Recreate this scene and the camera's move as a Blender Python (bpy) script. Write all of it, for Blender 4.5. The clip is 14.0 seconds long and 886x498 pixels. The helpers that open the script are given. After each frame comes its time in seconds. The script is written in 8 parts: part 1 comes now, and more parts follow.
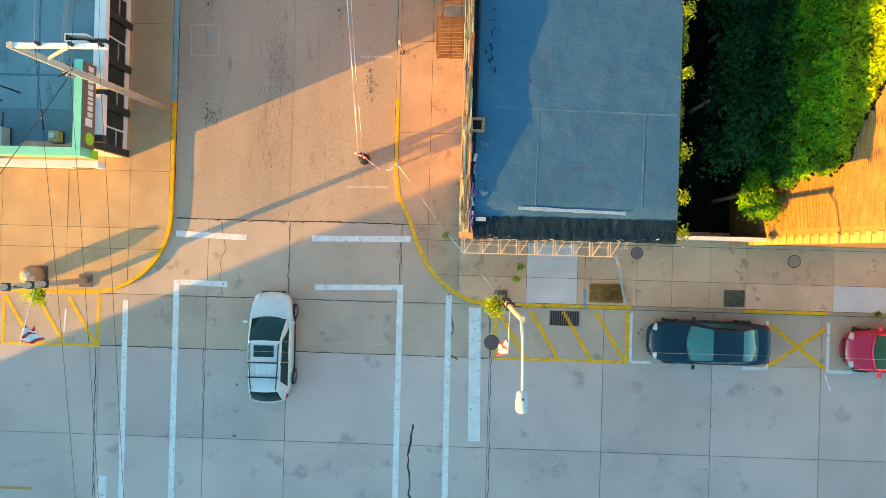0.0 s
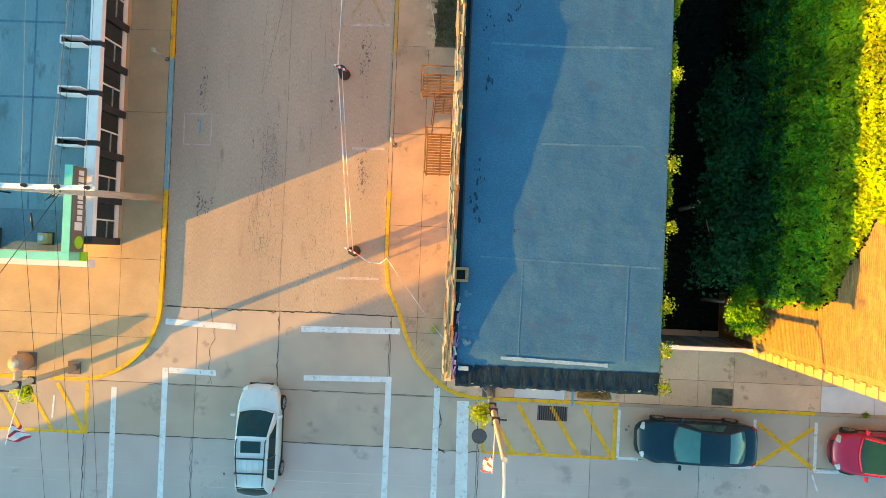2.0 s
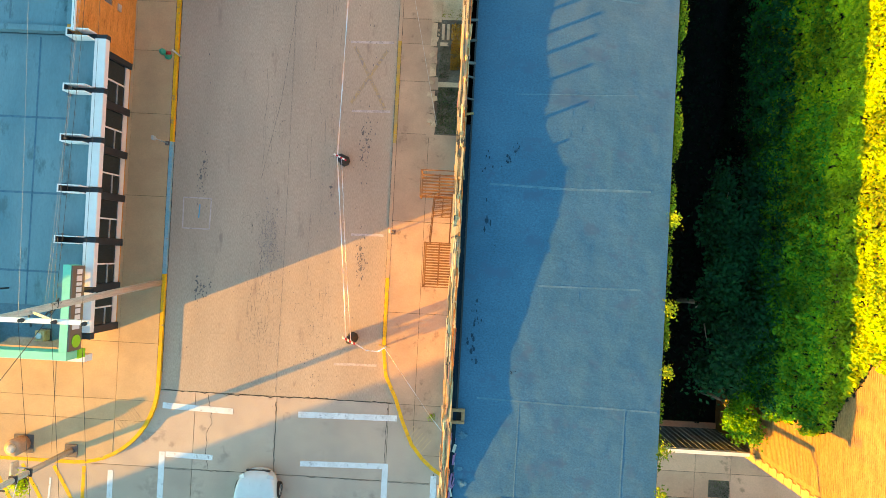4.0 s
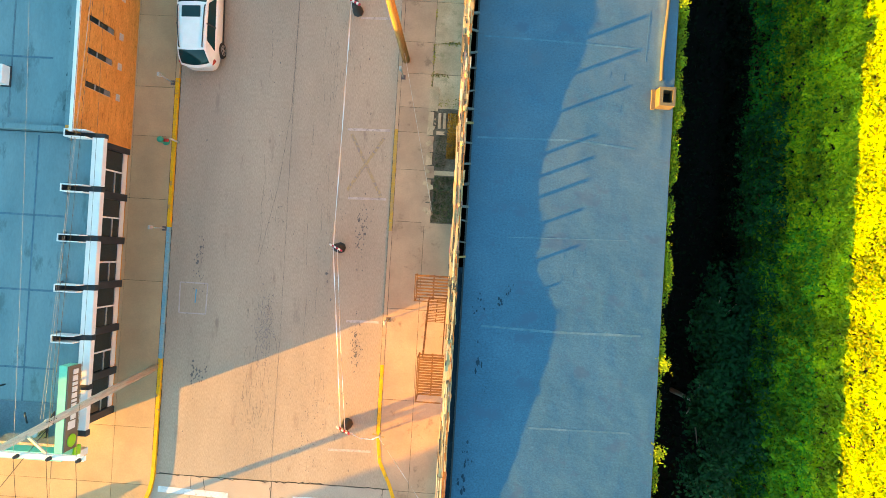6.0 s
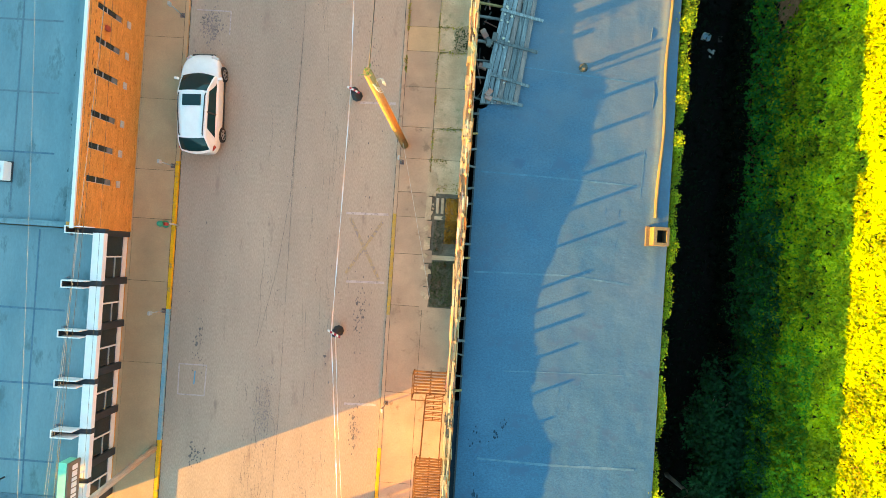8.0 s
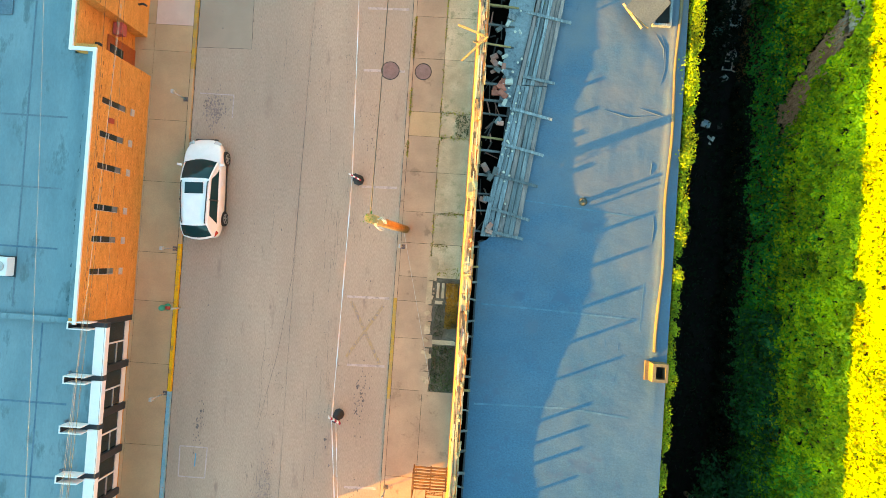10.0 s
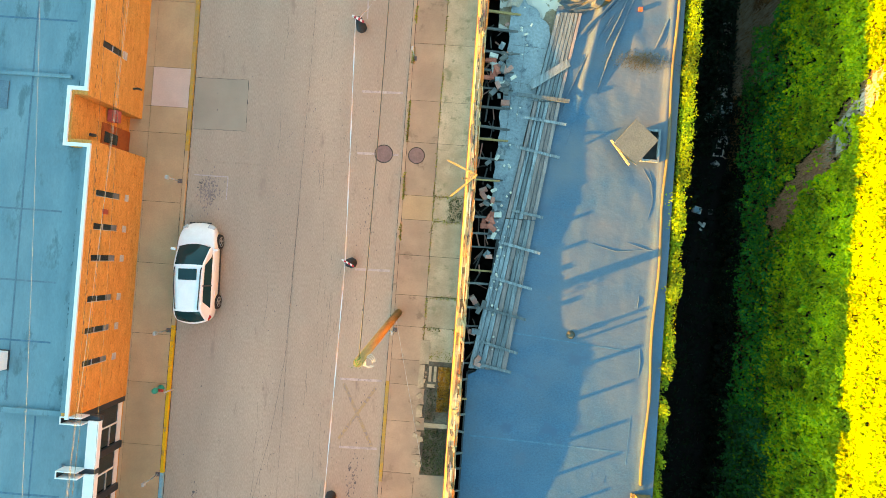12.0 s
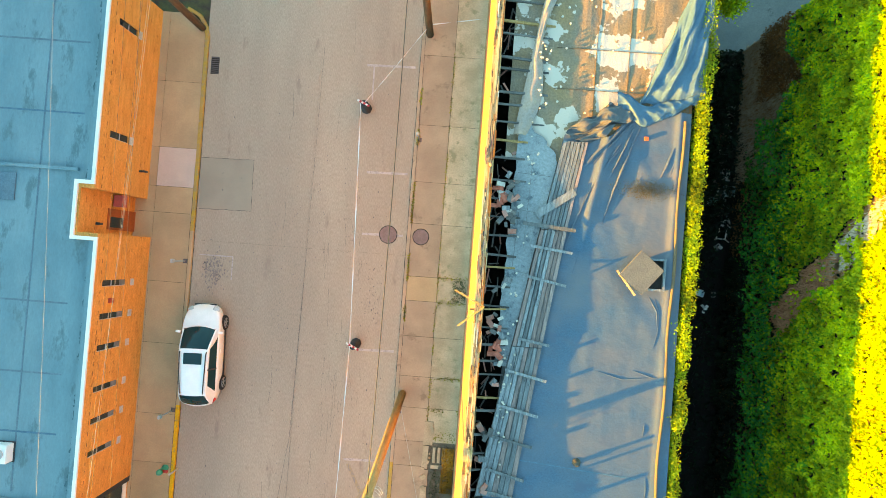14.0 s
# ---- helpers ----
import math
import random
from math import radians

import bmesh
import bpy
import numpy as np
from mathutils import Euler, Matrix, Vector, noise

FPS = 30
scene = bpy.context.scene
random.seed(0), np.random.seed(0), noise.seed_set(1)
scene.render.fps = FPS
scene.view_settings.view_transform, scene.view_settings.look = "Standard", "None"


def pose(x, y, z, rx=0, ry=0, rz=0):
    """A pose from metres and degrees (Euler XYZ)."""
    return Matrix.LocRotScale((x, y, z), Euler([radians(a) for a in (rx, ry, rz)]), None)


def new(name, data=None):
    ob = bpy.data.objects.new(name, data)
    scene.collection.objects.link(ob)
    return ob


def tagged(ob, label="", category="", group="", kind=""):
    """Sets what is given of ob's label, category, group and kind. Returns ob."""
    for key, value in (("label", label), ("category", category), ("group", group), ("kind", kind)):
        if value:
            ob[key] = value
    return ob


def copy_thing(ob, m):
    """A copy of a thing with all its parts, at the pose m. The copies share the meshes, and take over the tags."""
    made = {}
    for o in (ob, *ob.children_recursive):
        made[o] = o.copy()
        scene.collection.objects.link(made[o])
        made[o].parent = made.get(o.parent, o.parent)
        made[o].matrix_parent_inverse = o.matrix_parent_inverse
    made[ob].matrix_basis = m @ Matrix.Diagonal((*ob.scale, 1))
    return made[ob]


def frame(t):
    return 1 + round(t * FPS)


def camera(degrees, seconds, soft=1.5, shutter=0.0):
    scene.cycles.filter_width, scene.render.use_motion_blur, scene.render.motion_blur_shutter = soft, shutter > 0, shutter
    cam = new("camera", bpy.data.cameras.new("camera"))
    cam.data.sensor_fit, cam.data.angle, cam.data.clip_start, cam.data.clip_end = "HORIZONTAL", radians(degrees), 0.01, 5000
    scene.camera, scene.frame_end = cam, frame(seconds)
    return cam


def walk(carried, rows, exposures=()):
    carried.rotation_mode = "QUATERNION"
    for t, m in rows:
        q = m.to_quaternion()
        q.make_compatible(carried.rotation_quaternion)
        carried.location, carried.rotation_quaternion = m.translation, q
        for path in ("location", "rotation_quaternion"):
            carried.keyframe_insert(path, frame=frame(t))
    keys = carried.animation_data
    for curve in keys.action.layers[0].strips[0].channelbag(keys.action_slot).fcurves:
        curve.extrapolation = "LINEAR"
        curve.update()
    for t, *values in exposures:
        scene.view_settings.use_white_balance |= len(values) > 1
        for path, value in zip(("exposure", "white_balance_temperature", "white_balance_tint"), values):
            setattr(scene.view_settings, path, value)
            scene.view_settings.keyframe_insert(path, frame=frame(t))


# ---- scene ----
cam = camera(73.7, 14.0, soft=0.5)
PATH = [  # seconds, eye, turn
    (0.0, -0.013, 0.307, 25.841, 0.182, 1.368, 1.570),
    (0.5, 0.058, 1.291, 25.879, 0.268, 1.260, 1.808),
    (1.0, 0.177, 2.315, 25.883, 0.277, 1.333, 1.953),
    (1.5, 0.321, 3.295, 25.823, 0.375, 1.478, 2.160),
    (2.0, 0.311, 4.276, 25.876, 0.439, 1.373, 2.382),
    (2.5, 0.260, 5.246, 25.892, 0.485, 1.342, 2.554),
    (3.0, 0.257, 6.208, 25.864, 0.494, 1.472, 2.688),
    (5.5, 0.165, 10.941, 26.049, 0.623, 1.241, 3.316),
    (6.0, 0.224, 11.957, 26.097, 0.490, 1.361, 3.408),
    (6.5, 0.238, 12.850, 26.165, 0.616, 1.394, 3.544),
    (7.0, 0.191, 13.767, 26.254, 0.654, 1.280, 3.566),
    (7.5, 0.168, 14.694, 26.314, 0.657, 1.270, 3.646),
    (8.0, 0.063, 15.613, 26.337, 0.631, 1.248, 3.663),
    (10.5, -0.176, 20.124, 26.554, 1.046, 1.312, 3.993),
    (11.0, -0.184, 21.066, 26.608, 1.018, 1.242, 4.074),
    (11.5, -0.189, 21.980, 26.676, 1.090, 1.109, 4.074),
    (12.0, -0.150, 22.928, 26.712, 1.056, 1.155, 4.156),
    (12.5, -0.263, 23.831, 26.790, 1.088, 1.015, 4.155),
    (13.0, -0.332, 24.714, 26.810, 1.185, 1.089, 4.221),
    (13.5, -0.505, 25.620, 26.866, 1.205, 1.023, 4.258),
    (14.0, -0.639, 26.489, 26.907, 1.240, 1.055, 4.332),
]
walk(cam, [(t, pose(x, y, z, rx, ry, rz)) for t, x, y, z, rx, ry, rz in PATH], [(0.0, 2.32, 6700, -1), (1.5, 2.38, 6750, -3), (3.0, 2.47, 6800, -4), (5.5, 2.72, 6980, -5), (7.0, 2.84, 7120, -5), (11.0, 3.02, 7620, -4), (14.0, 3.02, 7690, -3)])

# ---- light: low evening sun from the west-south-west, clear sky ----
SUN_AZ, SUN_EL = radians(23.2), radians(8.5)          # direction of travel of the light, and its height
world = bpy.data.worlds.new("sky")
scene.world = world
world.use_nodes = True
wn = world.node_tree.nodes
sky = wn.new("ShaderNodeTexSky")
sky.sky_type = "NISHITA"
sky.sun_disc = False
sky.sun_elevation = SUN_EL
sky.sun_rotation = radians(90 - 23.2 + 180)
sky.air_density, sky.dust_density, sky.ozone_density = 1.0, 0.6, 1.0
wn["Background"].inputs["Strength"].default_value = 0.135
haze = wn.new("ShaderNodeMix")                          # clear cyan cast of the evening sky
haze.data_type, haze.blend_type = "RGBA", "MULTIPLY"
haze.inputs[0].default_value = 1.0
haze.inputs[7].default_value = (0.72, 0.99, 1.06, 1)
world.node_tree.links.new(sky.outputs[0], haze.inputs[6])
world.node_tree.links.new(haze.outputs[2], wn["Background"].inputs["Color"])
sun = new("sun", bpy.data.lights.new("sun", "SUN"))
sun.data.energy = 4.25
sun.data.angle = radians(0.5)
sun.data.color = (1.0, 0.43, 0.0)
_d = Vector((math.cos(SUN_AZ) * math.cos(SUN_EL), math.sin(SUN_AZ) * math.cos(SUN_EL), -math.sin(SUN_EL)))
sun.rotation_euler = _d.to_track_quat("-Z", "Y").to_euler()
sun.location = (-40, -20, 30)


# ---- materials ----
def mat(name, a, b, scale=1.5, fine=30.0, rough=0.85, bump=0.15, metal=0.0, rand=0.0, stretch=(1, 1, 1), spec=0.3,
        grain=0.18, spots=0.0, spot_col=(0.05, 0.05, 0.05), spot_scale=6.0, contrast=(0.35, 0.65), coat=0.0, local=False, edge=0.08, srough=0.7, bscale=0.0, dust=None):
    m = bpy.data.materials.new(name)
    m.use_nodes = True
    nt = m.node_tree
    N, L = nt.nodes, nt.links
    p = N["Principled BSDF"]
    p.inputs["Roughness"].default_value = rough
    p.inputs["Metallic"].default_value = metal
    p.inputs["Specular IOR Level"].default_value = spec
    p.inputs["Coat Weight"].default_value = coat
    p.inputs["Coat Roughness"].default_value = 0.05
    if local:
        src = N.new("ShaderNodeTexCoord").outputs["Object"]
    else:
        src = N.new("ShaderNodeNewGeometry").outputs["Position"]
    mp = N.new("ShaderNodeMapping")
    mp.inputs["Scale"].default_value = stretch
    L.new(src, mp.inputs["Vector"])

    def nz(s, detail=5.0, r=0.6):
        t = N.new("ShaderNodeTexNoise")
        t.inputs["Scale"].default_value, t.inputs["Detail"].default_value, t.inputs["Roughness"].default_value = s, detail, r
        L.new(mp.outputs[0], t.inputs["Vector"])
        return t.outputs["Fac"]

    def ramp(f, lo, hi):
        t = N.new("ShaderNodeMapRange")
        t.inputs["From Min"].default_value, t.inputs["From Max"].default_value = lo, hi
        L.new(f, t.inputs["Value"])
        return t.outputs[0]

    def mix(f, c1, c2, kind="MIX"):
        t = N.new("ShaderNodeMix")
        t.data_type, t.blend_type = "RGBA", kind
        for inp, v in ((t.inputs[0], f), (t.inputs[6], c1), (t.inputs[7], c2)):
            if hasattr(v, "links"):
                L.new(v, inp)
            elif isinstance(v, tuple):
                inp.default_value = (*v, 1)
            else:
                inp.default_value = v
        return t.outputs[2]

    coarse, small = nz(scale), nz(fine, 3.0, 0.7)
    col = mix(ramp(coarse, *contrast), a, b)
    g = ramp(small, 0.3, 0.7)
    gg = N.new("ShaderNodeMapRange")
    gg.inputs["To Min"].default_value, gg.inputs["To Max"].default_value = 1 - grain, 1 + grain
    L.new(g, gg.inputs["Value"])
    val = gg.outputs[0]
    if rand:
        oi = N.new("ShaderNodeObjectInfo")
        r = N.new("ShaderNodeMapRange")
        r.inputs["To Min"].default_value, r.inputs["To Max"].default_value = 1 - rand, 1 + rand
        L.new(oi.outputs["Random"], r.inputs["Value"])
        mu = N.new("ShaderNodeMath")
        mu.operation = "MULTIPLY"
        L.new(val, mu.inputs[0]), L.new(r.outputs[0], mu.inputs[1])
        val = mu.outputs[0]
    hs = N.new("ShaderNodeHueSaturation")
    L.new(col, hs.inputs["Color"]), L.new(val, hs.inputs["Value"])
    col = hs.outputs[0]
    if spots:
        s = ramp(nz(spot_scale, 6.0, srough), 1 - spots, 1 - spots + edge)
        col = mix(s, col, spot_col)
    if dust:                                            # drifts of dust: colour, scale, thresholds, y where they fade in
        dcol, dscale, d0, d1, x0, x1 = dust
        sx = N.new("ShaderNodeSeparateXYZ")
        L.new(src, sx.inputs[0])
        mu = N.new("ShaderNodeMath")
        mu.operation = "MULTIPLY"
        L.new(ramp(nz(dscale, 5.0, 0.6), d0, d1), mu.inputs[0]), L.new(ramp(sx.outputs[1], x0, x1), mu.inputs[1])
        col = mix(mu.outputs[0], col, dcol)
    L.new(col, p.inputs["Base Color"])
    if bump:
        bp = N.new("ShaderNodeBump")
        bp.inputs["Strength"].default_value, bp.inputs["Distance"].default_value = bump, 0.02
        L.new(nz(bscale, 4.0, 0.55) if bscale else small, bp.inputs["Height"])
        L.new(bp.outputs[0], p.inputs["Normal"])
    return m


def plain(name, c, rough=0.5, metal=0.0, spec=0.5, coat=0.0, grain=0.06):
    return mat(name, c, tuple(v * 0.9 for v in c), 2.0, 60.0, rough, 0.0, metal, 0.0, (1, 1, 1), spec, grain, coat=coat)


M_CONC = mat("concrete_road", (0.515, 0.436, 0.408), (0.425, 0.363, 0.343), 0.3, 28, 0.9, 0.42, rand=0.07, grain=0.20, spots=0.42, spot_col=(0.357, 0.302, 0.290), spot_scale=0.7)
M_CONC_LANE = mat("tan_parking_lane_concrete", (0.475, 0.380, 0.300), (0.395, 0.315, 0.255), 0.5, 28, 0.9, 0.42, rand=0.07, grain=0.20, spots=0.42, spot_col=(0.33, 0.262, 0.215), spot_scale=0.9)
M_ASPH = mat("side_street_concrete", (0.440, 0.347, 0.264), (0.346, 0.275, 0.214), 0.28, 30, 0.92, 0.12, stretch=(1.0, 0.25, 1), grain=0.20, spots=0.40, spot_col=(0.305, 0.235, 0.188), spot_scale=1.6)
M_GROUND = mat("far_asphalt", (0.09, 0.09, 0.09), (0.06, 0.06, 0.06), 0.2, 10, 0.95)
M_WALK = mat("pavement_tan", (0.470, 0.330, 0.222), (0.364, 0.252, 0.174), 0.6, 18, 0.9, 0.25, rand=0.09, grain=0.08, spots=0.42, spot_col=(0.289, 0.202, 0.139), spot_scale=1.5)
M_WALK_L = mat("pavement_rosy", (0.517, 0.358, 0.205), (0.428, 0.294, 0.170), 0.6, 18, 0.9, 0.2, rand=0.06, grain=0.08)
M_WALK_OLD = mat("pavement_mossy", (0.575, 0.425, 0.285), (0.430, 0.322, 0.205), 1.2, 18, 0.95, 0.4, rand=0.12, grain=0.14, spots=0.43, spot_col=(0.330, 0.270, 0.160), spot_scale=2.5)
M_WALK_NEW = mat("pavement_pale", (0.676, 0.600, 0.580), (0.578, 0.510, 0.500), 0.8, 25, 0.85, 0.15, grain=0.08)
M_WALK_S = mat("pavement_warm_grey", (0.680, 0.425, 0.275), (0.562, 0.350, 0.228), 0.6, 18, 0.9, 0.25, rand=0.09, grain=0.08, spots=0.42, spot_col=(0.423, 0.260, 0.159), spot_scale=1.5)
M_WALK_CREAM = mat("pavement_cream", (0.610, 0.465, 0.390), (0.523, 0.395, 0.330), 0.8, 25, 0.85, 0.15, grain=0.1)
M_JOINT = mat("joint_dirt", (0.05, 0.045, 0.04), (0.08, 0.09, 0.04), 2, 20, 1.0, 0.2)
M_CRACK_SOFT = mat("old_hairline_crack", (0.13, 0.115, 0.10), (0.17, 0.15, 0.13), 3, 20, 0.9, 0.2)
M_SMUDGE = mat("faint_oil_smudge", (0.218, 0.180, 0.165), (0.273, 0.225, 0.205), 4, 20, 0.85, 0.1)
M_CRACK = mat("bitumen_crack", (0.03, 0.03, 0.03), (0.06, 0.055, 0.05), 3, 20, 0.9, 0.2)
M_YEL = mat("yellow_paint", (0.76, 0.42, 0.012), (0.64, 0.34, 0.012), 2.5, 25, 0.7, 0.2, spots=0.43, spot_col=(0.34, 0.24, 0.10), spot_scale=5)
M_YEL_OLD = mat("worn_yellow_paint", (0.50, 0.30, 0.04), (0.36, 0.25, 0.10), 3, 25, 0.8, 0.2, spots=0.42, spot_col=(0.27, 0.24, 0.2), spot_scale=7)
M_YEL_GHOST = mat("faded_yellow_paint", (0.414, 0.300, 0.160), (0.349, 0.275, 0.190), 3, 25, 0.9, 0.2, spots=0.5, spot_col=(0.273, 0.230, 0.220), spot_scale=6)
M_BLU_KERB = mat("blue_kerb_paint", (0.16, 0.36, 0.46), (0.26, 0.40, 0.46), 2, 25, 0.8, 0.2, spots=0.4, spot_col=(0.3, 0.26, 0.23))
M_WHITE_LINE = mat("white_road_paint", (0.72, 0.73, 0.74), (0.6, 0.61, 0.62), 2, 25, 0.8, 0.2, spots=0.44, spot_col=(0.36, 0.36, 0.37), spot_scale=6)
M_WHITE_OLD = mat("worn_white_paint", (0.545, 0.460, 0.430), (0.392, 0.330, 0.310), 3, 25, 0.9, 0.2, spots=0.45, spot_col=(0.283, 0.240, 0.230), spot_scale=7)
M_ROOF = mat("roof_membrane", (0.047, 0.115, 0.188), (0.034, 0.096, 0.163), 0.7, 20, 0.75, 0.65, grain=0.23, spots=0.44, spot_col=(0.043, 0.090, 0.155), spot_scale=1.3,
             bscale=3.2, stretch=(0.9, 1.15, 1), dust=((0.142, 0.142, 0.155), 0.5, 0.25, 0.7, 10.0, 27.0))
M_SEAM = mat("roof_seam", (0.095, 0.165, 0.225), (0.055, 0.125, 0.185), 2.5, 12, 0.8, 0.2, spots=0.45, spot_col=(0.075, 0.13, 0.18), spot_scale=4)
M_TAR = mat("black_tar", (0.004, 0.012, 0.022), (0.008, 0.022, 0.038), 3, 9, 0.7, 0.7, stretch=(1.8, 0.5, 1), spec=0.15, grain=0.4, spots=0.40, spot_col=(0.022, 0.05, 0.085), spot_scale=4)
M_SMEAR = mat("thin_tar_smear", (0.008, 0.026, 0.05), (0.016, 0.045, 0.08), 3, 14, 0.8, 0.3)
M_DIRT = mat("grey_brown_dirt", (0.175, 0.148, 0.108), (0.10, 0.085, 0.065), 2.5, 16, 1.0, 0.6, grain=0.35, spots=0.4, spot_col=(0.15, 0.135, 0.105), spot_scale=5)
M_LROOF = mat("shop_roof_membrane", (0.162, 0.250, 0.284), (0.116, 0.200, 0.237), 0.5, 8, 0.8, 0.2, stretch=(1.3, 0.5, 1), grain=0.09, spots=0.44, spot_col=(0.091, 0.150, 0.172), spot_scale=0.8)
M_WHITE = mat("white_painted_metal", (0.78, 0.74, 0.72), (0.70, 0.67, 0.66), 1.5, 30, 0.55, 0.05, grain=0.04)
M_DARK = mat("dark_metal", (0.025, 0.028, 0.033), (0.04, 0.042, 0.05), 2, 30, 0.45, 0.05)
M_WOODF = mat("orange_brick_face", (0.68, 0.30, 0.075), (0.54, 0.225, 0.05), 2.2, 22, 0.85, 0.5, stretch=(1, 0.5, 2.4), grain=0.32, spots=0.40, spot_col=(0.34, 0.13, 0.03), spot_scale=4.5, edge=0.05)
M_OLDWALL = mat("old_brick_face", (0.40, 0.22, 0.11), (0.30, 0.15, 0.07), 1.5, 16, 0.9, 0.6, stretch=(1, 1, 4), grain=0.25)
M_TIMBER = mat("weathered_timber", (0.60, 0.40, 0.21), (0.42, 0.25, 0.11), 2.5, 20, 0.85, 0.5, stretch=(6, 0.8, 3), rand=0.15, grain=0.3)
M_GREYWOOD = mat("grey_boards", (0.225, 0.24, 0.25), (0.12, 0.135, 0.145), 2.0, 18, 0.9, 0.5, stretch=(7, 0.4, 3), rand=0.38, grain=0.36)
M_PINKWOOD = mat("rosy_boards", (0.30, 0.215, 0.195), (0.17, 0.145, 0.14), 2.0, 18, 0.9, 0.5, stretch=(7, 0.4, 3), rand=0.25, grain=0.3)
M_DUST = mat("grey_dusty_sheathing", (0.265, 0.29, 0.30), (0.20, 0.225, 0.24), 1.5, 14, 0.95, 0.4, grain=0.2, spots=0.43, spot_col=(0.11, 0.13, 0.15), spot_scale=3)
M_DECK = mat("torn_roof_deck", (0.30, 0.195, 0.105), (0.205, 0.165, 0.125), 1.2, 16, 0.95, 0.5, grain=0.2, spots=0.468, spot_col=(0.56, 0.47, 0.39), spot_scale=0.9, edge=0.012, srough=0.55)
M_TARP = mat("blue_grey_sheet", (0.055, 0.115, 0.175), (0.085, 0.15, 0.215), 1.4, 10, 0.6, 0.3, grain=0.08, spec=0.3)
# near-black base that gives hollows their shade by colour
M_INSIDE = mat("hollow_shade_black", (0.02, 0.018, 0.016), (0.035, 0.03, 0.025), 2, 12, 1.0, 0.3)
M_RUST = mat("rusty_iron", (0.22, 0.11, 0.04), (0.14, 0.07, 0.03), 4, 30, 0.85, 0.4, grain=0.25)
M_BRICK_DEB = mat("broken_brick", (0.38, 0.14, 0.10), (0.30, 0.20, 0.17), 3, 25, 0.9, 0.4, rand=0.3)
# soil base near black: the alley's shade is put into this colour
M_SOIL = mat("shade_black_soil", (0.008, 0.007, 0.006), (0.005, 0.005, 0.004), 1.5, 14, 1.0, 0.8, grain=0.4)
M_GALV = mat("galvanised_steel", (0.48, 0.48, 0.46), (0.40, 0.40, 0.39), 3, 30, 0.5, 0.05, metal=0.4)
M_POLE = mat("weathered_pole", (0.36, 0.23, 0.095), (0.26, 0.165, 0.065), 3, 25, 0.85, 0.5, stretch=(4, 4, 0.5), grain=0.25)
M_POLE_GREY = mat("grey_pole", (0.52, 0.45, 0.37), (0.40, 0.35, 0.29), 3, 25, 0.85, 0.5, stretch=(4, 4, 0.5), grain=0.2)
M_WIRE = plain("black_cable", (0.02, 0.02, 0.02), 0.6)
M_WIRE_GREY = plain("grey_cable", (0.22, 0.22, 0.22), 0.6)
M_TAPE = plain("white_tape", (0.72, 0.76, 0.80), 0.6)
M_GREEN = mat("mint_green_metal", (0.22, 0.62, 0.42), (0.17, 0.52, 0.36), 1.5, 30, 0.5, 0.05, grain=0.05)
M_LIME = plain("lime_green", (0.30, 0.60, 0.02), 0.5)
M_SIGN = plain("brown_sign_face", (0.17, 0.12, 0.085), 0.6)
M_GLASS = mat("dark_window_glass", (0.012, 0.018, 0.024), (0.02, 0.03, 0.035), 1, 10, 0.06, 0.0, grain=0.02, spec=0.6)
M_NEIGH = mat("tan_brick_wall", (0.30, 0.175, 0.075), (0.23, 0.125, 0.055), 1.2, 14, 0.9, 0.5, stretch=(1, 0.8, 5), grain=0.36, spots=0.36, spot_col=(0.19, 0.11, 0.055), spot_scale=5)
M_PALE = mat("pale_plaster", (0.58, 0.52, 0.44), (0.48, 0.42, 0.36), 2, 18, 0.9, 0.4, grain=0.15)
M_RED = plain("red_plastic", (0.5, 0.03, 0.02), 0.5)
M_TEAL = plain("teal_hydrant_paint", (0.03, 0.30, 0.20), 0.5)
M_DRUM = plain("dark_drum_base", (0.03, 0.035, 0.04), 0.7)
M_IRON = mat("cast_iron", (0.10, 0.085, 0.085), (0.14, 0.11, 0.11), 5, 30, 0.7, 0.4)
M_IRON_ROSE = mat("rosy_iron_cover", (0.27, 0.18, 0.165), (0.21, 0.14, 0.13), 5, 30, 0.8, 0.4)


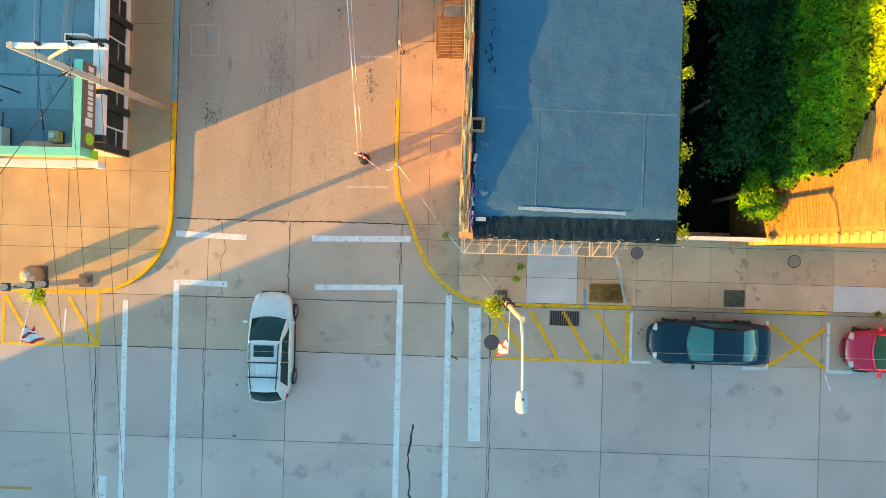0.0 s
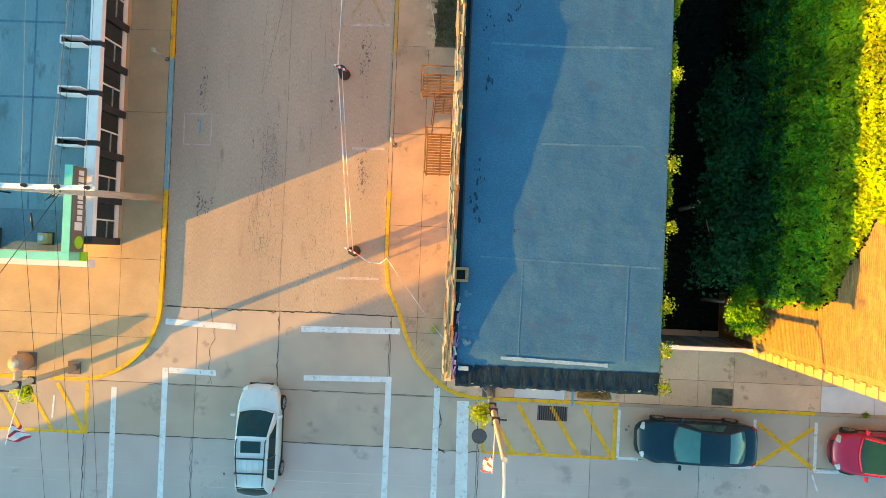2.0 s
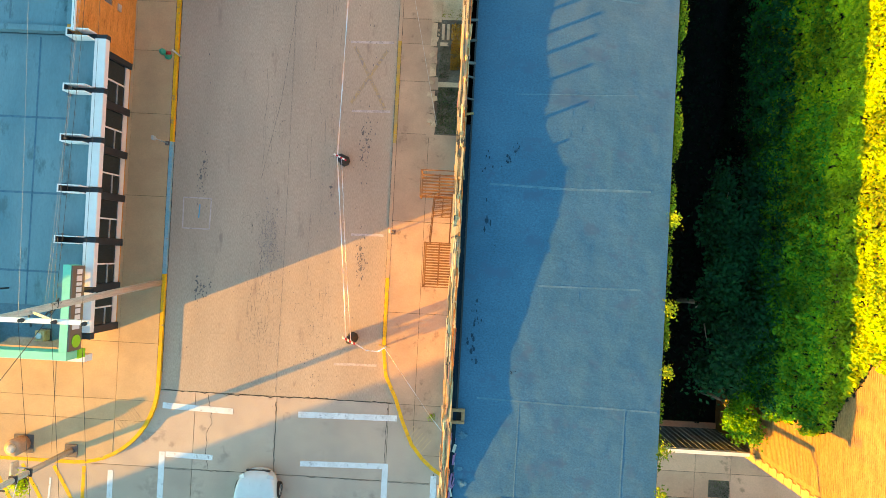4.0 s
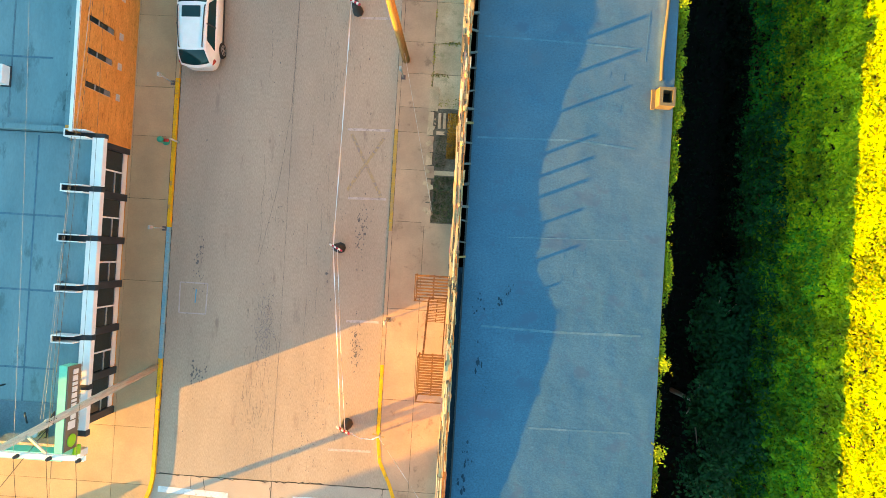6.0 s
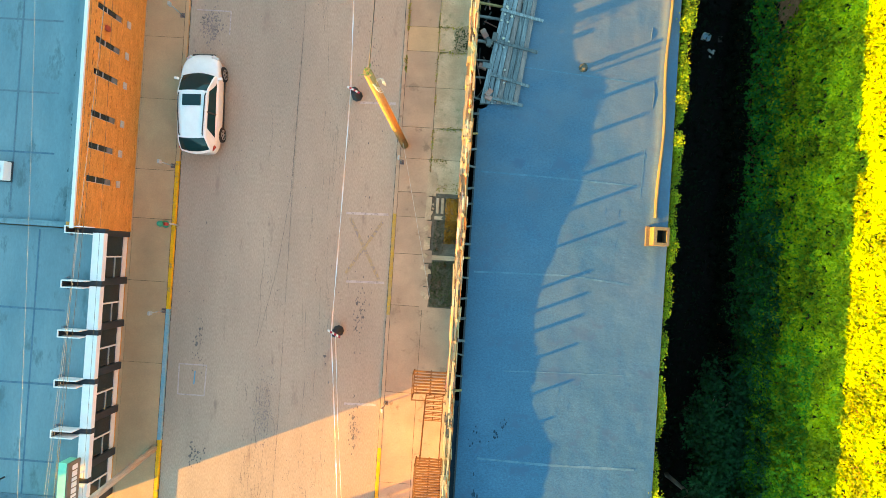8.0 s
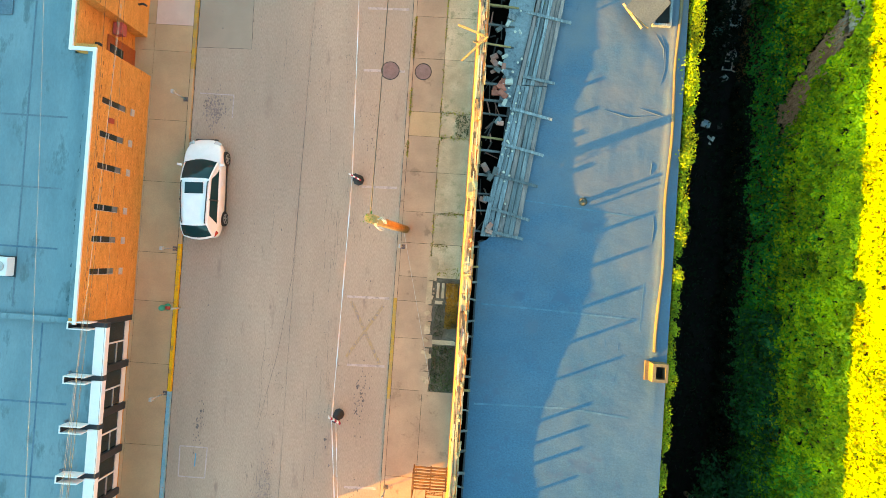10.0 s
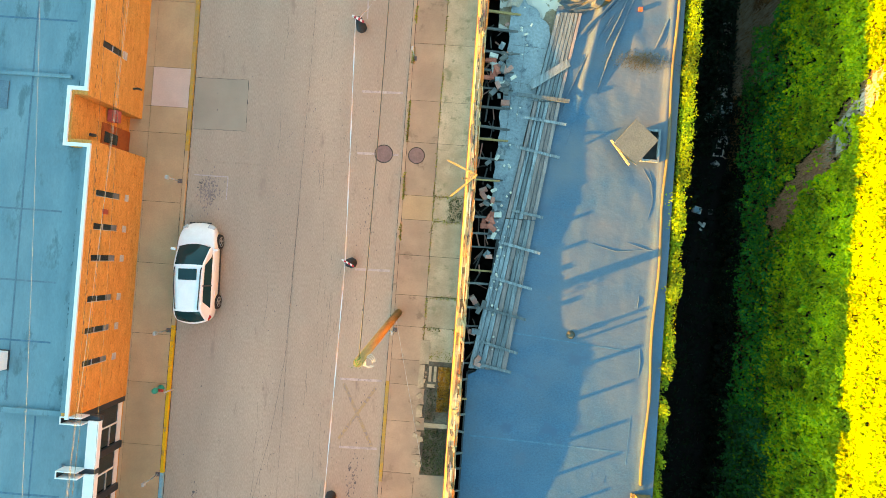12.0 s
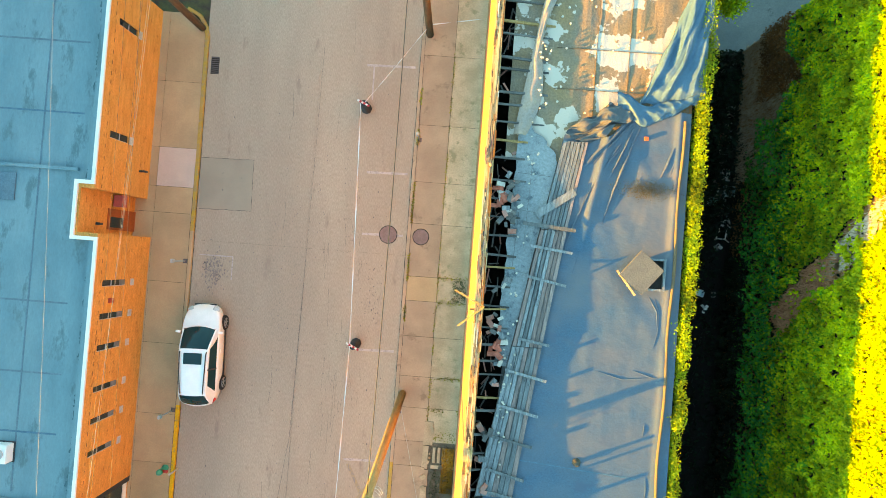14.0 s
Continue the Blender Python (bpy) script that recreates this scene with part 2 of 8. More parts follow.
def leaf_mat(name, a, b):
    m = bpy.data.materials.new(name)
    m.use_nodes = True
    N, L = m.node_tree.nodes, m.node_tree.links
    p = N["Principled BSDF"]
    g = N.new("ShaderNodeNewGeometry")
    r = N.new("ShaderNodeMix")
    r.data_type = "RGBA"
    r.inputs[6].default_value, r.inputs[7].default_value = (*a, 1), (*b, 1)
    L.new(g.outputs["Random Per Island"], r.inputs[0])
    nzt = N.new("ShaderNodeTexNoise")
    nzt.inputs["Scale"].default_value = 0.9
    nzt.inputs["Detail"].default_value = 5.0
    L.new(g.outputs["Position"], nzt.inputs["Vector"])
    mr = N.new("ShaderNodeMapRange")
    mr.inputs["From Min"].default_value, mr.inputs["From Max"].default_value = 0.35, 0.65
    mr.inputs["To Min"].default_value, mr.inputs["To Max"].default_value = 0.6, 1.6
    L.new(nzt.outputs["Fac"], mr.inputs["Value"])
    hs = N.new("ShaderNodeHueSaturation")
    L.new(r.outputs[2], hs.inputs["Color"]), L.new(mr.outputs[0], hs.inputs["Value"])
    L.new(hs.outputs[0], p.inputs["Base Color"])
    p.inputs["Roughness"].default_value = 0.6
    p.inputs["Specular IOR Level"].default_value = 0.2
    tr = N.new("ShaderNodeBsdfTranslucent")
    L.new(hs.outputs[0], tr.inputs["Color"])
    mx = N.new("ShaderNodeMixShader")
    mx.inputs[0].default_value = 0.3
    L.new(p.outputs[0], mx.inputs[1]), L.new(tr.outputs[0], mx.inputs[2])
    L.new(mx.outputs[0], N["Material Output"].inputs["Surface"])
    return m


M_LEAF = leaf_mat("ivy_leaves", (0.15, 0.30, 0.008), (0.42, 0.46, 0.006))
# leaf colour darkened to carry the shade low on the alley wall
M_LEAF_DARK = leaf_mat("shade_toned_leaves", (0.014, 0.15, 0.04), (0.06, 0.25, 0.02))
M_LEAF_YEL = leaf_mat("yellow_ivy_leaves", (0.15, 0.25, 0.01), (0.34, 0.36, 0.012))


# ---- mesh helpers ----
def box(bm, x0, x1, y0, y1, z0, z1):
    v = [bm.verts.new(c) for c in ((x0, y0, z0), (x1, y0, z0), (x1, y1, z0), (x0, y1, z0), (x0, y0, z1), (x1, y0, z1), (x1, y1, z1), (x0, y1, z1))]
    for f in ((3, 2, 1, 0), (4, 5, 6, 7), (0, 1, 5, 4), (1, 2, 6, 5), (2, 3, 7, 6), (3, 0, 4, 7)):
        bm.faces.new([v[i] for i in f])
    return v


def obox(bm, c, size, rz=0.0, ry=0.0, rx=0.0):
    """A turned box about its centre."""
    m = Matrix.Translation(c) @ Euler((radians(rx), radians(ry), radians(rz))).to_matrix().to_4x4()
    v = box(bm, -size[0] / 2, size[0] / 2, -size[1] / 2, size[1] / 2, -size[2] / 2, size[2] / 2)
    for q in v:
        q.co = m @ q.co
    return v


def beam(bm, a, b, w, h):
    """A straight bar of section w x h from a to b."""
    a, b = Vector(a), Vector(b)
    d = b - a
    q = d.to_track_quat("Y", "Z").to_matrix().to_4x4()
    v = box(bm, -w / 2, w / 2, 0, d.length, -h / 2, h / 2)
    for p in v:
        p.co = Matrix.Translation(a) @ q @ p.co


def tube(bm, pts, radii, n=8, cap=True):
    """A round bar through pts, with a radius at each."""
    pts = [Vector(p) for p in pts]
    if not hasattr(radii, "__len__"):
        radii = [radii] * len(pts)
    rings = []
    for i, p in enumerate(pts):
        d = (pts[min(i + 1, len(pts) - 1)] - pts[max(i - 1, 0)]).normalized()
        side = d.cross(Vector((0, 0, 1)))
        side = side.normalized() if side.length > 1e-4 else Vector((1, 0, 0))
        up = side.cross(d)
        rings.append([bm.verts.new(p + radii[i] * (math.cos(t) * side + math.sin(t) * up)) for t in (2 * math.pi * k / n for k in range(n))])
    for r0, r1 in zip(rings, rings[1:]):
        for k in range(n):
            f = bm.faces.new((r0[k], r0[(k + 1) % n], r1[(k + 1) % n], r1[k]))
            f.smooth = True
    if cap:
        bm.faces.new(rings[0][::-1])
        bm.faces.new(rings[-1])


def lathe(bm, prof, n=16, c=(0, 0, 0)):
    """A turned body from (radius, z) pairs, from bottom to top."""
    rings = [[bm.verts.new((c[0] + r * math.cos(2 * math.pi * k / n), c[1] + r * math.sin(2 * math.pi * k / n), c[2] + z)) for k in range(n)] for r, z in prof]
    for r0, r1 in zip(rings, rings[1:]):
        for k in range(n):
            bm.faces.new((r0[k], r0[(k + 1) % n], r1[(k + 1) % n], r1[k])).smooth = True
    bm.faces.new(rings[0][::-1])
    bm.faces.new(rings[-1])


def prism(bm, poly, z0, z1):
    """An upright prism over a plan outline."""
    if sum(a[0] * b[1] - b[0] * a[1] for a, b in zip(poly, poly[1:] + poly[:1])) < 0:
        poly = poly[::-1]
    lo = [bm.verts.new((x, y, z0)) for x, y in poly]
    hi = [bm.verts.new((x, y, z1)) for x, y in poly]
    bm.faces.new(lo[::-1])
    bm.faces.new(hi)
    n = len(poly)
    for i in range(n):
        bm.faces.new((lo[i], lo[(i + 1) % n], hi[(i + 1) % n], hi[i]))


def clipped(poly, x0, x1, y0, y1):
    """A plan outline cut to a rectangle."""
    for axis, lim, sgn in ((0, x0, 1), (0, x1, -1), (1, y0, 1), (1, y1, -1)):
        out = []
        for a, b in zip(poly, poly[1:] + poly[:1]):
            da, db = sgn * (a[axis] - lim), sgn * (b[axis] - lim)
            if da >= 0:
                out.append(a)
            if da * db < 0:
                t = da / (da - db)
                out.append((a[0] + t * (b[0] - a[0]), a[1] + t * (b[1] - a[1])))
        poly = out
        if len(poly) < 3:
            return []
    clean = [p for i, p in enumerate(poly) if abs(p[0] - poly[i - 1][0]) + abs(p[1] - poly[i - 1][1]) > 1e-4]
    area = abs(sum(a[0] * b[1] - b[0] * a[1] for a, b in zip(clean, clean[1:] + clean[:1]))) / 2 if len(clean) > 2 else 0
    return clean if area > 0.02 else []


def mesh_of(name, bm, material):
    me = bpy.data.meshes.new(name)
    bmesh.ops.recalc_face_normals(bm, faces=bm.faces)
    bm.to_mesh(me)
    bm.free()
    for m in material if isinstance(material, (list, tuple)) else [material]:
        me.materials.append(m)
    return me


def part(name, bm, material, parent, label=""):
    ob = new(name, mesh_of(name, bm, material))
    ob.parent = parent
    return tagged(ob, label)


def solid(name, bm, material, label="", category="", group="", kind="", at=None):
    ob = new(name, mesh_of(name, bm, material))
    if at:
        ob.location = at
    return tagged(ob, label, category, group, kind)


def thing(name, at, label, category, group="", kind=""):
    ob = new(name)
    ob.location = at
    ob.empty_display_size = 0.3
    return tagged(ob, label, category, group, kind)


def bm_box(*a):
    bm = bmesh.new()
    box(bm, *a)
    return bm


def bevelled(bm, w=0.02, seg=2):
    bmesh.ops.bevel(bm, geom=list(bm.edges), offset=w, segments=seg, affect="EDGES", profile=0.5)
    return bm


def leaves(name, pts, nrm, size, material, rng, spread=0.7):
    """Many small leaf blades at pts, each roughly facing nrm."""
    n = len(pts)
    d = nrm + rng.normal(0, spread, (n, 3))
    d /= np.linalg.norm(d, axis=1)[:, None] + 1e-9
    a = np.cross(d, rng.normal(0, 1, (n, 3)))
    a /= np.linalg.norm(a, axis=1)[:, None] + 1e-9
    b = np.cross(d, a)
    s = (size * rng.uniform(0.6, 1.3, n))[:, None]
    quad = np.stack([pts - a * s, pts - b * s * 0.55 + d * s * 0.12, pts + a * s, pts + b * s * 0.55 + d * s * 0.12], 1).reshape(-1, 3)
    me = bpy.data.meshes.new(name)
    me.vertices.add(4 * n), me.loops.add(4 * n), me.polygons.add(n)
    me.vertices.foreach_set("co", quad.ravel())
    me.loops.foreach_set("vertex_index", np.arange(4 * n, dtype=np.int32))
    me.polygons.foreach_set("loop_start", np.arange(0, 4 * n, 4, dtype=np.int32))
    me.polygons.foreach_set("loop_total", np.full(n, 4, dtype=np.int32))
    me.materials.append(material)
    me.update(calc_edges=True)
    return new(name, me)


# leaf colour set near black to carry the alley's deep shade
M_LEAF_BLACK = leaf_mat("shade_black_leaves", (0.002, 0.008, 0.004), (0.005, 0.016, 0.005))
M_QUOIN = mat("tan_quoin", (0.436, 0.280, 0.140), (0.360, 0.220, 0.110), 2, 18, 0.9, 0.3)

# ---- ground, roads, pavements ----
KL, KR = -12.57, -2.85          # kerb lines of the side street
KS = -2.03                      # kerb line of the main street
H = 0.13                        # kerb height

bm = bmesh.new()
box(bm, -900, 900, -900, 900, -0.4, -0.06)
solid("ground", bm, M_GROUND, "dark far ground between the streets", "ground", kind="structure")


def arc(cx, cy, r, a0, a1, n=10):
    return [(cx + r * math.cos(radians(a0 + (a1 - a0) * i / n)), cy + r * math.sin(radians(a0 + (a1 - a0) * i / n))) for i in range(n + 1)]


left_corner = arc(-16.2, 1.6, 3.62, 0, -90, 12)
right_curve = [(KR, 60.0), (KR, 3.75), (-2.70, 2.6), (-2.22, 1.62), (-1.86, 0.62), (-1.42, -0.34), (-0.92, -0.95), (-0.42, -1.38), (0.1, -1.70), (0.6, -1.92), (1.2, -2.02), (1.7, KS), (60.0, KS)]
left_curve = [(-12.95, 60.0), (-12.95, 37.4), (-12.75, 36.6), (-12.66, 36.0), (KL - 0.05, 30.0), (KL, 15.0)] + left_corner[:-1] + [(-16.2, KS), (-70.0, KS)]

road = thing("road", (0, 0, 0), "grey concrete street crossing with worn white and yellow lines", "road", kind="structure")
bm = bmesh.new()
box(bm, -70, 70, -24, 70, -0.06, -0.025)
part("roadbed", bm, M_JOINT, road)


def sheet(name, poly, z0, z1, material, parent, gap=0.0):
    bm = bmesh.new()
    if gap:
        cx = sum(p[0] for p in poly) / len(poly)
        cy = sum(p[1] for p in poly) / len(poly)
        poly = [(x + gap * (1 if x < cx else -1), y + gap * (1 if y < cy else -1)) for x, y in poly]
    prism(bm, poly, z0, z1)
    return part(name, bm, material, parent)


# side street surface, in long strips with a seam between them
for y0, y1 in ((1.43, 26.6), (26.6, 60.0)):
    for x0, x1 in ((-12.75, -7.42), (-7.42, -1.6)):
        sheet("strip", [(x0, y0), (x1, y0), (x1, y1), (x0, y1)], -0.05, 0.0, M_ASPH, road, 0.002)
# crossing and main street slabs
XJ = [-70, -40, -25, -20.4, -15.78, -11.0, -7.38, -2.44, 1.52, 6.45, 11.13, 15.77, 20.4, 40, 70]
YJ = [-24, -13.5, -8.25, -4.32, -2.0, 1.41]
for x0, x1 in zip(XJ, XJ[1:]):
    for y0, y1 in zip(YJ, YJ[1:]):
        if y1 > 0 and not (-16 < x0 < 1):
            continue
        sheet("slab", [(x0, y0), (x1, y0), (x1, y1), (x0, y1)], -0.05, 0.0, M_CONC_LANE if y0 > -4.5 else M_CONC, road, 0.011)


LAID = [0]


def stripe(name, pts, w, material, z=0.004, parent=road):
    """A painted line or a poured seam through pts; each is laid a hair above the last."""
    LAID[0] = (LAID[0] + 1) % 9
    z += LAID[0] * 0.0007
    bm = bmesh.new()
    for (xa, ya), (xb, yb) in zip(pts, pts[1:]):
        d = Vector((xb - xa, yb - ya))
        n = Vector((-d.y, d.x)).normalized() * w / 2
        prism(bm, [(xa + n.x, ya + n.y), (xa - n.x, ya - n.y), (xb - n.x, yb - n.y), (xb + n.x, yb + n.y)], z - 0.006, z)
    return part(name, bm, material, parent)


def crack(pts, w, rng, z=0.003, wob=0.035, parent=road, material=None):
    out = []
    for (xa, ya), (xb, yb) in zip(pts, pts[1:]):
        n = max(2, int(math.hypot(xb - xa, yb - ya) / 0.16))
        for i in range(n):
            out.append((xa + (xb - xa) * i / n, ya + (yb - ya) * i / n))
    out.append(pts[-1])
    out = [(x + rng.uniform(-wob, wob), y + rng.uniform(-wob, wob)) for x, y in out]
    bm = bmesh.new()
    prev = None
    for i, (x, y) in enumerate(out):
        a, b = out[max(i - 1, 0)], out[min(i + 1, len(out) - 1)]
        d = Vector((b[0] - a[0], b[1] - a[1])).normalized()
        h = w * rng.uniform(0.35, 1.0) / 2
        pair = (bm.verts.new((x - d.y * h, y + d.x * h, z)), bm.verts.new((x + d.y * h, y - d.x * h, z)))
        if prev:
            bm.faces.new((prev[0], prev[1], pair[1], pair[0]))
        prev = pair
    return part("crack", bm, material or M_CRACK, parent)


rng = random.Random(4)
stripe("stop_line", [(-12.2, -1.40), (-10.1, -1.44)], 0.24, M_WHITE_LINE)
stripe("stop_line", [(-6.2, -1.46), (-2.34, -1.36)], 0.24, M_WHITE_LINE)
stripe("stop_line", [(-12.45, 0.74), (-9.3, 0.64)], 0.26, M_WHITE_LINE)
stripe("stop_line", [(-6.4, 0.68), (-2.05, 0.76)], 0.26, M_WHITE_LINE)
stripe("crosswalk_line", [(-14.62, -2.25), (-14.54, -24)], 0.24, M_WHITE_LINE)
stripe("crosswalk_line", [(-12.36, -1.3), (-12.33, -24)], 0.26, M_WHITE_LINE)
stripe("crosswalk_line", [(-2.46, -1.26), (-2.40, -24)], 0.26, M_WHITE_LINE)
stripe("crosswalk_line", [(-0.32, -1.65), (-0.18, -24)], 0.26, M_WHITE_LINE)
stripe("stop_line", [(0.83, -2.15), (0.95, -7.98)], 0.52, M_WHITE_LINE)
stripe("stop_line", [(-15.45, -10.1), (-15.42, -16.0)], 0.4, M_WHITE_LINE)
stripe("lane_line", [(-40, -10.75), (-18.6, -10.75)], 0.12, M_YEL_OLD)
# yellow no-parking boxes
for x0, x1, n in ((1.75, 7.45, 4), (-20.1, -15.82, 3), (-30, -22, 4)):
    stripe("box_line", [(x0, KS - 0.15), (x0, -4.32)], 0.13, M_YEL)
    stripe("box_line", [(x1, KS - 0.12), (x1, -4.32)], 0.16, M_YEL)
    stripe("box_line", [(x0 - 0.06, -4.32), (x1 + 0.08, -4.32)], 0.13, M_YEL)
    step = (x1 - x0) / n
    for i in range(n):
        xa = x0 + step * (i + 0.05)
        stripe("box_hatch", [(xa, KS - 0.18), (xa + 1.25, -4.26)], 0.16, M_YEL)
stripe("stall_line", [(7.62, -2.2), (7.62, -4.3), (8.5, -4.3)], 0.12, M_WHITE_LINE)
stripe("stall_line", [(12.4, -4.42), (13.45, -4.42), (13.45, -2.35)], 0.13, M_WHITE_LINE)
stripe("stall_line", [(16.05, -2.35), (16.05, -4.45), (17.1, -4.45)], 0.13, M_WHITE_LINE)
stripe("cross_mark", [(13.55, -2.5), (15.95, -4.35)], 0.17, M_YEL)
stripe("cross_mark", [(13.55, -4.3), (15.95, -2.6)], 0.17, M_YEL)
stripe("paint_mark", [(15.95, -4.6), (16.2, -5.3)], 0.07, M_WHITE_LINE)
stripe("paint_mark", [(-17.3, -2.75), (-17.35, -3.75)], 0.08, M_WHITE_LINE)
# side street parking marks along the right-hand kerb
for y, x0 in ((35.2, -5.28), (30.28, -4.92), (27.45, -4.93), (22.18, -4.65), (17.2, -4.95), (14.15, -4.75), (8.7, -4.5), (2.98, -4.96)):
    stripe("stall_mark", [(x0, y), (-3.05, y + 0.04)], 0.11, M_WHITE_OLD)
stripe("stall_mark", [(-4.95, 35.2), (-4.93, 33.6)], 0.07, M_WHITE_OLD)
stripe("cross_mark", [(-4.75, 17.0), (-3.3, 14.3)], 0.14, M_YEL_GHOST)
stripe("cross_mark", [(-3.3, 16.9), (-4.8, 14.5)], 0.14, M_YEL_GHOST)
# cut patches and outlined squares in the surface
for pts in ([(-12.02, 9.98), (-10.78, 9.98), (-10.80, 8.62), (-12.0, 8.62), (-12.02, 9.98)],):
    stripe("outlined_square", pts, 0.055, M_WHITE_OLD)
M_PATCH = mat("patched_concrete", (0.375, 0.318, 0.245), (0.315, 0.268, 0.21), 0.5, 25, 0.9, 0.12, grain=0.09)
sheet("patch", [(-12.5, 28.05), (-10.1, 28.1), (-10.15, 30.45), (-12.6, 30.4)], -0.02, 0.003, M_PATCH, road)
crack([(-12.5, 28.05), (-10.1, 28.1), (-10.15, 30.45), (-12.6, 30.4)], 0.03, rng, wob=0.01)
stripe("outlined_patch", [(-12.3, 25.95), (-10.75, 25.95), (-10.75, 24.9)], 0.05, M_WHITE_OLD)
# seams and cracks
crack([(-12.4, 1.42), (-9.0, 1.36), (-5.5, 1.44), (-2.3, 1.4)], 0.05, rng)
crack([(-10.45, 1.3), (-10.2, 0.2), (-10.45, -0.6), (-10.3, -2.0)], 0.03, rng, wob=0.06)
crack([(-7.42, 1.4), (-7.38, -2.1), (-7.3, -4.3)], 0.035, rng, wob=0.05)
crack([(-7.3, -3.6), (-7.35, -4.9)], 0.16, rng, wob=0.03)
crack([(-11.1, -4.3), (-11.0, -8.3)], 0.03, rng, wob=0.05)
crack([(-7.46, 1.6), (-7.40, 8.0), (-7.46, 20.0), (-7.3, 36.0)], 0.016, rng, wob=0.014, material=M_CRACK_SOFT)
crack([(-8.6, 11.0), (-7.9, 14.5), (-7.5, 18.0), (-7.4, 25.0)], 0.022, rng, wob=0.012, material=M_CRACK_SOFT)
crack([(-2.5, 1.2), (-2.5, -2.0), (-2.44, -4.3)], 0.03, rng, wob=0.02)
crack([(-16.0, -4.3), (-11.0, -4.32), (-2.4, -4.3), (1.5, -4.36)], 0.045, rng, wob=0.03)
crack([(-13.1, -2.05), (-8.0, -2.0), (-0.3, -2.05)], 0.025, rng, wob=0.03)
crack([(1.45, -2.2), (1.6, -4.3), (1.62, -10.4)], 0.035, rng, wob=0.03)
crack([(-0.35, -1.6), (-0.1, -3.0), (-0.3, -4.2), (0.1, -4.45)], 0.06, rng, wob=0.05)
crack([(-1.75, -7.3), (-1.9, -8.7), (-1.8, -11.0)], 0.12, rng, wob=0.05)
crack([(-15.9, -4.3), (-15.85, -11.0)], 0.05, rng, wob=0.03)
for y0 in (11.5, 13.6, 19.3, 26.8, 31.5):
    crack([(-8.6, y0), (-8.5, y0 + 1.2), (-8.6, y0 + 2.3)], 0.014, rng, wob=0.02, material=M_CRACK_SOFT)
for i in range(26):
    x, y = rng.uniform(-6.6, -5.2), rng.uniform(4, 36)
    crack([(x, y), (x + rng.uniform(-.1, .1), y + rng.uniform(.8, 2.2))], 0.013, rng, wob=0.012, material=M_CRACK_SOFT)
net = random.Random(12)
for cx, cy, n_ in ((-8.3, 4.6, 60), (-8.2, 7.9, 40), (-5.6, 4.4, 24), (-8.0, 12.5, 10), (-5.4, 20.5, 20), (-5.3, 27.5, 18), (-5.6, 13.0, 16)):
    for i in range(n_):
        x, y = net.gauss(cx, .42), net.gauss(cy, 1.1)
        pts_ = [(x, y)]
        for k in range(net.randint(1, 3)):
            x, y = x + net.gauss(0, .045), y + net.uniform(.12, .35)
            pts_.append((x, y))
            if net.random() < .4:
                crack([(x, y), (x + net.choice((-1, 1)) * net.uniform(.08, .25), y + net.uniform(-.05, .05))], .008, net, wob=.012, material=M_CRACK_SOFT)
        crack(pts_, .011, net, wob=.012, material=M_CRACK if n_ > 30 and i % 3 == 0 else M_CRACK_SOFT)
# dark drips and stains lying on the surface
def blot(x, y, r, seed, material=M_CRACK, stretch=1.0, parent=road, z=0.0035):
    q = random.Random(seed)
    bm = bmesh.new()
    ring = []
    n = 14
    for k in range(n):
        a = 2 * math.pi * k / n
        rr = r * q.uniform(0.45, 1.15)
        ring.append(bm.verts.new((x + rr * math.cos(a), y + rr * math.sin(a) * stretch, z)))
    bm.faces.new(ring)
    return part("stain", bm, material, parent)
M_STAIN = mat("oil_stain", (0.10, 0.09, 0.085), (0.16, 0.145, 0.14), 4, 25, 0.8, 0.2, spots=0.45, spot_col=(0.22, 0.2, 0.195), spot_scale=9)
for i, (x, y, r, s) in enumerate([(-5.5, 10.75, .13, 1), (-5.45, 10.4, .05, 2.5), (-5.25, 9.6, .06, 2.2), (-11.25, 5.9, .14, 1.2), (-10.9, 6.1, .09, 1.5), (-11.3, 10.9, .12, 1.6), (-11.2, 11.6, .1, 1.4),
                                  (-9.55, -5.85, .13, 1.1), (-9.6, -8.1, .2, .7), (7.95, -3.05, .13, 1), (8.05, -2.9, .09, 1), (11.15, -7.0, .08, 1), (-4.05, 8.1, .12, 1.6), (-4.0, 7.2, .14, 1.7), (-4.2, 13.2, .13, 1.6), (-3.9, 12.6, .12, 1.2)]):
    blot(x, y, r * .6, i, M_SMUDGE if r > .2 else M_STAIN, s)
for i in range(70):
    blot(rng.choice((-11.4, -11.2, -8.1, -3.95, -4.1)) + rng.gauss(0, .28), rng.uniform(1.8, 35), rng.uniform(.012, .03), 100 + i, M_STAIN, rng.uniform(1, 2.2))
def speckle(cx, cy, sx, sy, n, seed, r=(.012, .04), material=None):
    """A patch of fine dark flecks on the street."""
    q = random.Random(seed)
    bm = bmesh.new()
    for i in range(n):
        x, y, rr = q.gauss(cx, sx), q.gauss(cy, sy), q.uniform(*r)
        bm.faces.new([bm.verts.new((x + rr * q.uniform(.4, 1) * math.cos(a), y + rr * q.uniform(.5, 1.8) * math.sin(a), 0.0035 + 0.0001 * (i % 60))) for a in (math.tau * k / 6 for k in range(6))])
    return tagged(part("flecks", bm, material or M_STAIN, road), kind="stuff")
speckle(-8.1, 8.1, .22, .85, 320, 1, (.01, .035), M_SMUDGE)
speckle(-8.05, 8.3, .2, .8, 90, 21, (.008, .022))
speckle(-11.55, 25.3, .25, .42, 260, 2, (.012, .05), M_SMUDGE)
speckle(-11.35, 25.2, .08, .30, 36, 31, (.008, .025))
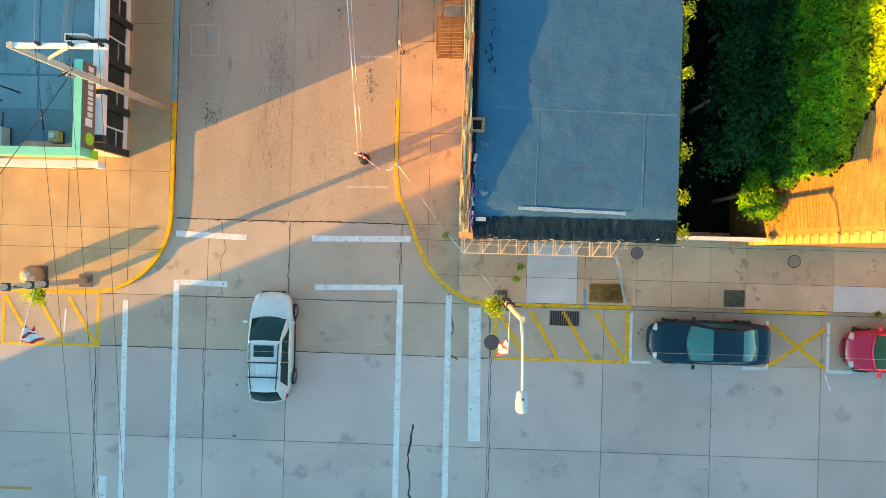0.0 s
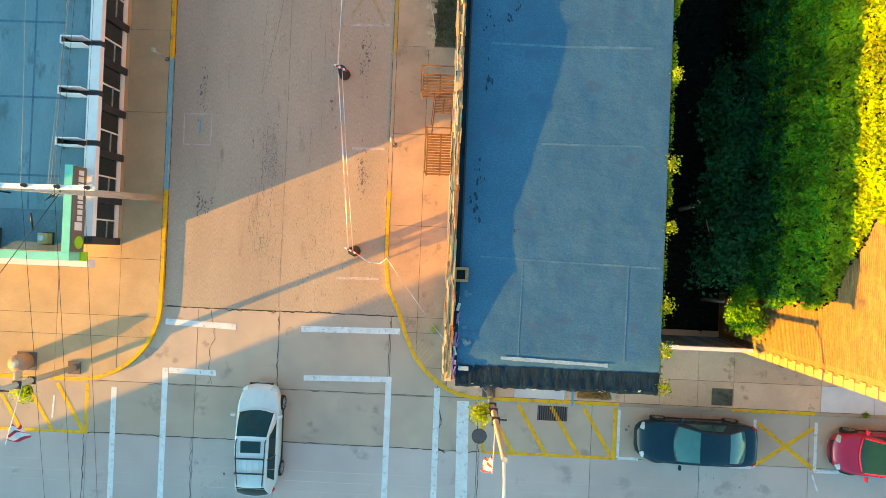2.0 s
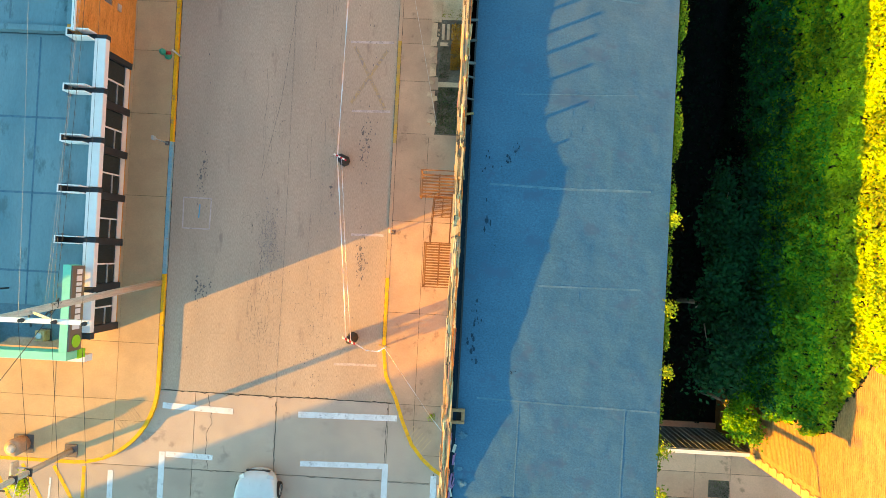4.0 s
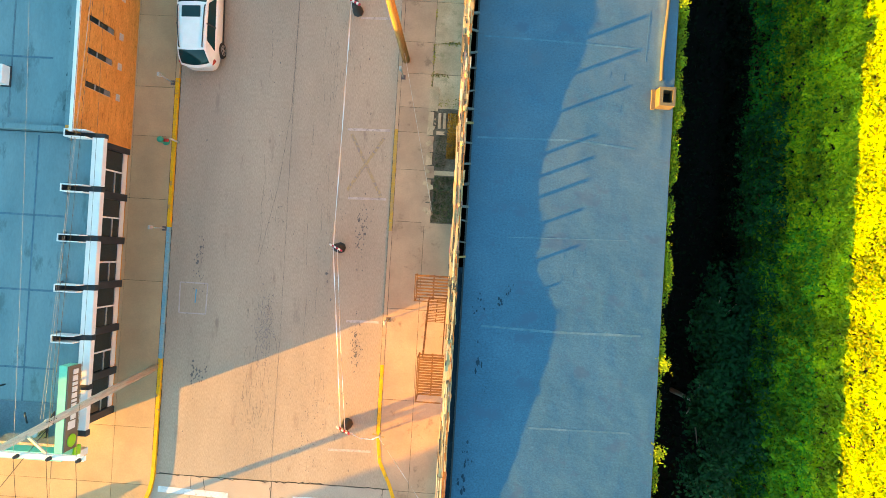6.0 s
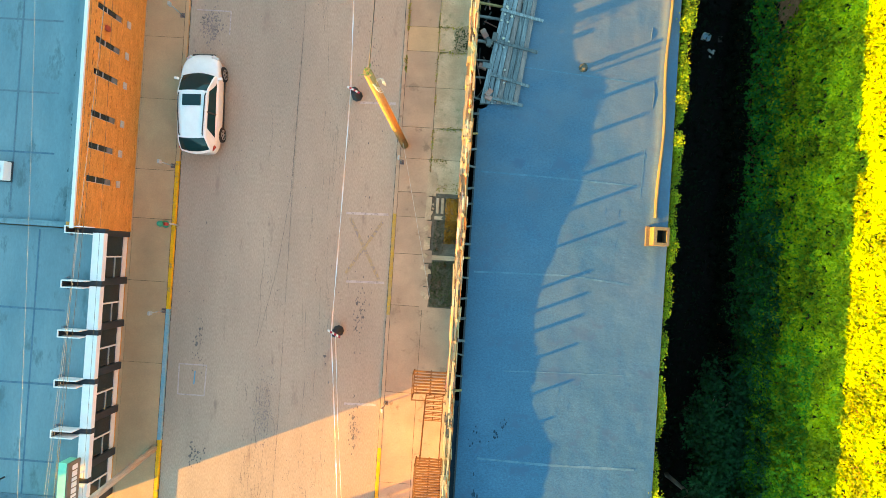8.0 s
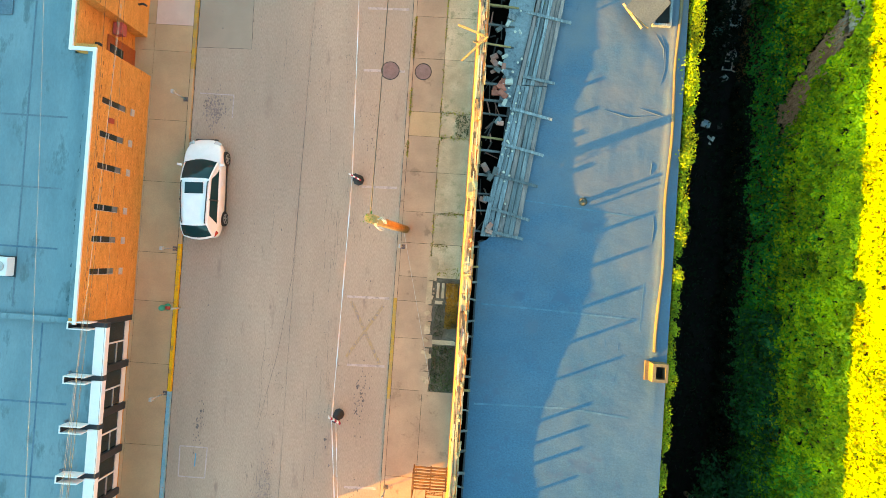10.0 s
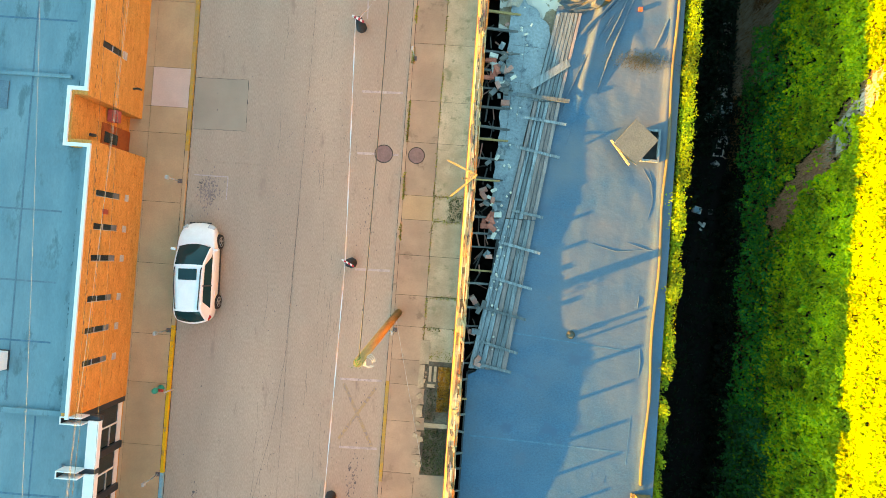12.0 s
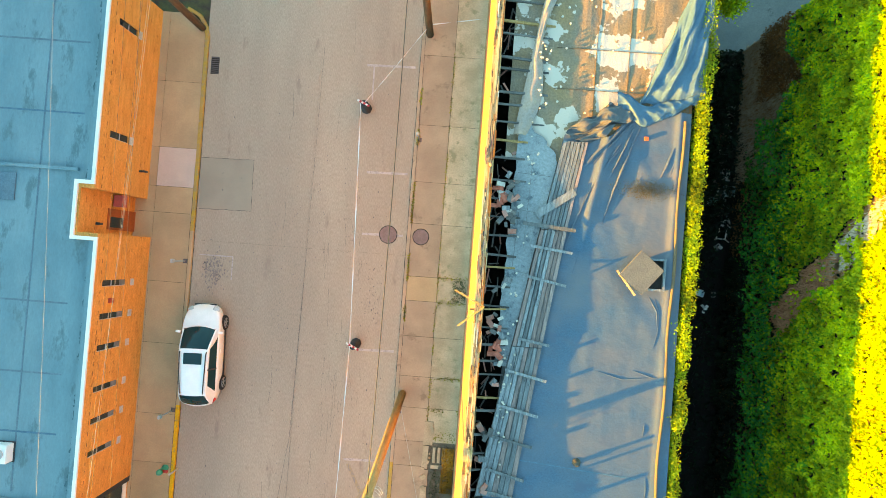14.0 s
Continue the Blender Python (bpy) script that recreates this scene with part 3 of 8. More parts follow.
speckle(-11.95, 25.55, .08, .14, 50, 32, (.01, .03))
speckle(-11.2, 10.9, .16, .6, 60, 3)
speckle(-11.1, 6.0, .2, .25, 40, 4, (.015, .05))
speckle(-4.0, 7.6, .12, .6, 90, 5)
speckle(-4.05, 13.0, .15, .7, 80, 6)
speckle(-7.0, 5.0, 2.0, 1.5, 120, 7, (.008, .02))
speckle(-6.2, 20.0, 2.2, 8.0, 240, 8, (.008, .022))
speckle(-6.0, 3.5, .5, 1.2, 90, 9, (.01, .025))
speckle(-4.3, 24.6, .25, .8, 70, 10, (.01, .03))
speckle(-1.0, 27.3, .35, .9, 110, 11, (.01, .035), M_BRICK_DEB)
for i in range(7):
    speckle(rng.uniform(-10.5, -5.2), rng.uniform(10, 35), .2, 2.6, 60, 40 + i, (.008, .028), M_SMUDGE)
for i in range(7):
    speckle(rng.uniform(-11, 15), rng.uniform(-9.5, -5), .8, .8, 40, 60 + i, (.01, .035))
M_SKY_PAINT = plain("sky_blue_spray_paint", (0.10, 0.32, 0.52), 0.8)
stripe("spray_mark", [(-11.3, 9.1), (-11.28, 9.7)], 0.05, M_SKY_PAINT)


# ---- pavements ----
def pavement(name, outline, xs, ys, material, label, special=(), bed=M_JOINT):
    p = thing(name, (0, 0, 0), label, "pavement", kind="structure")
    bmb = bmesh.new()
    prism(bmb, outline, -0.05, H - 0.02)
    part("bed", bmb, bed, p)
    for x0, x1 in zip(xs, xs[1:]):
        for y0, y1 in zip(ys, ys[1:]):
            for q in (clipped(outline, x0 + 0.008, x1 - 0.008, y0 + 0.008, y1 - 0.008),):
                if q:
                    m = material
                    cx, cy = (x0 + x1) / 2, (y0 + y1) / 2
                    for sx0, sx1, sy0, sy1, sm in special:
                        if sx0 < cx < sx1 and sy0 < cy < sy1:
                            m = sm
                    if m is None:
                        continue
                    bm = bmesh.new()
                    prism(bm, q, H - 0.06, H + rng.uniform(-0.004, 0.004))
                    part("slab", bm, m, p)
    return p


KW = 0.16
lw = [(-70.0, 37.0), (-13.9, 37.0), (-13.2, 36.7), (-12.95, 36.4), (-12.84, 36.0), (KL - 0.05 - KW, 30.0), (KL - KW, 15.0)] + arc(-16.2, 1.6, 3.62 - KW, 0, -90, 12) + [(-70.0, KS + KW)]
pavement("pavement_west", lw, [-70, -40, -30, -26, -23.1, -20.2, -17.25, -14.5, -12.0], [-3, -0.0, 0.92, 3.45, 9.95, 13.6, 16.4, 18.6, 21.8, 24.6, 27.75, 28.95, 30.75, 33.8, 37.5], M_WALK_L,
         "rosy concrete pavement along the shops", special=((-14.9, -12, 28.9, 30.8, M_WALK_CREAM),))
rw = [(KR + KW, 60.0), (KR + KW, 3.75), (-2.55, 2.66), (-2.07, 1.68), (-1.71, 0.68), (-1.28, -0.26), (-0.80, -0.85), (-0.32, -1.25), (0.18, -1.56), (0.66, -1.77), (1.24, -1.86), (1.7, KS + KW), (70.0, KS + KW), (70.0, 1.4), (0.1, 1.4), (0.1, 60.0)]
east = pavement("pavement_east", rw, [-2.9, -1.30, 0.08, 3.03, 5.22, 5.55, 7.78, 9.28, 10.9, 12.42, 16.13, 18.4, 22, 28, 40, 70],
         [-2.1, -0.75, 0.75, 1.42, 5.4, 9.4, 13.25, 15.55, 17.2, 18.3, 19.8, 21.2, 23.0, 24.6, 25.7, 28.1, 30.0, 32.6, 35.8, 60], M_WALK,
         "stained tan concrete pavement with weeds in the joints",
         special=((0.0, 70, -2.1, 1.42, M_WALK_S), (3.03, 5.22, -2.1, 0.75, M_WALK_NEW), (16.1, 70, -2.1, -0.75, M_WALK_NEW), (-1.42, 0.1, 15.6, 15.6, None), (-1.42, 0.1, 13.2, 15.55, None), (-1.42, 0.1, 15.55, 17.2, None), (-1.42, 0.1, 17.2, 18.3, None),
                  (-1.42, 0.1, 18.3, 60, M_WALK_OLD), (-2.9, -1.32, 24.6, 25.7, M_WALK_L)))

# kerbs, each a run of stones along the road edge
def kerb(pts, material, label, parent, w=KW):
    bm = bmesh.new()
    prev = None
    for i, p in enumerate(pts):
        a, b = Vector(pts[max(i - 1, 0)]), Vector(pts[min(i + 1, len(pts) - 1)])
        d = (b - a).normalized()
        n = Vector((d.y, -d.x))                       # towards the pavement (right of the run)
        p = Vector(p)
        q = p + n * w
        cur = [bm.verts.new((*p, -0.05)), bm.verts.new((*p, H - 0.015)), bm.verts.new((*(p + n * 0.006), H + 0.006)), bm.verts.new((*q, H + 0.006)), bm.verts.new((*q, -0.05))]
        if prev:
            for k in range(4):
                bm.faces.new((prev[k], prev[k + 1], cur[k + 1], cur[k]))
        else:
            bm.faces.new(cur)
        prev = cur
    bm.faces.new(prev[::-1])
    return part("kerb_stone", bm, material, parent, label)


kerbs = thing("kerb", (0, 0, 0), "concrete kerbs with worn yellow and blue paint", "kerb", kind="structure")
lc = left_corner[:-1] + [(-16.2, KS)]
# west side runs south to north with the pavement on the left, so it is listed north to south
kerb([(-13.7, 37.3), (-13.1, 37.0), (-12.78, 36.5), (-12.66, 36.0), (KL - 0.05, 30.0), (KL - 0.04, 27.0)], M_YEL_OLD, "", kerbs)
kerb([(KL - 0.04, 27.0), (KL - 0.02, 24.0), (KL - 0.01, 19.05)], M_WALK_L, "", kerbs)
kerb([(KL - 0.01, 19.05), (KL, 12.4)], M_YEL, "", kerbs)
kerb([(KL, 12.4), (KL, 6.55)], M_BLU_KERB, "", kerbs)
kerb([(KL, 6.55), (KL, 2.4)] + lc + [(-24.0, KS)], M_YEL, "", kerbs)
kerb([(-24.0, KS), (-70.0, KS)], M_WALK_L, "", kerbs)
east_run = [(x, y) for x, y in right_curve[1:-1]]
kerb([(60.0, KS), (15.9, KS)], M_WALK, "", kerbs)
kerb([(15.9, KS), (12.4, KS)], M_YEL, "", kerbs)
kerb([(12.4, KS), (7.55, KS)], M_WALK, "", kerbs)
kerb([(7.55, KS)] + east_run[::-1] + [(KR, 6.9)], M_YEL, "", kerbs)
kerb([(KR, 6.9), (KR, 12.8)], M_WALK, "", kerbs)
kerb([(KR, 12.8), (KR, 17.3)], M_YEL_OLD, "", kerbs)
kerb([(KR, 17.3), (KR, 26.0), (KR, 60.0)], M_WALK, "", kerbs)

gut = random.Random(77)
for pts in ([(KL - .05 + .02, 30.0), (KL + .015, 15.0), (KL + .015, 2.2)], [(-12.66, 36.0), (KL - .03, 30.0)], [(KR - .015, 3.9), (KR - .015, 20.0), (KR - .015, 38.0)], [(2.0, KS - .015), (30.0, KS - .015)]):
    crack(pts, .035, gut, .0105, .008)
for pts in ([(KR + KW + .004, 4.0), (KR + KW + .004, 38.0)], [(KL - KW - .006, 15.0), (KL - KW - .006, 2.5)], [(KL - KW - .05, 30.0), (KL - KW - .01, 15.0)], [(2.0, KS + KW + .004), (18.0, KS + KW + .004)]):
    crack(pts, .022, gut, H + .0095, .006, kerbs, M_CRACK)
# sunken planting pits in the east pavement
pits = thing("planting_pit", (0, 0, 0), "broken open planting pits in the pavement with weeds and rubble", "planting pit", kind="structure")
part("soil", bm_box(-1.40, .04, 13.2, 18.3, -.05, H - .015), M_DIRT, pits)
for y0, y1 in ((15.36, 15.56), (17.15, 17.3)):
    part("pit_edge", bm_box(-1.0, .04, y0, y1, .0, H + .02), M_WALK_OLD, pits)
y0 = 13.1
while y0 < 18.2:                                        # broken stones of the pit's rim
    L_ = rng.uniform(.45, 1.1)
    a_, b_ = -1.40 + rng.uniform(-.05, .05), -1.04 + rng.uniform(-.12, .06)
    bm = bmesh.new()
    prism(bm, [(a_, y0 + .01), ((a_ + b_) / 2, y0 + rng.uniform(0, .04)), (b_, y0 + rng.uniform(.0, .06)), (b_ + rng.uniform(-.05, .04), y0 + L_ * .5), (b_ + rng.uniform(-.04, .0), y0 + L_ - rng.uniform(.01, .04)), (a_ + rng.uniform(0, .04), y0 + L_ - .02)], .0, H + rng.uniform(.0, .04))
    part("rim_stone", bm, M_WALK_OLD if rng.random() < .7 else M_WALK, pits)
    y0 += L_
for k in range(4):
    part("step", bm_box(-.95 + k * .22, -.83 + k * .22, 17.42, 18.1, H - .01, H + .05), M_WALK_OLD, pits)
for k in range(26):
    q = rng.uniform(.06, .2)
    bm = bmesh.new()
    obox(bm, (rng.uniform(-1.35, -1.05) if k % 2 else rng.uniform(-1.0, 0), rng.uniform(13.2, 18.4), H + .03), (q, q * 1.3, .07), rng.uniform(0, 180), rng.uniform(-10, 10))
    part("rubble", bm, M_WALK_OLD if k % 2 else M_DIRT, pits)

# ---- the derelict corner building ----
WX, EX, SY, NY, RZ = 0.05, 5.92, 0.82, 46.0, 9.85     # outer faces and roof level
main = thing("corner_building", (0, 0, 0), "derelict old brick corner building with a torn blue-grey flat roof", "building")
bm = bmesh.new()
box(bm, WX, WX + 0.22, SY, NY, 0.0, RZ - 0.015)
part("west_wall", bm, M_OLDWALL, main)
bm = bmesh.new()
box(bm, WX + 0.22, EX - 0.3, SY, SY + 0.3, 0.0, 9.58)
part("south_wall", bm, M_OLDWALL, main)
bm = bmesh.new()
box(bm, EX - 0.3, EX, SY, NY, 0.0, 9.72)
part("east_wall", bm, M_OLDWALL, main)
bm = bmesh.new()
box(bm, WX + 0.22, EX - 0.3, NY - 0.3, NY, 0.0, 9.72)
part("north_wall", bm, M_OLDWALL, main)
# floor coloured near black for the unlit inside below the roof gap
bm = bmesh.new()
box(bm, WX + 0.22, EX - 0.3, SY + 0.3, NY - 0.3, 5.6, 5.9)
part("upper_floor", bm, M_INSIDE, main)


M_SEAL = mat("tan_roof_lip", (0.20, 0.13, 0.06), (0.14, 0.10, 0.065), 2, 20, 0.8, 0.3)


# roof skin: a gently sagging sheet with its west edge torn back towards the north
def torn_edge(y):
    if y < 19.7:
        return 0.42
    return 0.62 + (y - 19.7) * 0.085 + 0.75 * min(1.0, max(0.0, (y - 19.7) / 1.2))


ROOF_N = 30.4
bm = bmesh.new()
ny, nx = 240, 50
grid = []
for j in range(ny + 1):
    yj = SY + 0.36 + (ROOF_N - SY - 0.36) * j / ny
    row = []
    for i in range(nx + 1):
        y = yj + max(0.0, yj - 28.0) / (ROOF_N - 28.0) * 0.85 * min(1.0, max(0.0, (i / nx - .35) / .25))
        x0 = torn_edge(y) + 0.05 * math.sin(y * 3.1)
        if y < 19.7:
            x0 = 0.42
        x = x0 + (EX - 0.05 - x0) * i / nx
        z = RZ + 0.02 * noise.noise((x * 0.5, y * 0.35, 3.0)) + 0.010 * noise.noise((x * 2.2, y * 1.6, 0.0)) + 0.006 * noise.noise((x * 5.0, y * 5.0, 4.0))
        z += 0.06 * math.exp(-((x - 5.55) / 0.10) ** 2) * (1 if y > 16.9 else max(0.0, 1 - (16.9 - y) / 3.0) * 0.4)
        if y > 26.5:
            z += 0.10 * math.exp(-((x - torn_edge(y) - 0.9 - 0.3 * (y - 26.5) * 0.3) / 0.12) ** 2) * min(1, (y - 26.5) / 2)
            z += 0.08 * max(0.0, noise.noise((x * 1.3 + y * 0.8, y * 0.3, 9.0))) * min(1, (y - 26.5) / 2)
        if y < 1.6:
            z -= 0.22 * (1.6 - y) / 0.45 * 0.5
        row.append(bm.verts.new((x, y, z)))
    grid.append(row)
for j in range(ny):
    for i in range(nx):
        bm.faces.new((grid[j][i], grid[j][i + 1], grid[j + 1][i + 1], grid[j + 1][i])).smooth = True
roof = part("roof", bm, M_ROOF, main, "blue-grey roofing membrane with dirty seams")
# boards under the skin
bm = bmesh.new()
prism(bm, [(0.45, SY + 0.3), (EX - 0.3, SY + 0.3), (EX - 0.3, 30.2), (1.55, 30.2), (0.95, 23.0), (0.74, 19.8), (0.45, 19.8)], 9.52, 9.66)
part("roof_boarding", bm, M_GREYWOOD, main)


def roof_z(x, y):
    return RZ + 0.02 * noise.noise((x * 0.5, y * 0.35, 3.0)) + 0.010 * noise.noise((x * 2.2, y * 1.6, 0.0))


def roof_strip(name, pts, w, material, lift=0.006):
    bm = bmesh.new()
    fine = []
    for (xa, ya), (xb, yb) in zip(pts, pts[1:]):
        n = max(1, int(math.hypot(xb - xa, yb - ya) / 0.2))
        fine += [(xa + (xb - xa) * i / n, ya + (yb - ya) * i / n) for i in range(n)]
    fine.append(pts[-1])
    prev = None
    for i, (x, y) in enumerate(fine):
        a, b = fine[max(i - 1, 0)], fine[min(i + 1, len(fine) - 1)]
        d = Vector((b[0] - a[0], b[1] - a[1])).normalized()
        h = w / 2 * rng.uniform(0.7, 1.15)
        pr = [bm.verts.new((x - s * d.y * h, y + s * d.x * h, roof_z(x - s * d.y * h, y + s * d.x * h) + lift)) for s in (1, -1)]
        if prev:
            bm.faces.new((prev[0], prev[1], pr[1], pr[0]))
        prev = pr
    return part(name, bm, material, roof)


for pts, w in (([(0.95, 4.22), (3.0, 4.16), (5.8, 4.1)], .05), ([(1.0, 10.03), (3.0, 9.98), (5.35, 10.02)], .07), ([(2.45, 7.33), (5.2, 7.36)], .05), ([(2.09, 4.15), (2.06, 1.55)], .03),
               ([(4.93, 4.1), (4.9, 1.55)], .045), ([(0.6, 15.2), (3.2, 15.25), (4.9, 15.1)], .05),
               ([(0.6, 18.0), (2.5, 17.95), (4.9, 17.85)], .05), ([(5.1, 18.9), (5.05, 17.5)], .03), ([(1.6, 12.5), (4.9, 12.6)], .03), ([(1.4, 21.0), (5.0, 20.7)], .04)):
    roof_strip("seam", pts, w, M_SEAM)
roof_strip("cover_strip", [(1.60, 1.51), (3.0, 1.47), (4.48, 1.43)], .10, mat("pale_cover_strip", (.27, .33, .40), (.22, .28, .35), 3, 20, .7, .1), .012)
# tar smears
for i, (x, y, r, s) in enumerate([(0.85, 6.3, .10, 2.2), (0.78, 5.55, .13, 1.6), (0.95, 9.1, .08, 3.2), (0.9, 10.6, .09, 1.7), (1.5, 10.7, .10, 1.2), (1.7, 11.0, .07, 2), (0.7, 6.6, .05, 1.5), (1.2, 8.3, .04, 2), (1.85, 4.95, .06, .8)]):
    q = random.Random(50 + i)
    bm = bmesh.new()
    for k in range(9):
        ox, oy = x + q.gauss(0, r * .8), y + q.gauss(0, r * s * 1.1)
        rr = r * q.uniform(.12, .45)
        ring = [bm.verts.new((ox + rr * q.uniform(.4, 1) * math.cos(a), oy + rr * s * q.uniform(.4, 1.1) * math.sin(a), roof_z(ox, oy) + 0.012 + 0.001 * k)) for a in (math.tau * t / 8 for t in range(8))]
        bm.faces.new(ring)
    tagged(part("tar_smear", bm, M_SMEAR, roof), kind="stuff")
# wrinkles standing in the skin
def wrinkle(pts, h, w):
    bm = bmesh.new()
    if len(pts) < 5:
        pts = [(xa + (xb - xa) * t / 6, ya + (yb - ya) * t / 6) for (xa, ya), (xb, yb) in zip(pts, pts[1:]) for t in range(6)] + [pts[-1]]
    prev = None
    for i, (x, y) in enumerate(pts):
        a, b = pts[max(i - 1, 0)], pts[min(i + 1, len(pts) - 1)]
        d = Vector((b[0] - a[0], b[1] - a[1])).normalized()
        z = roof_z(x, y)
        e = 1 - abs(2 * i / (len(pts) - 1) - 1) ** 2 * 0.85
        cur = [bm.verts.new((x - d.y * s * w, y + d.x * s * w, z + (h * e if s == 0 else -0.01) )) for s in (-1, 0, 1)]
        if prev:
            for k in range(2):
                bm.faces.new((prev[k], prev[k + 1], cur[k + 1], cur[k])).smooth = True
        prev = cur
    part("wrinkle", bm, M_ROOF, roof)
for pts in ([(5.2, 24.4), (5.32, 24.9), (5.3, 25.5), (5.15, 25.9)], [(5.0, 25.9), (5.25, 25.5), (5.3, 25.0)], [(5.25, 20.0), (5.28, 20.4), (5.25, 20.8)], [(5.1, 21.9), (5.13, 22.3)], [(4.6, 23.8), (5.3, 23.6), (5.9, 23.7)],
            [(5.6, 29.9), (5.45, 29.2), (5.2, 28.4)], [(3.6, 23.7), (4.4, 23.5), (5.2, 23.6)], [(5.55, 27.5), (5.65, 26.5)]):
    wrinkle(pts, 0.022, 0.028)
for i in range(34):                                     # short slack creases, mostly along the roof
    x, y = rng.uniform(2.2, 5.2), rng.choice((rng.uniform(1.8, 13), rng.uniform(10.5, 12.2), rng.uniform(14, 19)))
    L_ = rng.uniform(.1, .4)
    wrinkle([(x, y), (x + rng.uniform(-.03, .03), y + L_ * .5), (x + rng.uniform(-.05, .05), y + L_)], 0.005, 0.022)
for pts, h_, w_ in (([(4.46, 30.85), (4.22, 30.2), (4.02, 29.6), (3.88, 29.17), (3.70, 28.6), (3.5, 27.8)], .11, .04), ([(4.30, 30.85), (4.05, 30.2), (3.82, 29.66), (3.65, 29.26)], .10, .035),
                    ([(4.2, 30.75), (3.85, 30.05), (3.47, 29.52), (3.09, 28.81), (2.75, 27.9), (2.45, 26.9), (2.2, 25.8)], .08, .04), ([(4.26, 30.93), (3.7, 30.3), (3.14, 29.6)], .12, .04),
                    ([(4.13, 30.97), (3.5, 30.2), (2.88, 29.53)], .15, .075), ([(4.05, 30.5), (3.72, 29.95), (3.5, 29.7)], .06, .045), ([(5.52, 30.4), (5.33, 29.9), (5.06, 29.2)], .05, .05), ([(5.6, 30.2), (5.35, 29.4)], .035, .04),
                    ([(2.35, 27.0), (2.1, 25.6), (1.95, 24.3), (1.75, 22.6)], .03, .04), ([(3.3, 28.2), (2.95, 27.2), (2.72, 26.2)], .03, .04)):
    fine_ = []
    for (xa, ya), (xb, yb) in zip(pts, pts[1:]):
        fine_ += [(xa + (xb - xa) * t / 5 + rng.uniform(-.012, .012), ya + (yb - ya) * t / 5) for t in range(5)]
    wrinkle(fine_ + [pts[-1]], h_, w_)
# east lip in pale sealant
bm = bmesh.new()
prev = None
for j in range(60):
    y = 17.0 + 14.0 * j / 59
    x = 5.52 + 0.03 * math.sin(y * 1.7) + 0.01 * (y - 17)
    z = roof_z(x, y) + 0.085
    hh = 0.02 + 0.03 * noise.noise((0, y * 1.3, 3.0))
    cur = [bm.verts.new((x - 0.05, y, z - 0.08)), bm.verts.new((x - 0.02, y, z + hh)), bm.verts.new((x + 0.03, y, z + hh)), bm.verts.new((x + 0.07, y, z - 0.08))]
    if prev:
        for k in range(3):
            bm.faces.new((prev[k], prev[k + 1], cur[k + 1], cur[k])).smooth = True
    prev = cur
part("roof_lip", bm, M_SEAL, roof, "tan sealed ridge along the roof edge")
# south edge: black tarred apron hanging over the front
bm = bmesh.new()
nx = 70
rows_ = []
for j, (y, z) in enumerate(((SY + 0.45, 9.79), (SY + 0.28, 9.75), (SY + 0.12, 9.735), (SY - 0.06, 9.725), (SY - 0.15, 9.715), (SY - 0.16, 9.6))):
    rows_.append([bm.verts.new((0.40 + (EX - 0.42) * i / nx, y + 0.05 * noise.noise((i * 0.5, j * 0.7, 2.0)), z + 0.04 * noise.noise((i * 0.9, j * 0.9, 5.0)))) for i in range(nx + 1)])
for a, b in zip(rows_, rows_[1:]):
    for i in range(nx):
        bm.faces.new((a[i], a[i + 1], b[i + 1], b[i])).smooth = True
part("tarred_edge", bm, M_TAR, main, "black tarred and cracked roof edge")
tatter = random.Random(31)
M_LINING = mat("faded_pink_lining", (.34, .15, .26), (.22, .12, .24), 4, 20, .85, .3)
for i in range(13):                                     # pale flakes along the torn edge of the apron
    x = tatter.choice((tatter.uniform(.5, 1.4), tatter.uniform(4.2, 5.4), tatter.uniform(.5, 5.7)))
    bm = bmesh.new()
    obox(bm, (x, SY - .11 + tatter.uniform(-.03, .07), 9.755), (tatter.uniform(.03, .12), tatter.uniform(.01, .022), .015), tatter.uniform(-20, 20), tatter.uniform(-12, 12))
    part("flake", bm, M_PALE if i % 3 == 0 else M_SEAM, main)
for i in range(34):                                     # faded pink lining hanging from the inner face of the parapet
    y = tatter.uniform(1.0, 3.5)
    bm = bmesh.new()
    obox(bm, (.33 + tatter.uniform(-.05, .09), y, RZ + tatter.uniform(.01, .06)), (tatter.uniform(.02, .09), tatter.uniform(.08, .4), .015), tatter.gauss(0, 9), tatter.uniform(-20, 10))
    part("lining_strip", bm, M_LINING if i % 4 else M_PALE, main)
for i in range(8):
    bm = bmesh.new()
    x, y = .62 + tatter.uniform(-.08, .15), tatter.choice((3.35, 3.25, 2.3, 1.9)) + tatter.uniform(-.1, .1)
    bm.faces.new([bm.verts.new((x + tatter.uniform(.03, .12) * math.cos(a), y + tatter.uniform(.03, .1) * math.sin(a), RZ + .03 + tatter.uniform(0, .03))) for a in (math.tau * k / 7 for k in range(7))])
    part("torn_scrap", bm, M_SEAM, main)
bm = bmesh.new()
box(bm, 0.46, 0.74, SY + 0.31, SY + 0.42, 9.80, 9.89)
part("flashing", bm, M_GALV, main)

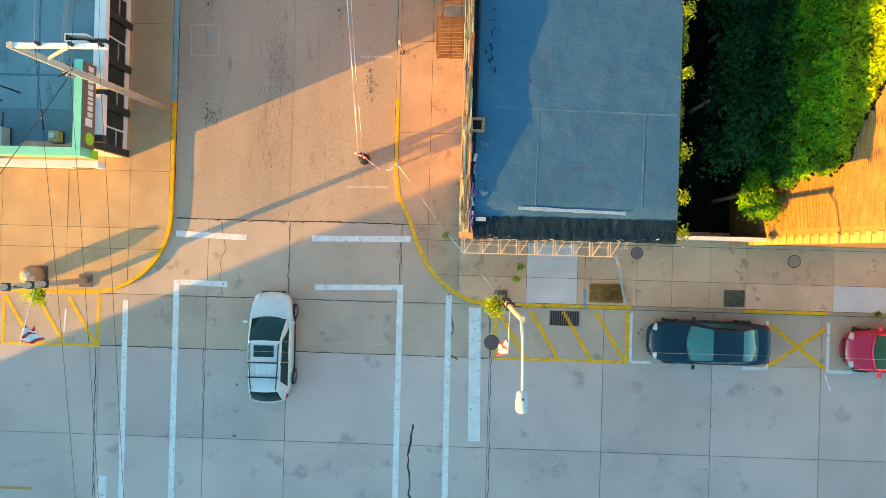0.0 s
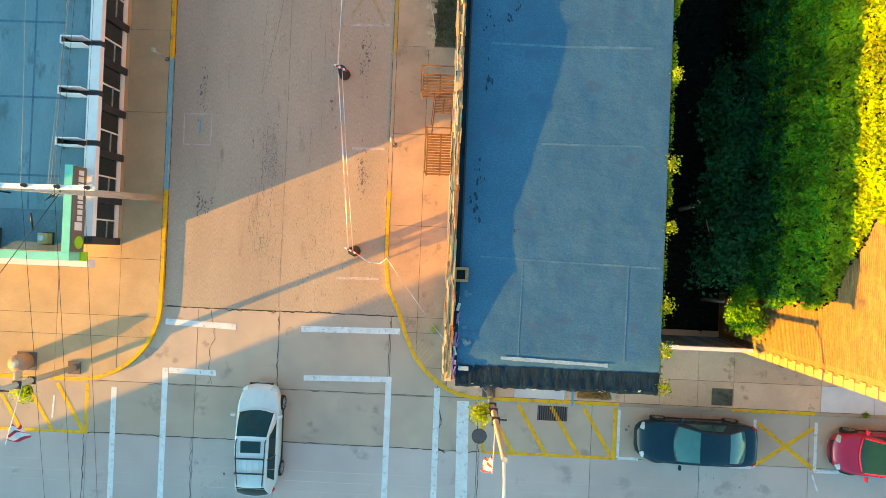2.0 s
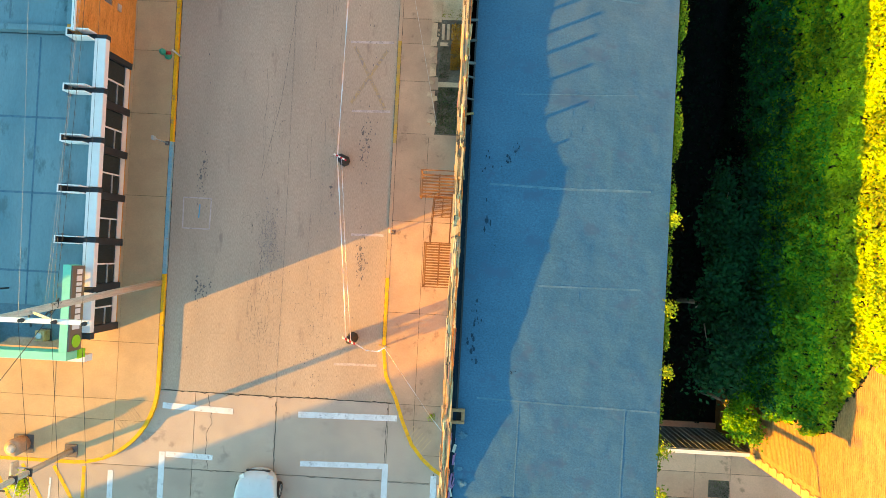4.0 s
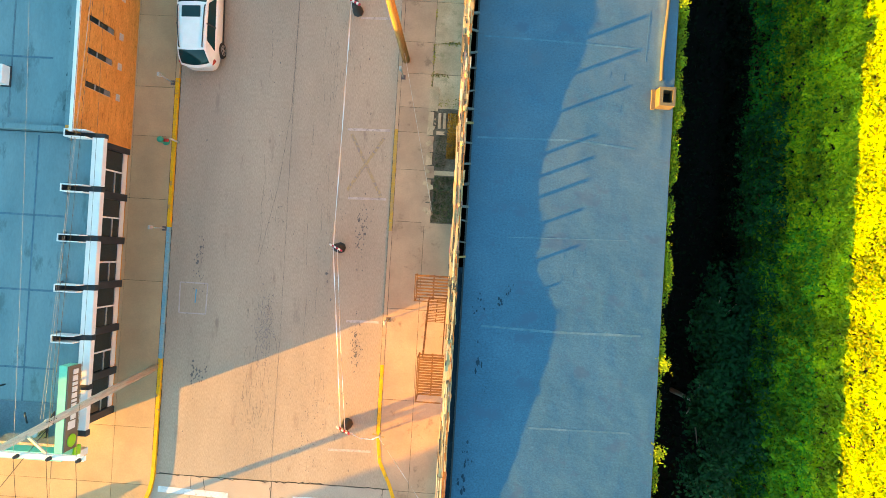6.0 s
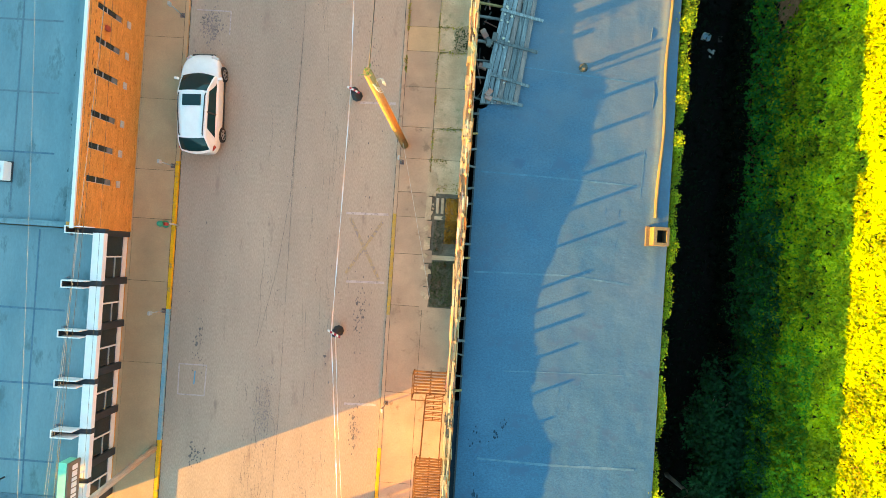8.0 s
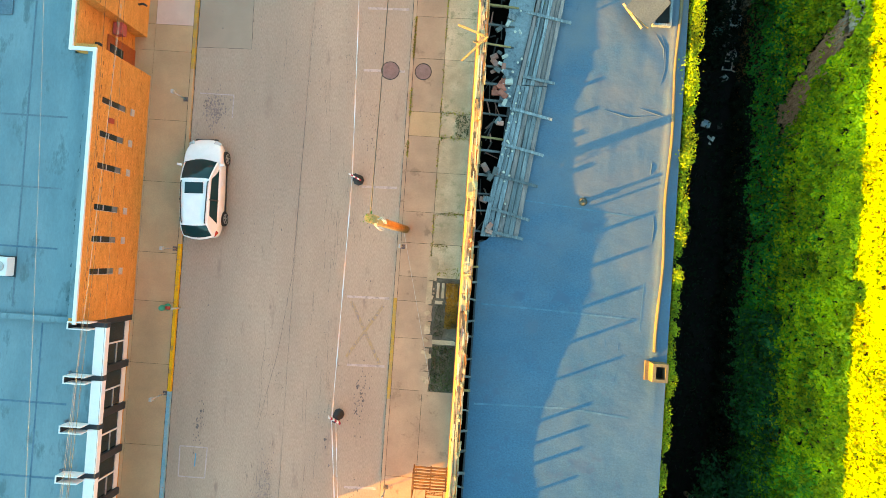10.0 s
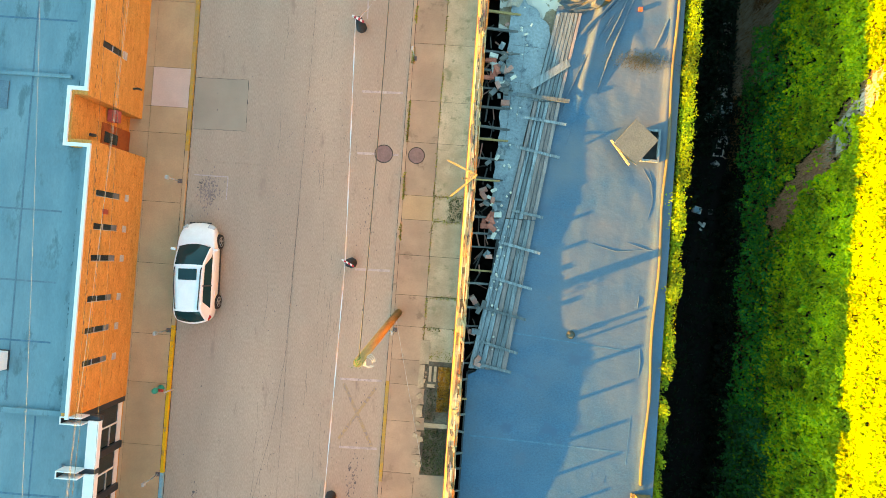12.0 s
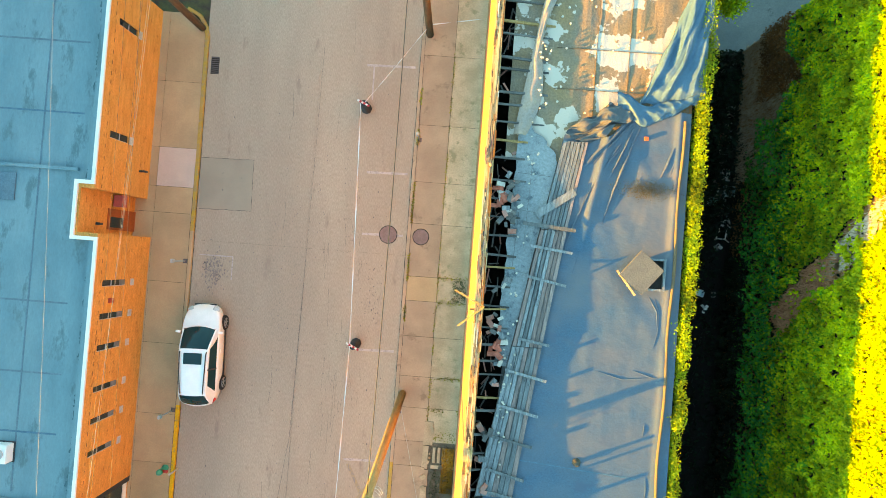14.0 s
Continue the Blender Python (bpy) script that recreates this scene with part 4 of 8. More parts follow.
# ragged west parapet, its height varying along the street
PROFILE = [(.82, .05), (1.17, .06), (1.95, .11), (2.63, .16), (3.1, .17), (3.2, .245), (3.72, .25), (3.76, .195), (4.3, .205), (5.83, .31), (6.64, .355), (7.8, .415), (8.9, .45), (9.52, .445), (10.2, .35),
           (11.0, .338), (11.45, .366), (12.0, .372), (12.86, .32), (13.56, .32), (14.1, .36), (14.6, .385), (15.6, .447), (16.1, .483), (16.8, .53), (17.7, .55), (18.3, .55), (18.7, .58), (19.1, .60), (19.3, .59),
           (19.36, .42), (19.7, .417), (20.2, .449), (20.5, .36), (20.8, .342), (21.3, .35), (21.55, .434), (22.04, .37), (22.35, .376), (22.72, .42), (23.1, .413), (23.46, .485), (24.7, .497), (26.6, .47), (28.5, .33), (30.5, .24), (32, .19), (46, .19)]


def par_h(y):
    return float(np.interp(y, [p[0] for p in PROFILE], [p[1] for p in PROFILE]))


parapet = thing("parapet", (0, 0, 0), "ragged timber and brick parapet along the street front", "parapet", kind="structure")
y = SY
while y < 46:
    L_ = rng.uniform(0.25, 0.6)
    e_ = rng.uniform(-.025, .025)
    bm = bmesh.new()
    xw, xe = WX + rng.uniform(-.03, .0), WX + .235 + rng.uniform(-.02, .0)
    lo = [bm.verts.new((x, yy, RZ - .01)) for x, yy in ((xw, y), (xe, y), (xe + e_ * .4, y + L_ - .01), (xw + e_ * .4, y + L_ - .01))]
    hi = [bm.verts.new((v.co.x, v.co.y, RZ + max(.03, par_h(v.co.y) - rng.uniform(0, .012)))) for v in lo]
    bm.faces.new(lo[::-1]), bm.faces.new(hi)
    for k in range(4):
        bm.faces.new((lo[k], lo[(k + 1) % 4], hi[(k + 1) % 4], hi[k]))
    part("coping_block", bm, M_SEAL if rng.random() < .08 else M_TIMBER, parapet)
    y += L_
# loose strips lying along the top
for i in range(60):
    y = rng.uniform(1.2, 36)
    L_ = rng.uniform(.5, 2.2)
    bm = bmesh.new()
    z = RZ + par_h(y) - 0.012
    xb_ = WX + rng.uniform(-.01, .2)
    beam(bm, (xb_, y, z), (xb_ + rng.gauss(0, .03), y + L_, RZ + par_h(y + L_) - 0.012), rng.uniform(.03, .07), 0.04)
    part("batten", bm, M_TIMBER, parapet)
for i in range(230):
    y = rng.uniform(.9, 36)
    L_ = rng.uniform(.08, .5)
    bm = bmesh.new()
    obox(bm, (WX + rng.uniform(-.03, .24), y, RZ + par_h(y) + rng.uniform(-.012, .006)), (rng.uniform(.012, .035), L_, rng.uniform(.01, .025)), rng.gauss(0, 2.5), 0, rng.uniform(-4, 4))
    part("splinter", bm, rng.choice((M_TIMBER, M_TIMBER, M_TIMBER, M_TIMBER, M_PALE, M_RUST, M_BRICK_DEB)), parapet)
for i in range(110):                                    # dark splits running along the top
    y = rng.uniform(.9, 36)
    L_ = rng.uniform(.4, 1.6)
    x = WX + rng.uniform(.0, .22)
    bm = bmesh.new()
    beam(bm, (x, y, RZ + par_h(y) + .004), (x + rng.gauss(0, .02), y + L_, RZ + par_h(y + L_) + .004), rng.uniform(.007, .016), .012)
    part("split", bm, rng.choice((M_RUST, M_DARK, M_POLE, M_BRICK_DEB)), parapet)
M_EDGE = mat("red_brown_weathered_edge", (.46, .15, .03), (.28, .08, .02), 3, 22, .9, .4, stretch=(5, .7, 2), grain=.35)
M_CREAM = mat("bleached_cream_timber", (.80, .60, .36), (.66, .45, .22), 3, 22, .85, .4, stretch=(6, .6, 2), grain=.3)
for i in range(150):                                    # red-brown inner edge, bleached outer edge
    y = rng.uniform(1.0, 36)
    L_ = rng.uniform(.25, 1.3)
    inner = i % 5 > 1
    x = WX + (rng.uniform(.15, .225) if inner else rng.uniform(-.01, .12))
    bm = bmesh.new()
    beam(bm, (x, y, RZ + par_h(y) - .002), (x + rng.gauss(0, .012), y + L_, RZ + par_h(y + L_) - .002), rng.uniform(.012, .04), .02)
    part("weathered_strip", bm, M_EDGE if inner else M_CREAM, parapet)
for i in range(150):                                    # short black nicks
    y = rng.uniform(1.0, 36)
    x = WX + rng.uniform(-.02, .23)
    L_ = rng.uniform(.03, .16)
    bm = bmesh.new()
    beam(bm, (x, y, RZ + par_h(y) + .008), (x + rng.gauss(0, .01), y + L_, RZ + par_h(y + L_) + .008), rng.uniform(.008, .02), .012)
    part("nick", bm, M_DARK, parapet)
# inner curb of the roof and the short rungs across the gap
bm = bmesh.new()
box(bm, 0.405, 0.45, 3.9, 19.75, 9.6, 9.93)
part("roof_curb", bm, M_DARK, parapet)
bm = bmesh.new()
box(bm, WX + 0.22, 0.42, SY + 0.3, 11.6, 9.55, 9.90)
part("gutter_fill", bm, M_TAR, parapet)
M_RUNG = mat("dark_joist", (.13, .125, .12), (.08, .078, .075), 2, 18, .9, .4, rand=.3)
for i in range(46):
    y = 11.8 + i * 0.52 + rng.uniform(-.12, .12)
    bm = bmesh.new()
    w_ = 0.46 if y < 19.7 else torn_edge(y) - 0.15
    beam(bm, (WX + 0.15, y, 9.95), (w_, y + rng.uniform(-.06, .06), 9.9 if y < 19.7 else 9.62), rng.uniform(.04, .07), 0.07)
    part("rung", bm, M_RUNG if i % 7 else M_POLE, parapet)
# studs that still stand up
for y, h, w_ in ((21.23, .92, .2), (21.75, .49, .16), (20.72, .54, .14), (19.74, .86, .09), (19.5, .84, .07), (18.71, .83, .1), (17.79, .805, .1), (16.7, .79, .1), (15.82, .765, .09), (14.9, .725, .08), (13.88, .593, .09), (13.28, .581, .09),
                (12.71, .574, .1), (11.94, .557, .08), (10.96, .542, .08), (10.1, .464, .07), (22.3, .55, .1), (23.1, .56, .1), (29.3, .5, .1)):
    bm = bmesh.new()
    obox(bm, (WX + 0.14, y, RZ + h / 2), (0.05, w_, h), 23, rng.uniform(-1, 1))
    part("stud", bm, M_TIMBER, parapet)
# broken sticks near the middle of the front
for a, b in (((-0.55, 25.7, 10.2), (0.3, 25.3, 10.45)), ((-0.4, 24.7, 10.2), (0.28, 25.3, 10.5)), ((-0.1, 25.2, 10.35), (0.95, 25.25, 9.95))):
    bm = bmesh.new()
    beam(bm, a, b, 0.045, 0.03)
    part("broken_lath", bm, M_POLE, parapet)
# short brick chimney stub on the west edge and open flue on the east edge
stub = thing("chimney", (0.42, 3.72, RZ - .02), "broken brick chimney stub with a dark flue at the roof edge", "chimney", "chimneys")
bm = bmesh.new()
for x0, x1, y0, y1 in ((-.15, .22, -.20, -.13), (-.15, .22, .12, .19), (-.15, -.10, -.13, .12), (.13, .22, -.13, .12)):
    box(bm, x0, x1, y0, y1, -.1, .10 if x0 > 0 else .14)
part("shaft", bm, M_OLDWALL, stub)
# black plug in place of the shade down the flue
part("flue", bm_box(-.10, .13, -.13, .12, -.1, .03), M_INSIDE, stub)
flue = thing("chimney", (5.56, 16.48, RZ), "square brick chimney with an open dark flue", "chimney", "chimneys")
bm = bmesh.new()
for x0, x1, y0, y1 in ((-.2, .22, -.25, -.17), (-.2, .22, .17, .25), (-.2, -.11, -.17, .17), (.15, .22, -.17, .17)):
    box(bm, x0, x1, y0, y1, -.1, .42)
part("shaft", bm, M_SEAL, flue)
# flue filled with black to paint its inner shade
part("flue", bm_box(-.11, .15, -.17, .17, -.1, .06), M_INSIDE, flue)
bm = bmesh.new()
box(bm, -.30, -.202, -.27, .27, -.02, .06)
part("flashing", bm, M_SEAL, flue)
# roof vent and lifted hatch
vent = thing("roof_vent", (3.27, 21.05, RZ), "small rusty round roof vent", "vent")
bm = bmesh.new()
lathe(bm, [(.13, -.05), (.12, .02), (.06, .04), (.06, .10), (.09, .11), (.085, .15), (.02, .17)], 14)
part("vent_cap", bm, mat("dull_vent_metal", (.075, .068, .055), (.06, .055, .045), 4, 20, .7, .2), vent)
hatch = thing("roof_hatch", (4.72, 26.55, RZ), "weathered square roof hatch lid propped askew", "hatch")
# black slab painted as the shaded hole beside the lid
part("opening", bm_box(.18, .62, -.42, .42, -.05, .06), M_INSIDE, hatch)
bm = bmesh.new()
obox(bm, (-.06, .03, .28), (.86, .92, .06), -38, 4, 3)
part("lid", bm, mat("weathered_hatch", (.155, .148, .13), (.12, .118, .11), 2, 20, .9, .4), hatch)
bm = bmesh.new()
beam(bm, (-.74, .05, .25), (-.2, -.62, .27), .05, .04)
part("batten", bm, M_TIMBER, hatch)
bm = bmesh.new()
for x0, x1, y0, y1 in ((.14, .2, -.46, .46), (.6, .66, -.46, .46), (.2, .6, -.46, -.40), (.2, .6, .40, .46)):
    box(bm, x0, x1, y0, y1, -.05, .16)
part("frame", bm, M_GREYWOOD, hatch)

# stripped strip: long boards, dusty sheathing, loose planks and rubble
strip = thing("exposed_roof_boards", (0, 0, 0), "long weathered roof boards laid bare where the skin is torn", "roof boards")
for k in range(7):
    t0, t1 = k / 7, (k + 1) / 7
    def bx(y, t):
        lo = 0.80 + (y - 19.8) * 0.115 + max(0.0, y - 26.5) * 0.07 - .36 * min(1.0, max(0.0, (26.0 - y) / 6.0))
        hi = 1.50 + (y - 19.8) * 0.125 + max(0.0, y - 26.5) * 0.045
        return lo + (hi - lo) * t
    for ya, yb in ((19.9, 24.2), (24.22, 27.6), (27.62, 30.2)):
        bm = bmesh.new()
        ga, gb = rng.uniform(.004, .012), rng.uniform(.004, .012)
        prism(bm, [(bx(ya, t0) + ga, ya), (bx(ya, t1) - gb, ya), (bx(yb, t1) - gb, yb), (bx(yb, t0) + ga, yb)], 9.70, 9.90 + rng.uniform(0, .016))
        part("board", bm, M_PINKWOOD if rng.random() < .45 else M_GREYWOOD, strip)
for i in range(46):                                      # dark splits and nail stains along the boards
    y = rng.uniform(20.1, 29.4)
    t_ = rng.uniform(.04, .96)
    L_ = rng.choice((rng.uniform(.05, .2), rng.uniform(.3, .9)))
    bm = bmesh.new()
    beam(bm, (bx(y, t_), y, 9.917), (bx(y + L_, t_), y + L_, 9.917), rng.uniform(.006, .018), .006)
    part("board_split", bm, M_RUNG if i % 3 else M_DARK, strip)
bm = bmesh.new()
nyy = 60
prevr = None
for j in range(nyy + 1):
    y = 23.6 + (30.9 - 23.6) * j / nyy
    lo = 0.62 + (y - 19.8) * 0.032 + 0.10 * noise.noise((0, y * 2.3, 1.0))
    hi = 0.80 + (y - 19.8) * 0.115 + max(0.0, y - 26.5) * 0.07 - 0.01 - .36 * min(1.0, max(0.0, (26.0 - y) / 6.0))
    if y > 29.6:
        hi = lo + .12 + (hi - lo - .12) * max(0.0, 1 - (y - 29.6) / 1.3 + .35 * noise.noise((3.0, y * 3.1, 2.0)))
    cur = [bm.verts.new((lo + (hi - lo) * i / 5, y, 9.80 + 0.04 * noise.noise((i * .8, y * 1.7, 4.0)))) for i in range(6)]
    if prevr:
        for k in range(5):
            bm.faces.new((prevr[k], prevr[k + 1], cur[k + 1], cur[k]))
    prevr = cur
part("sheathing", bm, M_DUST, strip, "dusty grey roof sheathing")
for (xa, ya), (xb, yb) in (((.95, 26.4), (1.5, 26.3)), ((.98, 28.15), (1.85, 28.05)), ((1.02, 29.2), (1.95, 29.15)), ((1.32, 27.0), (1.42, 29.6)), ((1.05, 26.5), (1.12, 28.1))):
    bm = bmesh.new()
    beam(bm, (xa, ya, 9.835), (xb, yb, 9.835), .008, .006)
    part("sheathing_joint", bm, M_RUNG, strip)
for (xa, ya), (xb, yb) in (((1.5, 27.12), (2.72, 26.98)), ((1.32, 26.27), (2.6, 26.03)), ((1.05, 23.53), (2.24, 23.28)), ((.88, 22.52), (2.07, 22.26)), ((.78, 21.63), (1.97, 21.38)), ((.70, 20.70), (1.8, 20.42)), ((.64, 20.06), (1.66, 19.88)), ((1.35, 24.45), (2.25, 24.3))):
    q = thing("loose_plank", (xa, ya, 9.955), "grey loose plank lying across the bare boards", "plank", "loose planks on the roof")
    bm = bmesh.new()
    beam(bm, (0, 0, 0), (xb - xa, yb - ya, -0.01), 0.075, 0.04)
    part("plank", bm, M_GREYWOOD, q)
q = thing("loose_plank", (1.62, 28.0, 9.98), "wide grey loose plank lying askew on the roof", "plank", "loose planks on the roof")
bm = bmesh.new()
beam(bm, (0, 0, -.03), (1.05, .75, -.03), .22, .04)
part("plank", bm, M_GREYWOOD, q)
q = thing("loose_plank", (1.25, 27.75, 9.98), "long grey loose plank lying askew on the roof", "plank", "loose planks on the roof")
bm = bmesh.new()
beam(bm, (0, 0, 0), (1.5, -.12, .05), .1, .05)
part("plank", bm, M_GREYWOOD, q)
# broken laths fallen into the gap
for i in range(60):
    y = rng.uniform(20.0, 34)
    x = rng.uniform(.32, .72)
    a_ = rng.uniform(0, 3.14)
    L_ = rng.uniform(.12, .4)
    bm = bmesh.new()
    z_ = rng.uniform(9.35, 9.72)
    beam(bm, (x - L_ * .5 * math.cos(a_), y - L_ * math.sin(a_), z_), (x + L_ * .5 * math.cos(a_), y + L_ * math.sin(a_), z_ + rng.uniform(-.1, .1)), rng.uniform(.02, .05), .03)
    part("fallen_lath", bm, rng.choice((M_RUNG, M_RUNG, M_RUNG, M_BRICK_DEB)), strip)
# rubble along the gap
for i in range(46):
    y = rng.choice((rng.uniform(19.8, 22), rng.uniform(24.2, 25.2), rng.uniform(27.6, 29.2), rng.uniform(20, 30)))
    x = rng.uniform(.35, .75) + (y - 19.8) * .03
    s = rng.uniform(.06, .15)
    q = thing("broken_brick", (x, y, 9.93 if x > .6 else 9.86), "broken red and grey brick on the torn roof", "brick", "rubble on the roof")
    bm = bmesh.new()
    obox(bm, (0, 0, s * .3), (s, s * 1.7, s * .7), rng.uniform(0, 180), rng.uniform(-15, 15), rng.uniform(-15, 15))
    part("piece", bm, (M_BRICK_DEB, M_RUNG, M_BRICK_DEB, M_RUNG, M_GREYWOOD)[i % 5], q)
M_REDBRICK = mat("red_brick_rubble", (.58, .17, .11), (.40, .12, .08), 3, 25, .9, .4, rand=.3)
for cx_, cy_, n_ in ((.55, 28.4, 11), (.77, 24.05, 8)):
    for i in range(n_):
        s = rng.uniform(.09, .15)
        q = thing("broken_brick", (cx_ + rng.gauss(0, .10), cy_ + rng.gauss(0, .16), 9.80 + rng.uniform(0, .1)), "broken red brick in a heap on the torn roof", "brick", "rubble on the roof")
        bm = bmesh.new()
        obox(bm, (0, 0, s * .3), (s, s * 1.9, s * .7), rng.uniform(0, 180), rng.uniform(-18, 18), rng.uniform(-18, 18))
        part("piece", bm, M_REDBRICK if i % 4 else M_PALE, q)
for x, y, a_ in ((1.13, 28.22, 35), (.82, 28.06, 5), (.81, 24.98, 30), (.71, 24.76, -20), (.82, 24.54, -35), (.84, 25.91, 60)):
    q = thing("broken_brick", (x, y, 9.93), "pale mortar-crusted brick on the torn roof", "brick", "rubble on the roof")
    bm = bmesh.new()
    obox(bm, (0, 0, .03), (.17, .085, .06), a_, 3, -4)
    part("piece", bm, M_PALE, q)
for i in range(60):
    y = rng.uniform(20, 33)
    x = rng.uniform(.75, 1.1) + (y - 19.8) * .05
    bm = bmesh.new()
    s = rng.uniform(.025, .045)
    lathe(bm, [(s * .7, 0), (s, s * .5), (s * .5, s)], 7)
    solid("roofing_washer", bm, M_PALE, "small white round roofing washer", "washer", "roofing washers", at=(x, y, 9.93))

# bare deck at the north end
bm = bmesh.new()
n1, n2 = 40, 40
g_ = [[bm.verts.new((0.62 + (EX - 0.1 - 0.62) * i / n1, 29.6 + 16.0 * j / n2, 9.74 + 0.03 * noise.noise((i * .4, j * .6, 7.0)))) for i in range(n1 + 1)] for j in range(n2 + 1)]
for j in range(n2):
    for i in range(n1):
        bm.faces.new((g_[j][i], g_[j][i + 1], g_[j + 1][i + 1], g_[j + 1][i]))
part("bare_deck", bm, M_DECK, main, "brown bare roof deck with pale torn patches")
for i in range(42):
    bm = bmesh.new()
    lathe(bm, [(.028, 0), (.04, .015), (.02, .03)], 7)
    solid("roofing_washer", bm, M_PALE, "small white round roofing washer", "washer", "roofing washers", at=(rng.uniform(.9, 4.6), rng.uniform(31.0, 36), 9.765))

M_DECKLINE = mat("deck_joint_dirt", (.10, .075, .05), (.14, .11, .08), 3, 20, .95, .1)
for xx in (3.05, 4.0):
    part("deck_joint", bm_box(xx - .004, xx + .004, 30.9, 45, 9.74, 9.762), M_DECKLINE, main)
for yy in (31.75, 32.95, 34.6):
    part("deck_joint", bm_box(1.9, 5.0, yy - .004, yy + .004, 9.741, 9.763), M_DECKLINE, main)
# crumpled sheet folded back over the torn roof
def cloth(name, f, nu, nv, material, label):
    bm = bmesh.new()
    g = [[bm.verts.new(f(i / nu, j / nv)) for i in range(nu + 1)] for j in range(nv + 1)]
    for j in range(nv):
        for i in range(nu):
            bm.faces.new((g[j][i], g[j][i + 1], g[j + 1][i + 1], g[j + 1][i])).smooth = True
    return solid(name, bm, material, label, "roofing sheet")


def ridge(x, y, s):
    return max(0.0, 1 - 2.2 * abs(noise.noise((x, y, s)))) ** 1.5


def pleat(x):
    return abs((x % 1.0) - .5) * 2


def fold_a(u, v):
    # long pleated roll of sheet from the knot up along the east edge
    y = 31.45 + 4.4 * v
    xa, xb = 4.31 + 0.394 * (y - 31.31), min(6.12 + .22 * v, 6.05 + .5 * v)
    x = xa + (max(xb, xa + .35) - xa) * u
    s, w = 4.4 * v, 1.6 * u
    bend = .5 * noise.noise((s * .5, w * .6, 4.0))
    z = 9.86 + .14 * math.sin(math.pi * u) ** .6 + .13 * pleat(w * 1.25 + bend + .10 * s) + .06 * pleat(w * 2.9 - .22 * s + bend * 1.6) + .05 * pleat(.55 * s + w * .9 + 1.2 * noise.noise((s * .8, w * 1.1, 2.0))) + .02 * ridge(w * 4 - s * 1.2, s * 1.1, 8.0)
    t = min(1.0, v * 12)
    z = z * t + 9.84 * (1 - t)
    if u < .02 or u > .98:
        z = 9.80 if u < .5 else 9.75
    return (x + .07 * noise.noise((u * 3, s * 1.3, 1)), y + .10 * noise.noise((u * 5, s, 6)), z)


def fold_b(u, v):
    # gathered hem of the roll running from the west tip over the knot to the east edge
    x = 3.68 + 2.5 * u
    y0 = 31.28 - .42 * math.exp(-((x - 4.46) / .42) ** 2) - .22 * max(0.0, 1 - abs(x - 5.0) / .9) + .40 * max(0.0, (x - 5.3) / .9)
    y = y0 + (.46 + .10 * math.sin(u * 5)) * v
    s = u * 2.5
    z = 9.885 + .12 * math.sin(math.pi * min(1.0, v * 1.1)) * (.6 + .5 * ridge(s * 1.1, v * .9, 5.0)) + .06 * ridge(s * 1.3 + v * 1.2, v * 1.3 - s * .6, 9.0) + .03 * ridge(s * 3.4, v * 1.6 + s, 2.0)
    return (x + .06 * noise.noise((s * 2, v * 3, 3.0)), y + .05 * noise.noise((s * 3, v, 8.0)), z if v > .02 else 9.86)


def fold_c(u, v):
    # crumpled apron west of the knot
    x = (2.27 + .62 * v) * (1 - u) + (3.5 + .75 * v) * u
    y = (30.41 - .30 * v) * (1 - u) + (31.43 - .38 * v) * u
    z = 9.83 + .14 * ridge(u * 2.2 + v, v * 1.6 - u, 1.0) + .09 * ridge(u * 3.5 - v * 2, v * 2.2, 4.0) + .08 * math.sin(math.pi * v) * math.sin(math.pi * u)
    return (x + .15 * noise.noise((v * 4, u * 2, 2)), y + .15 * noise.noise((u * 4, v * 2, 5)), z)


cloth("crumpled_sheet", fold_a, 70, 110, M_TARP, "crumpled blue-grey roofing sheet folded along the roof edge")
cloth("crumpled_sheet", fold_b, 110, 30, M_TARP, "gathered hem of the blue-grey roofing sheet pulled into a knot")
cloth("crumpled_sheet", fold_c, 70, 50, mat("grey_brown_felt", (.115, .115, .12), (.08, .095, .11), 2.5, 14, .8, .3, grain=.15, spots=.42, spot_col=(.17, .145, .12), spot_scale=3), "crumpled torn roofing sheet on the bare deck")
q = thing("broken_brick", (4.61, 30.43, 9.88), "small red brick piece lying on the grey roof", "brick", "rubble on the roof")
part("piece", bm_box(-.055, .055, -.05, .05, -.02, .06), mat("red_brick_piece", (.5, .12, .05), (.4, .1, .05), 5, 30, .9, .2), q)
def fold_e(u, v):
    y = 30.3 + 4.6 * v
    x = 0.75 + .16 * (y - 30) + (.38 + .18 * math.sin(v * 7)) * u
    return (x, y, 9.80 + .12 * math.sin(math.pi * u) + .05 * noise.noise((u * 3, v * 9, 2)))
cloth("torn_strip", fold_e, 8, 50, mat("pale_torn_felt", (.38, .29, .22), (.28, .25, .235), 2, 16, .9, .4), "pale torn strip of roofing felt curled on the deck")
# dry grass tuft growing in the roof
gp = np.random.default_rng(9)
pts = np.column_stack([gp.normal(4.75, .38, 1500), 28.95 + gp.normal(0, .13, 1500), np.full(1500, 9.89) + gp.uniform(0, .07, 1500)])
g = leaves("roof_grass", pts, np.tile((0, 0, 1.0), (1500, 1)), 0.018, leaf_mat("dead_grass", (.05, .05, .025), (.11, .09, .05)), gp, 1.0)
tagged(g, "dry brown grass growing on the roof", "grass", kind="stuff")

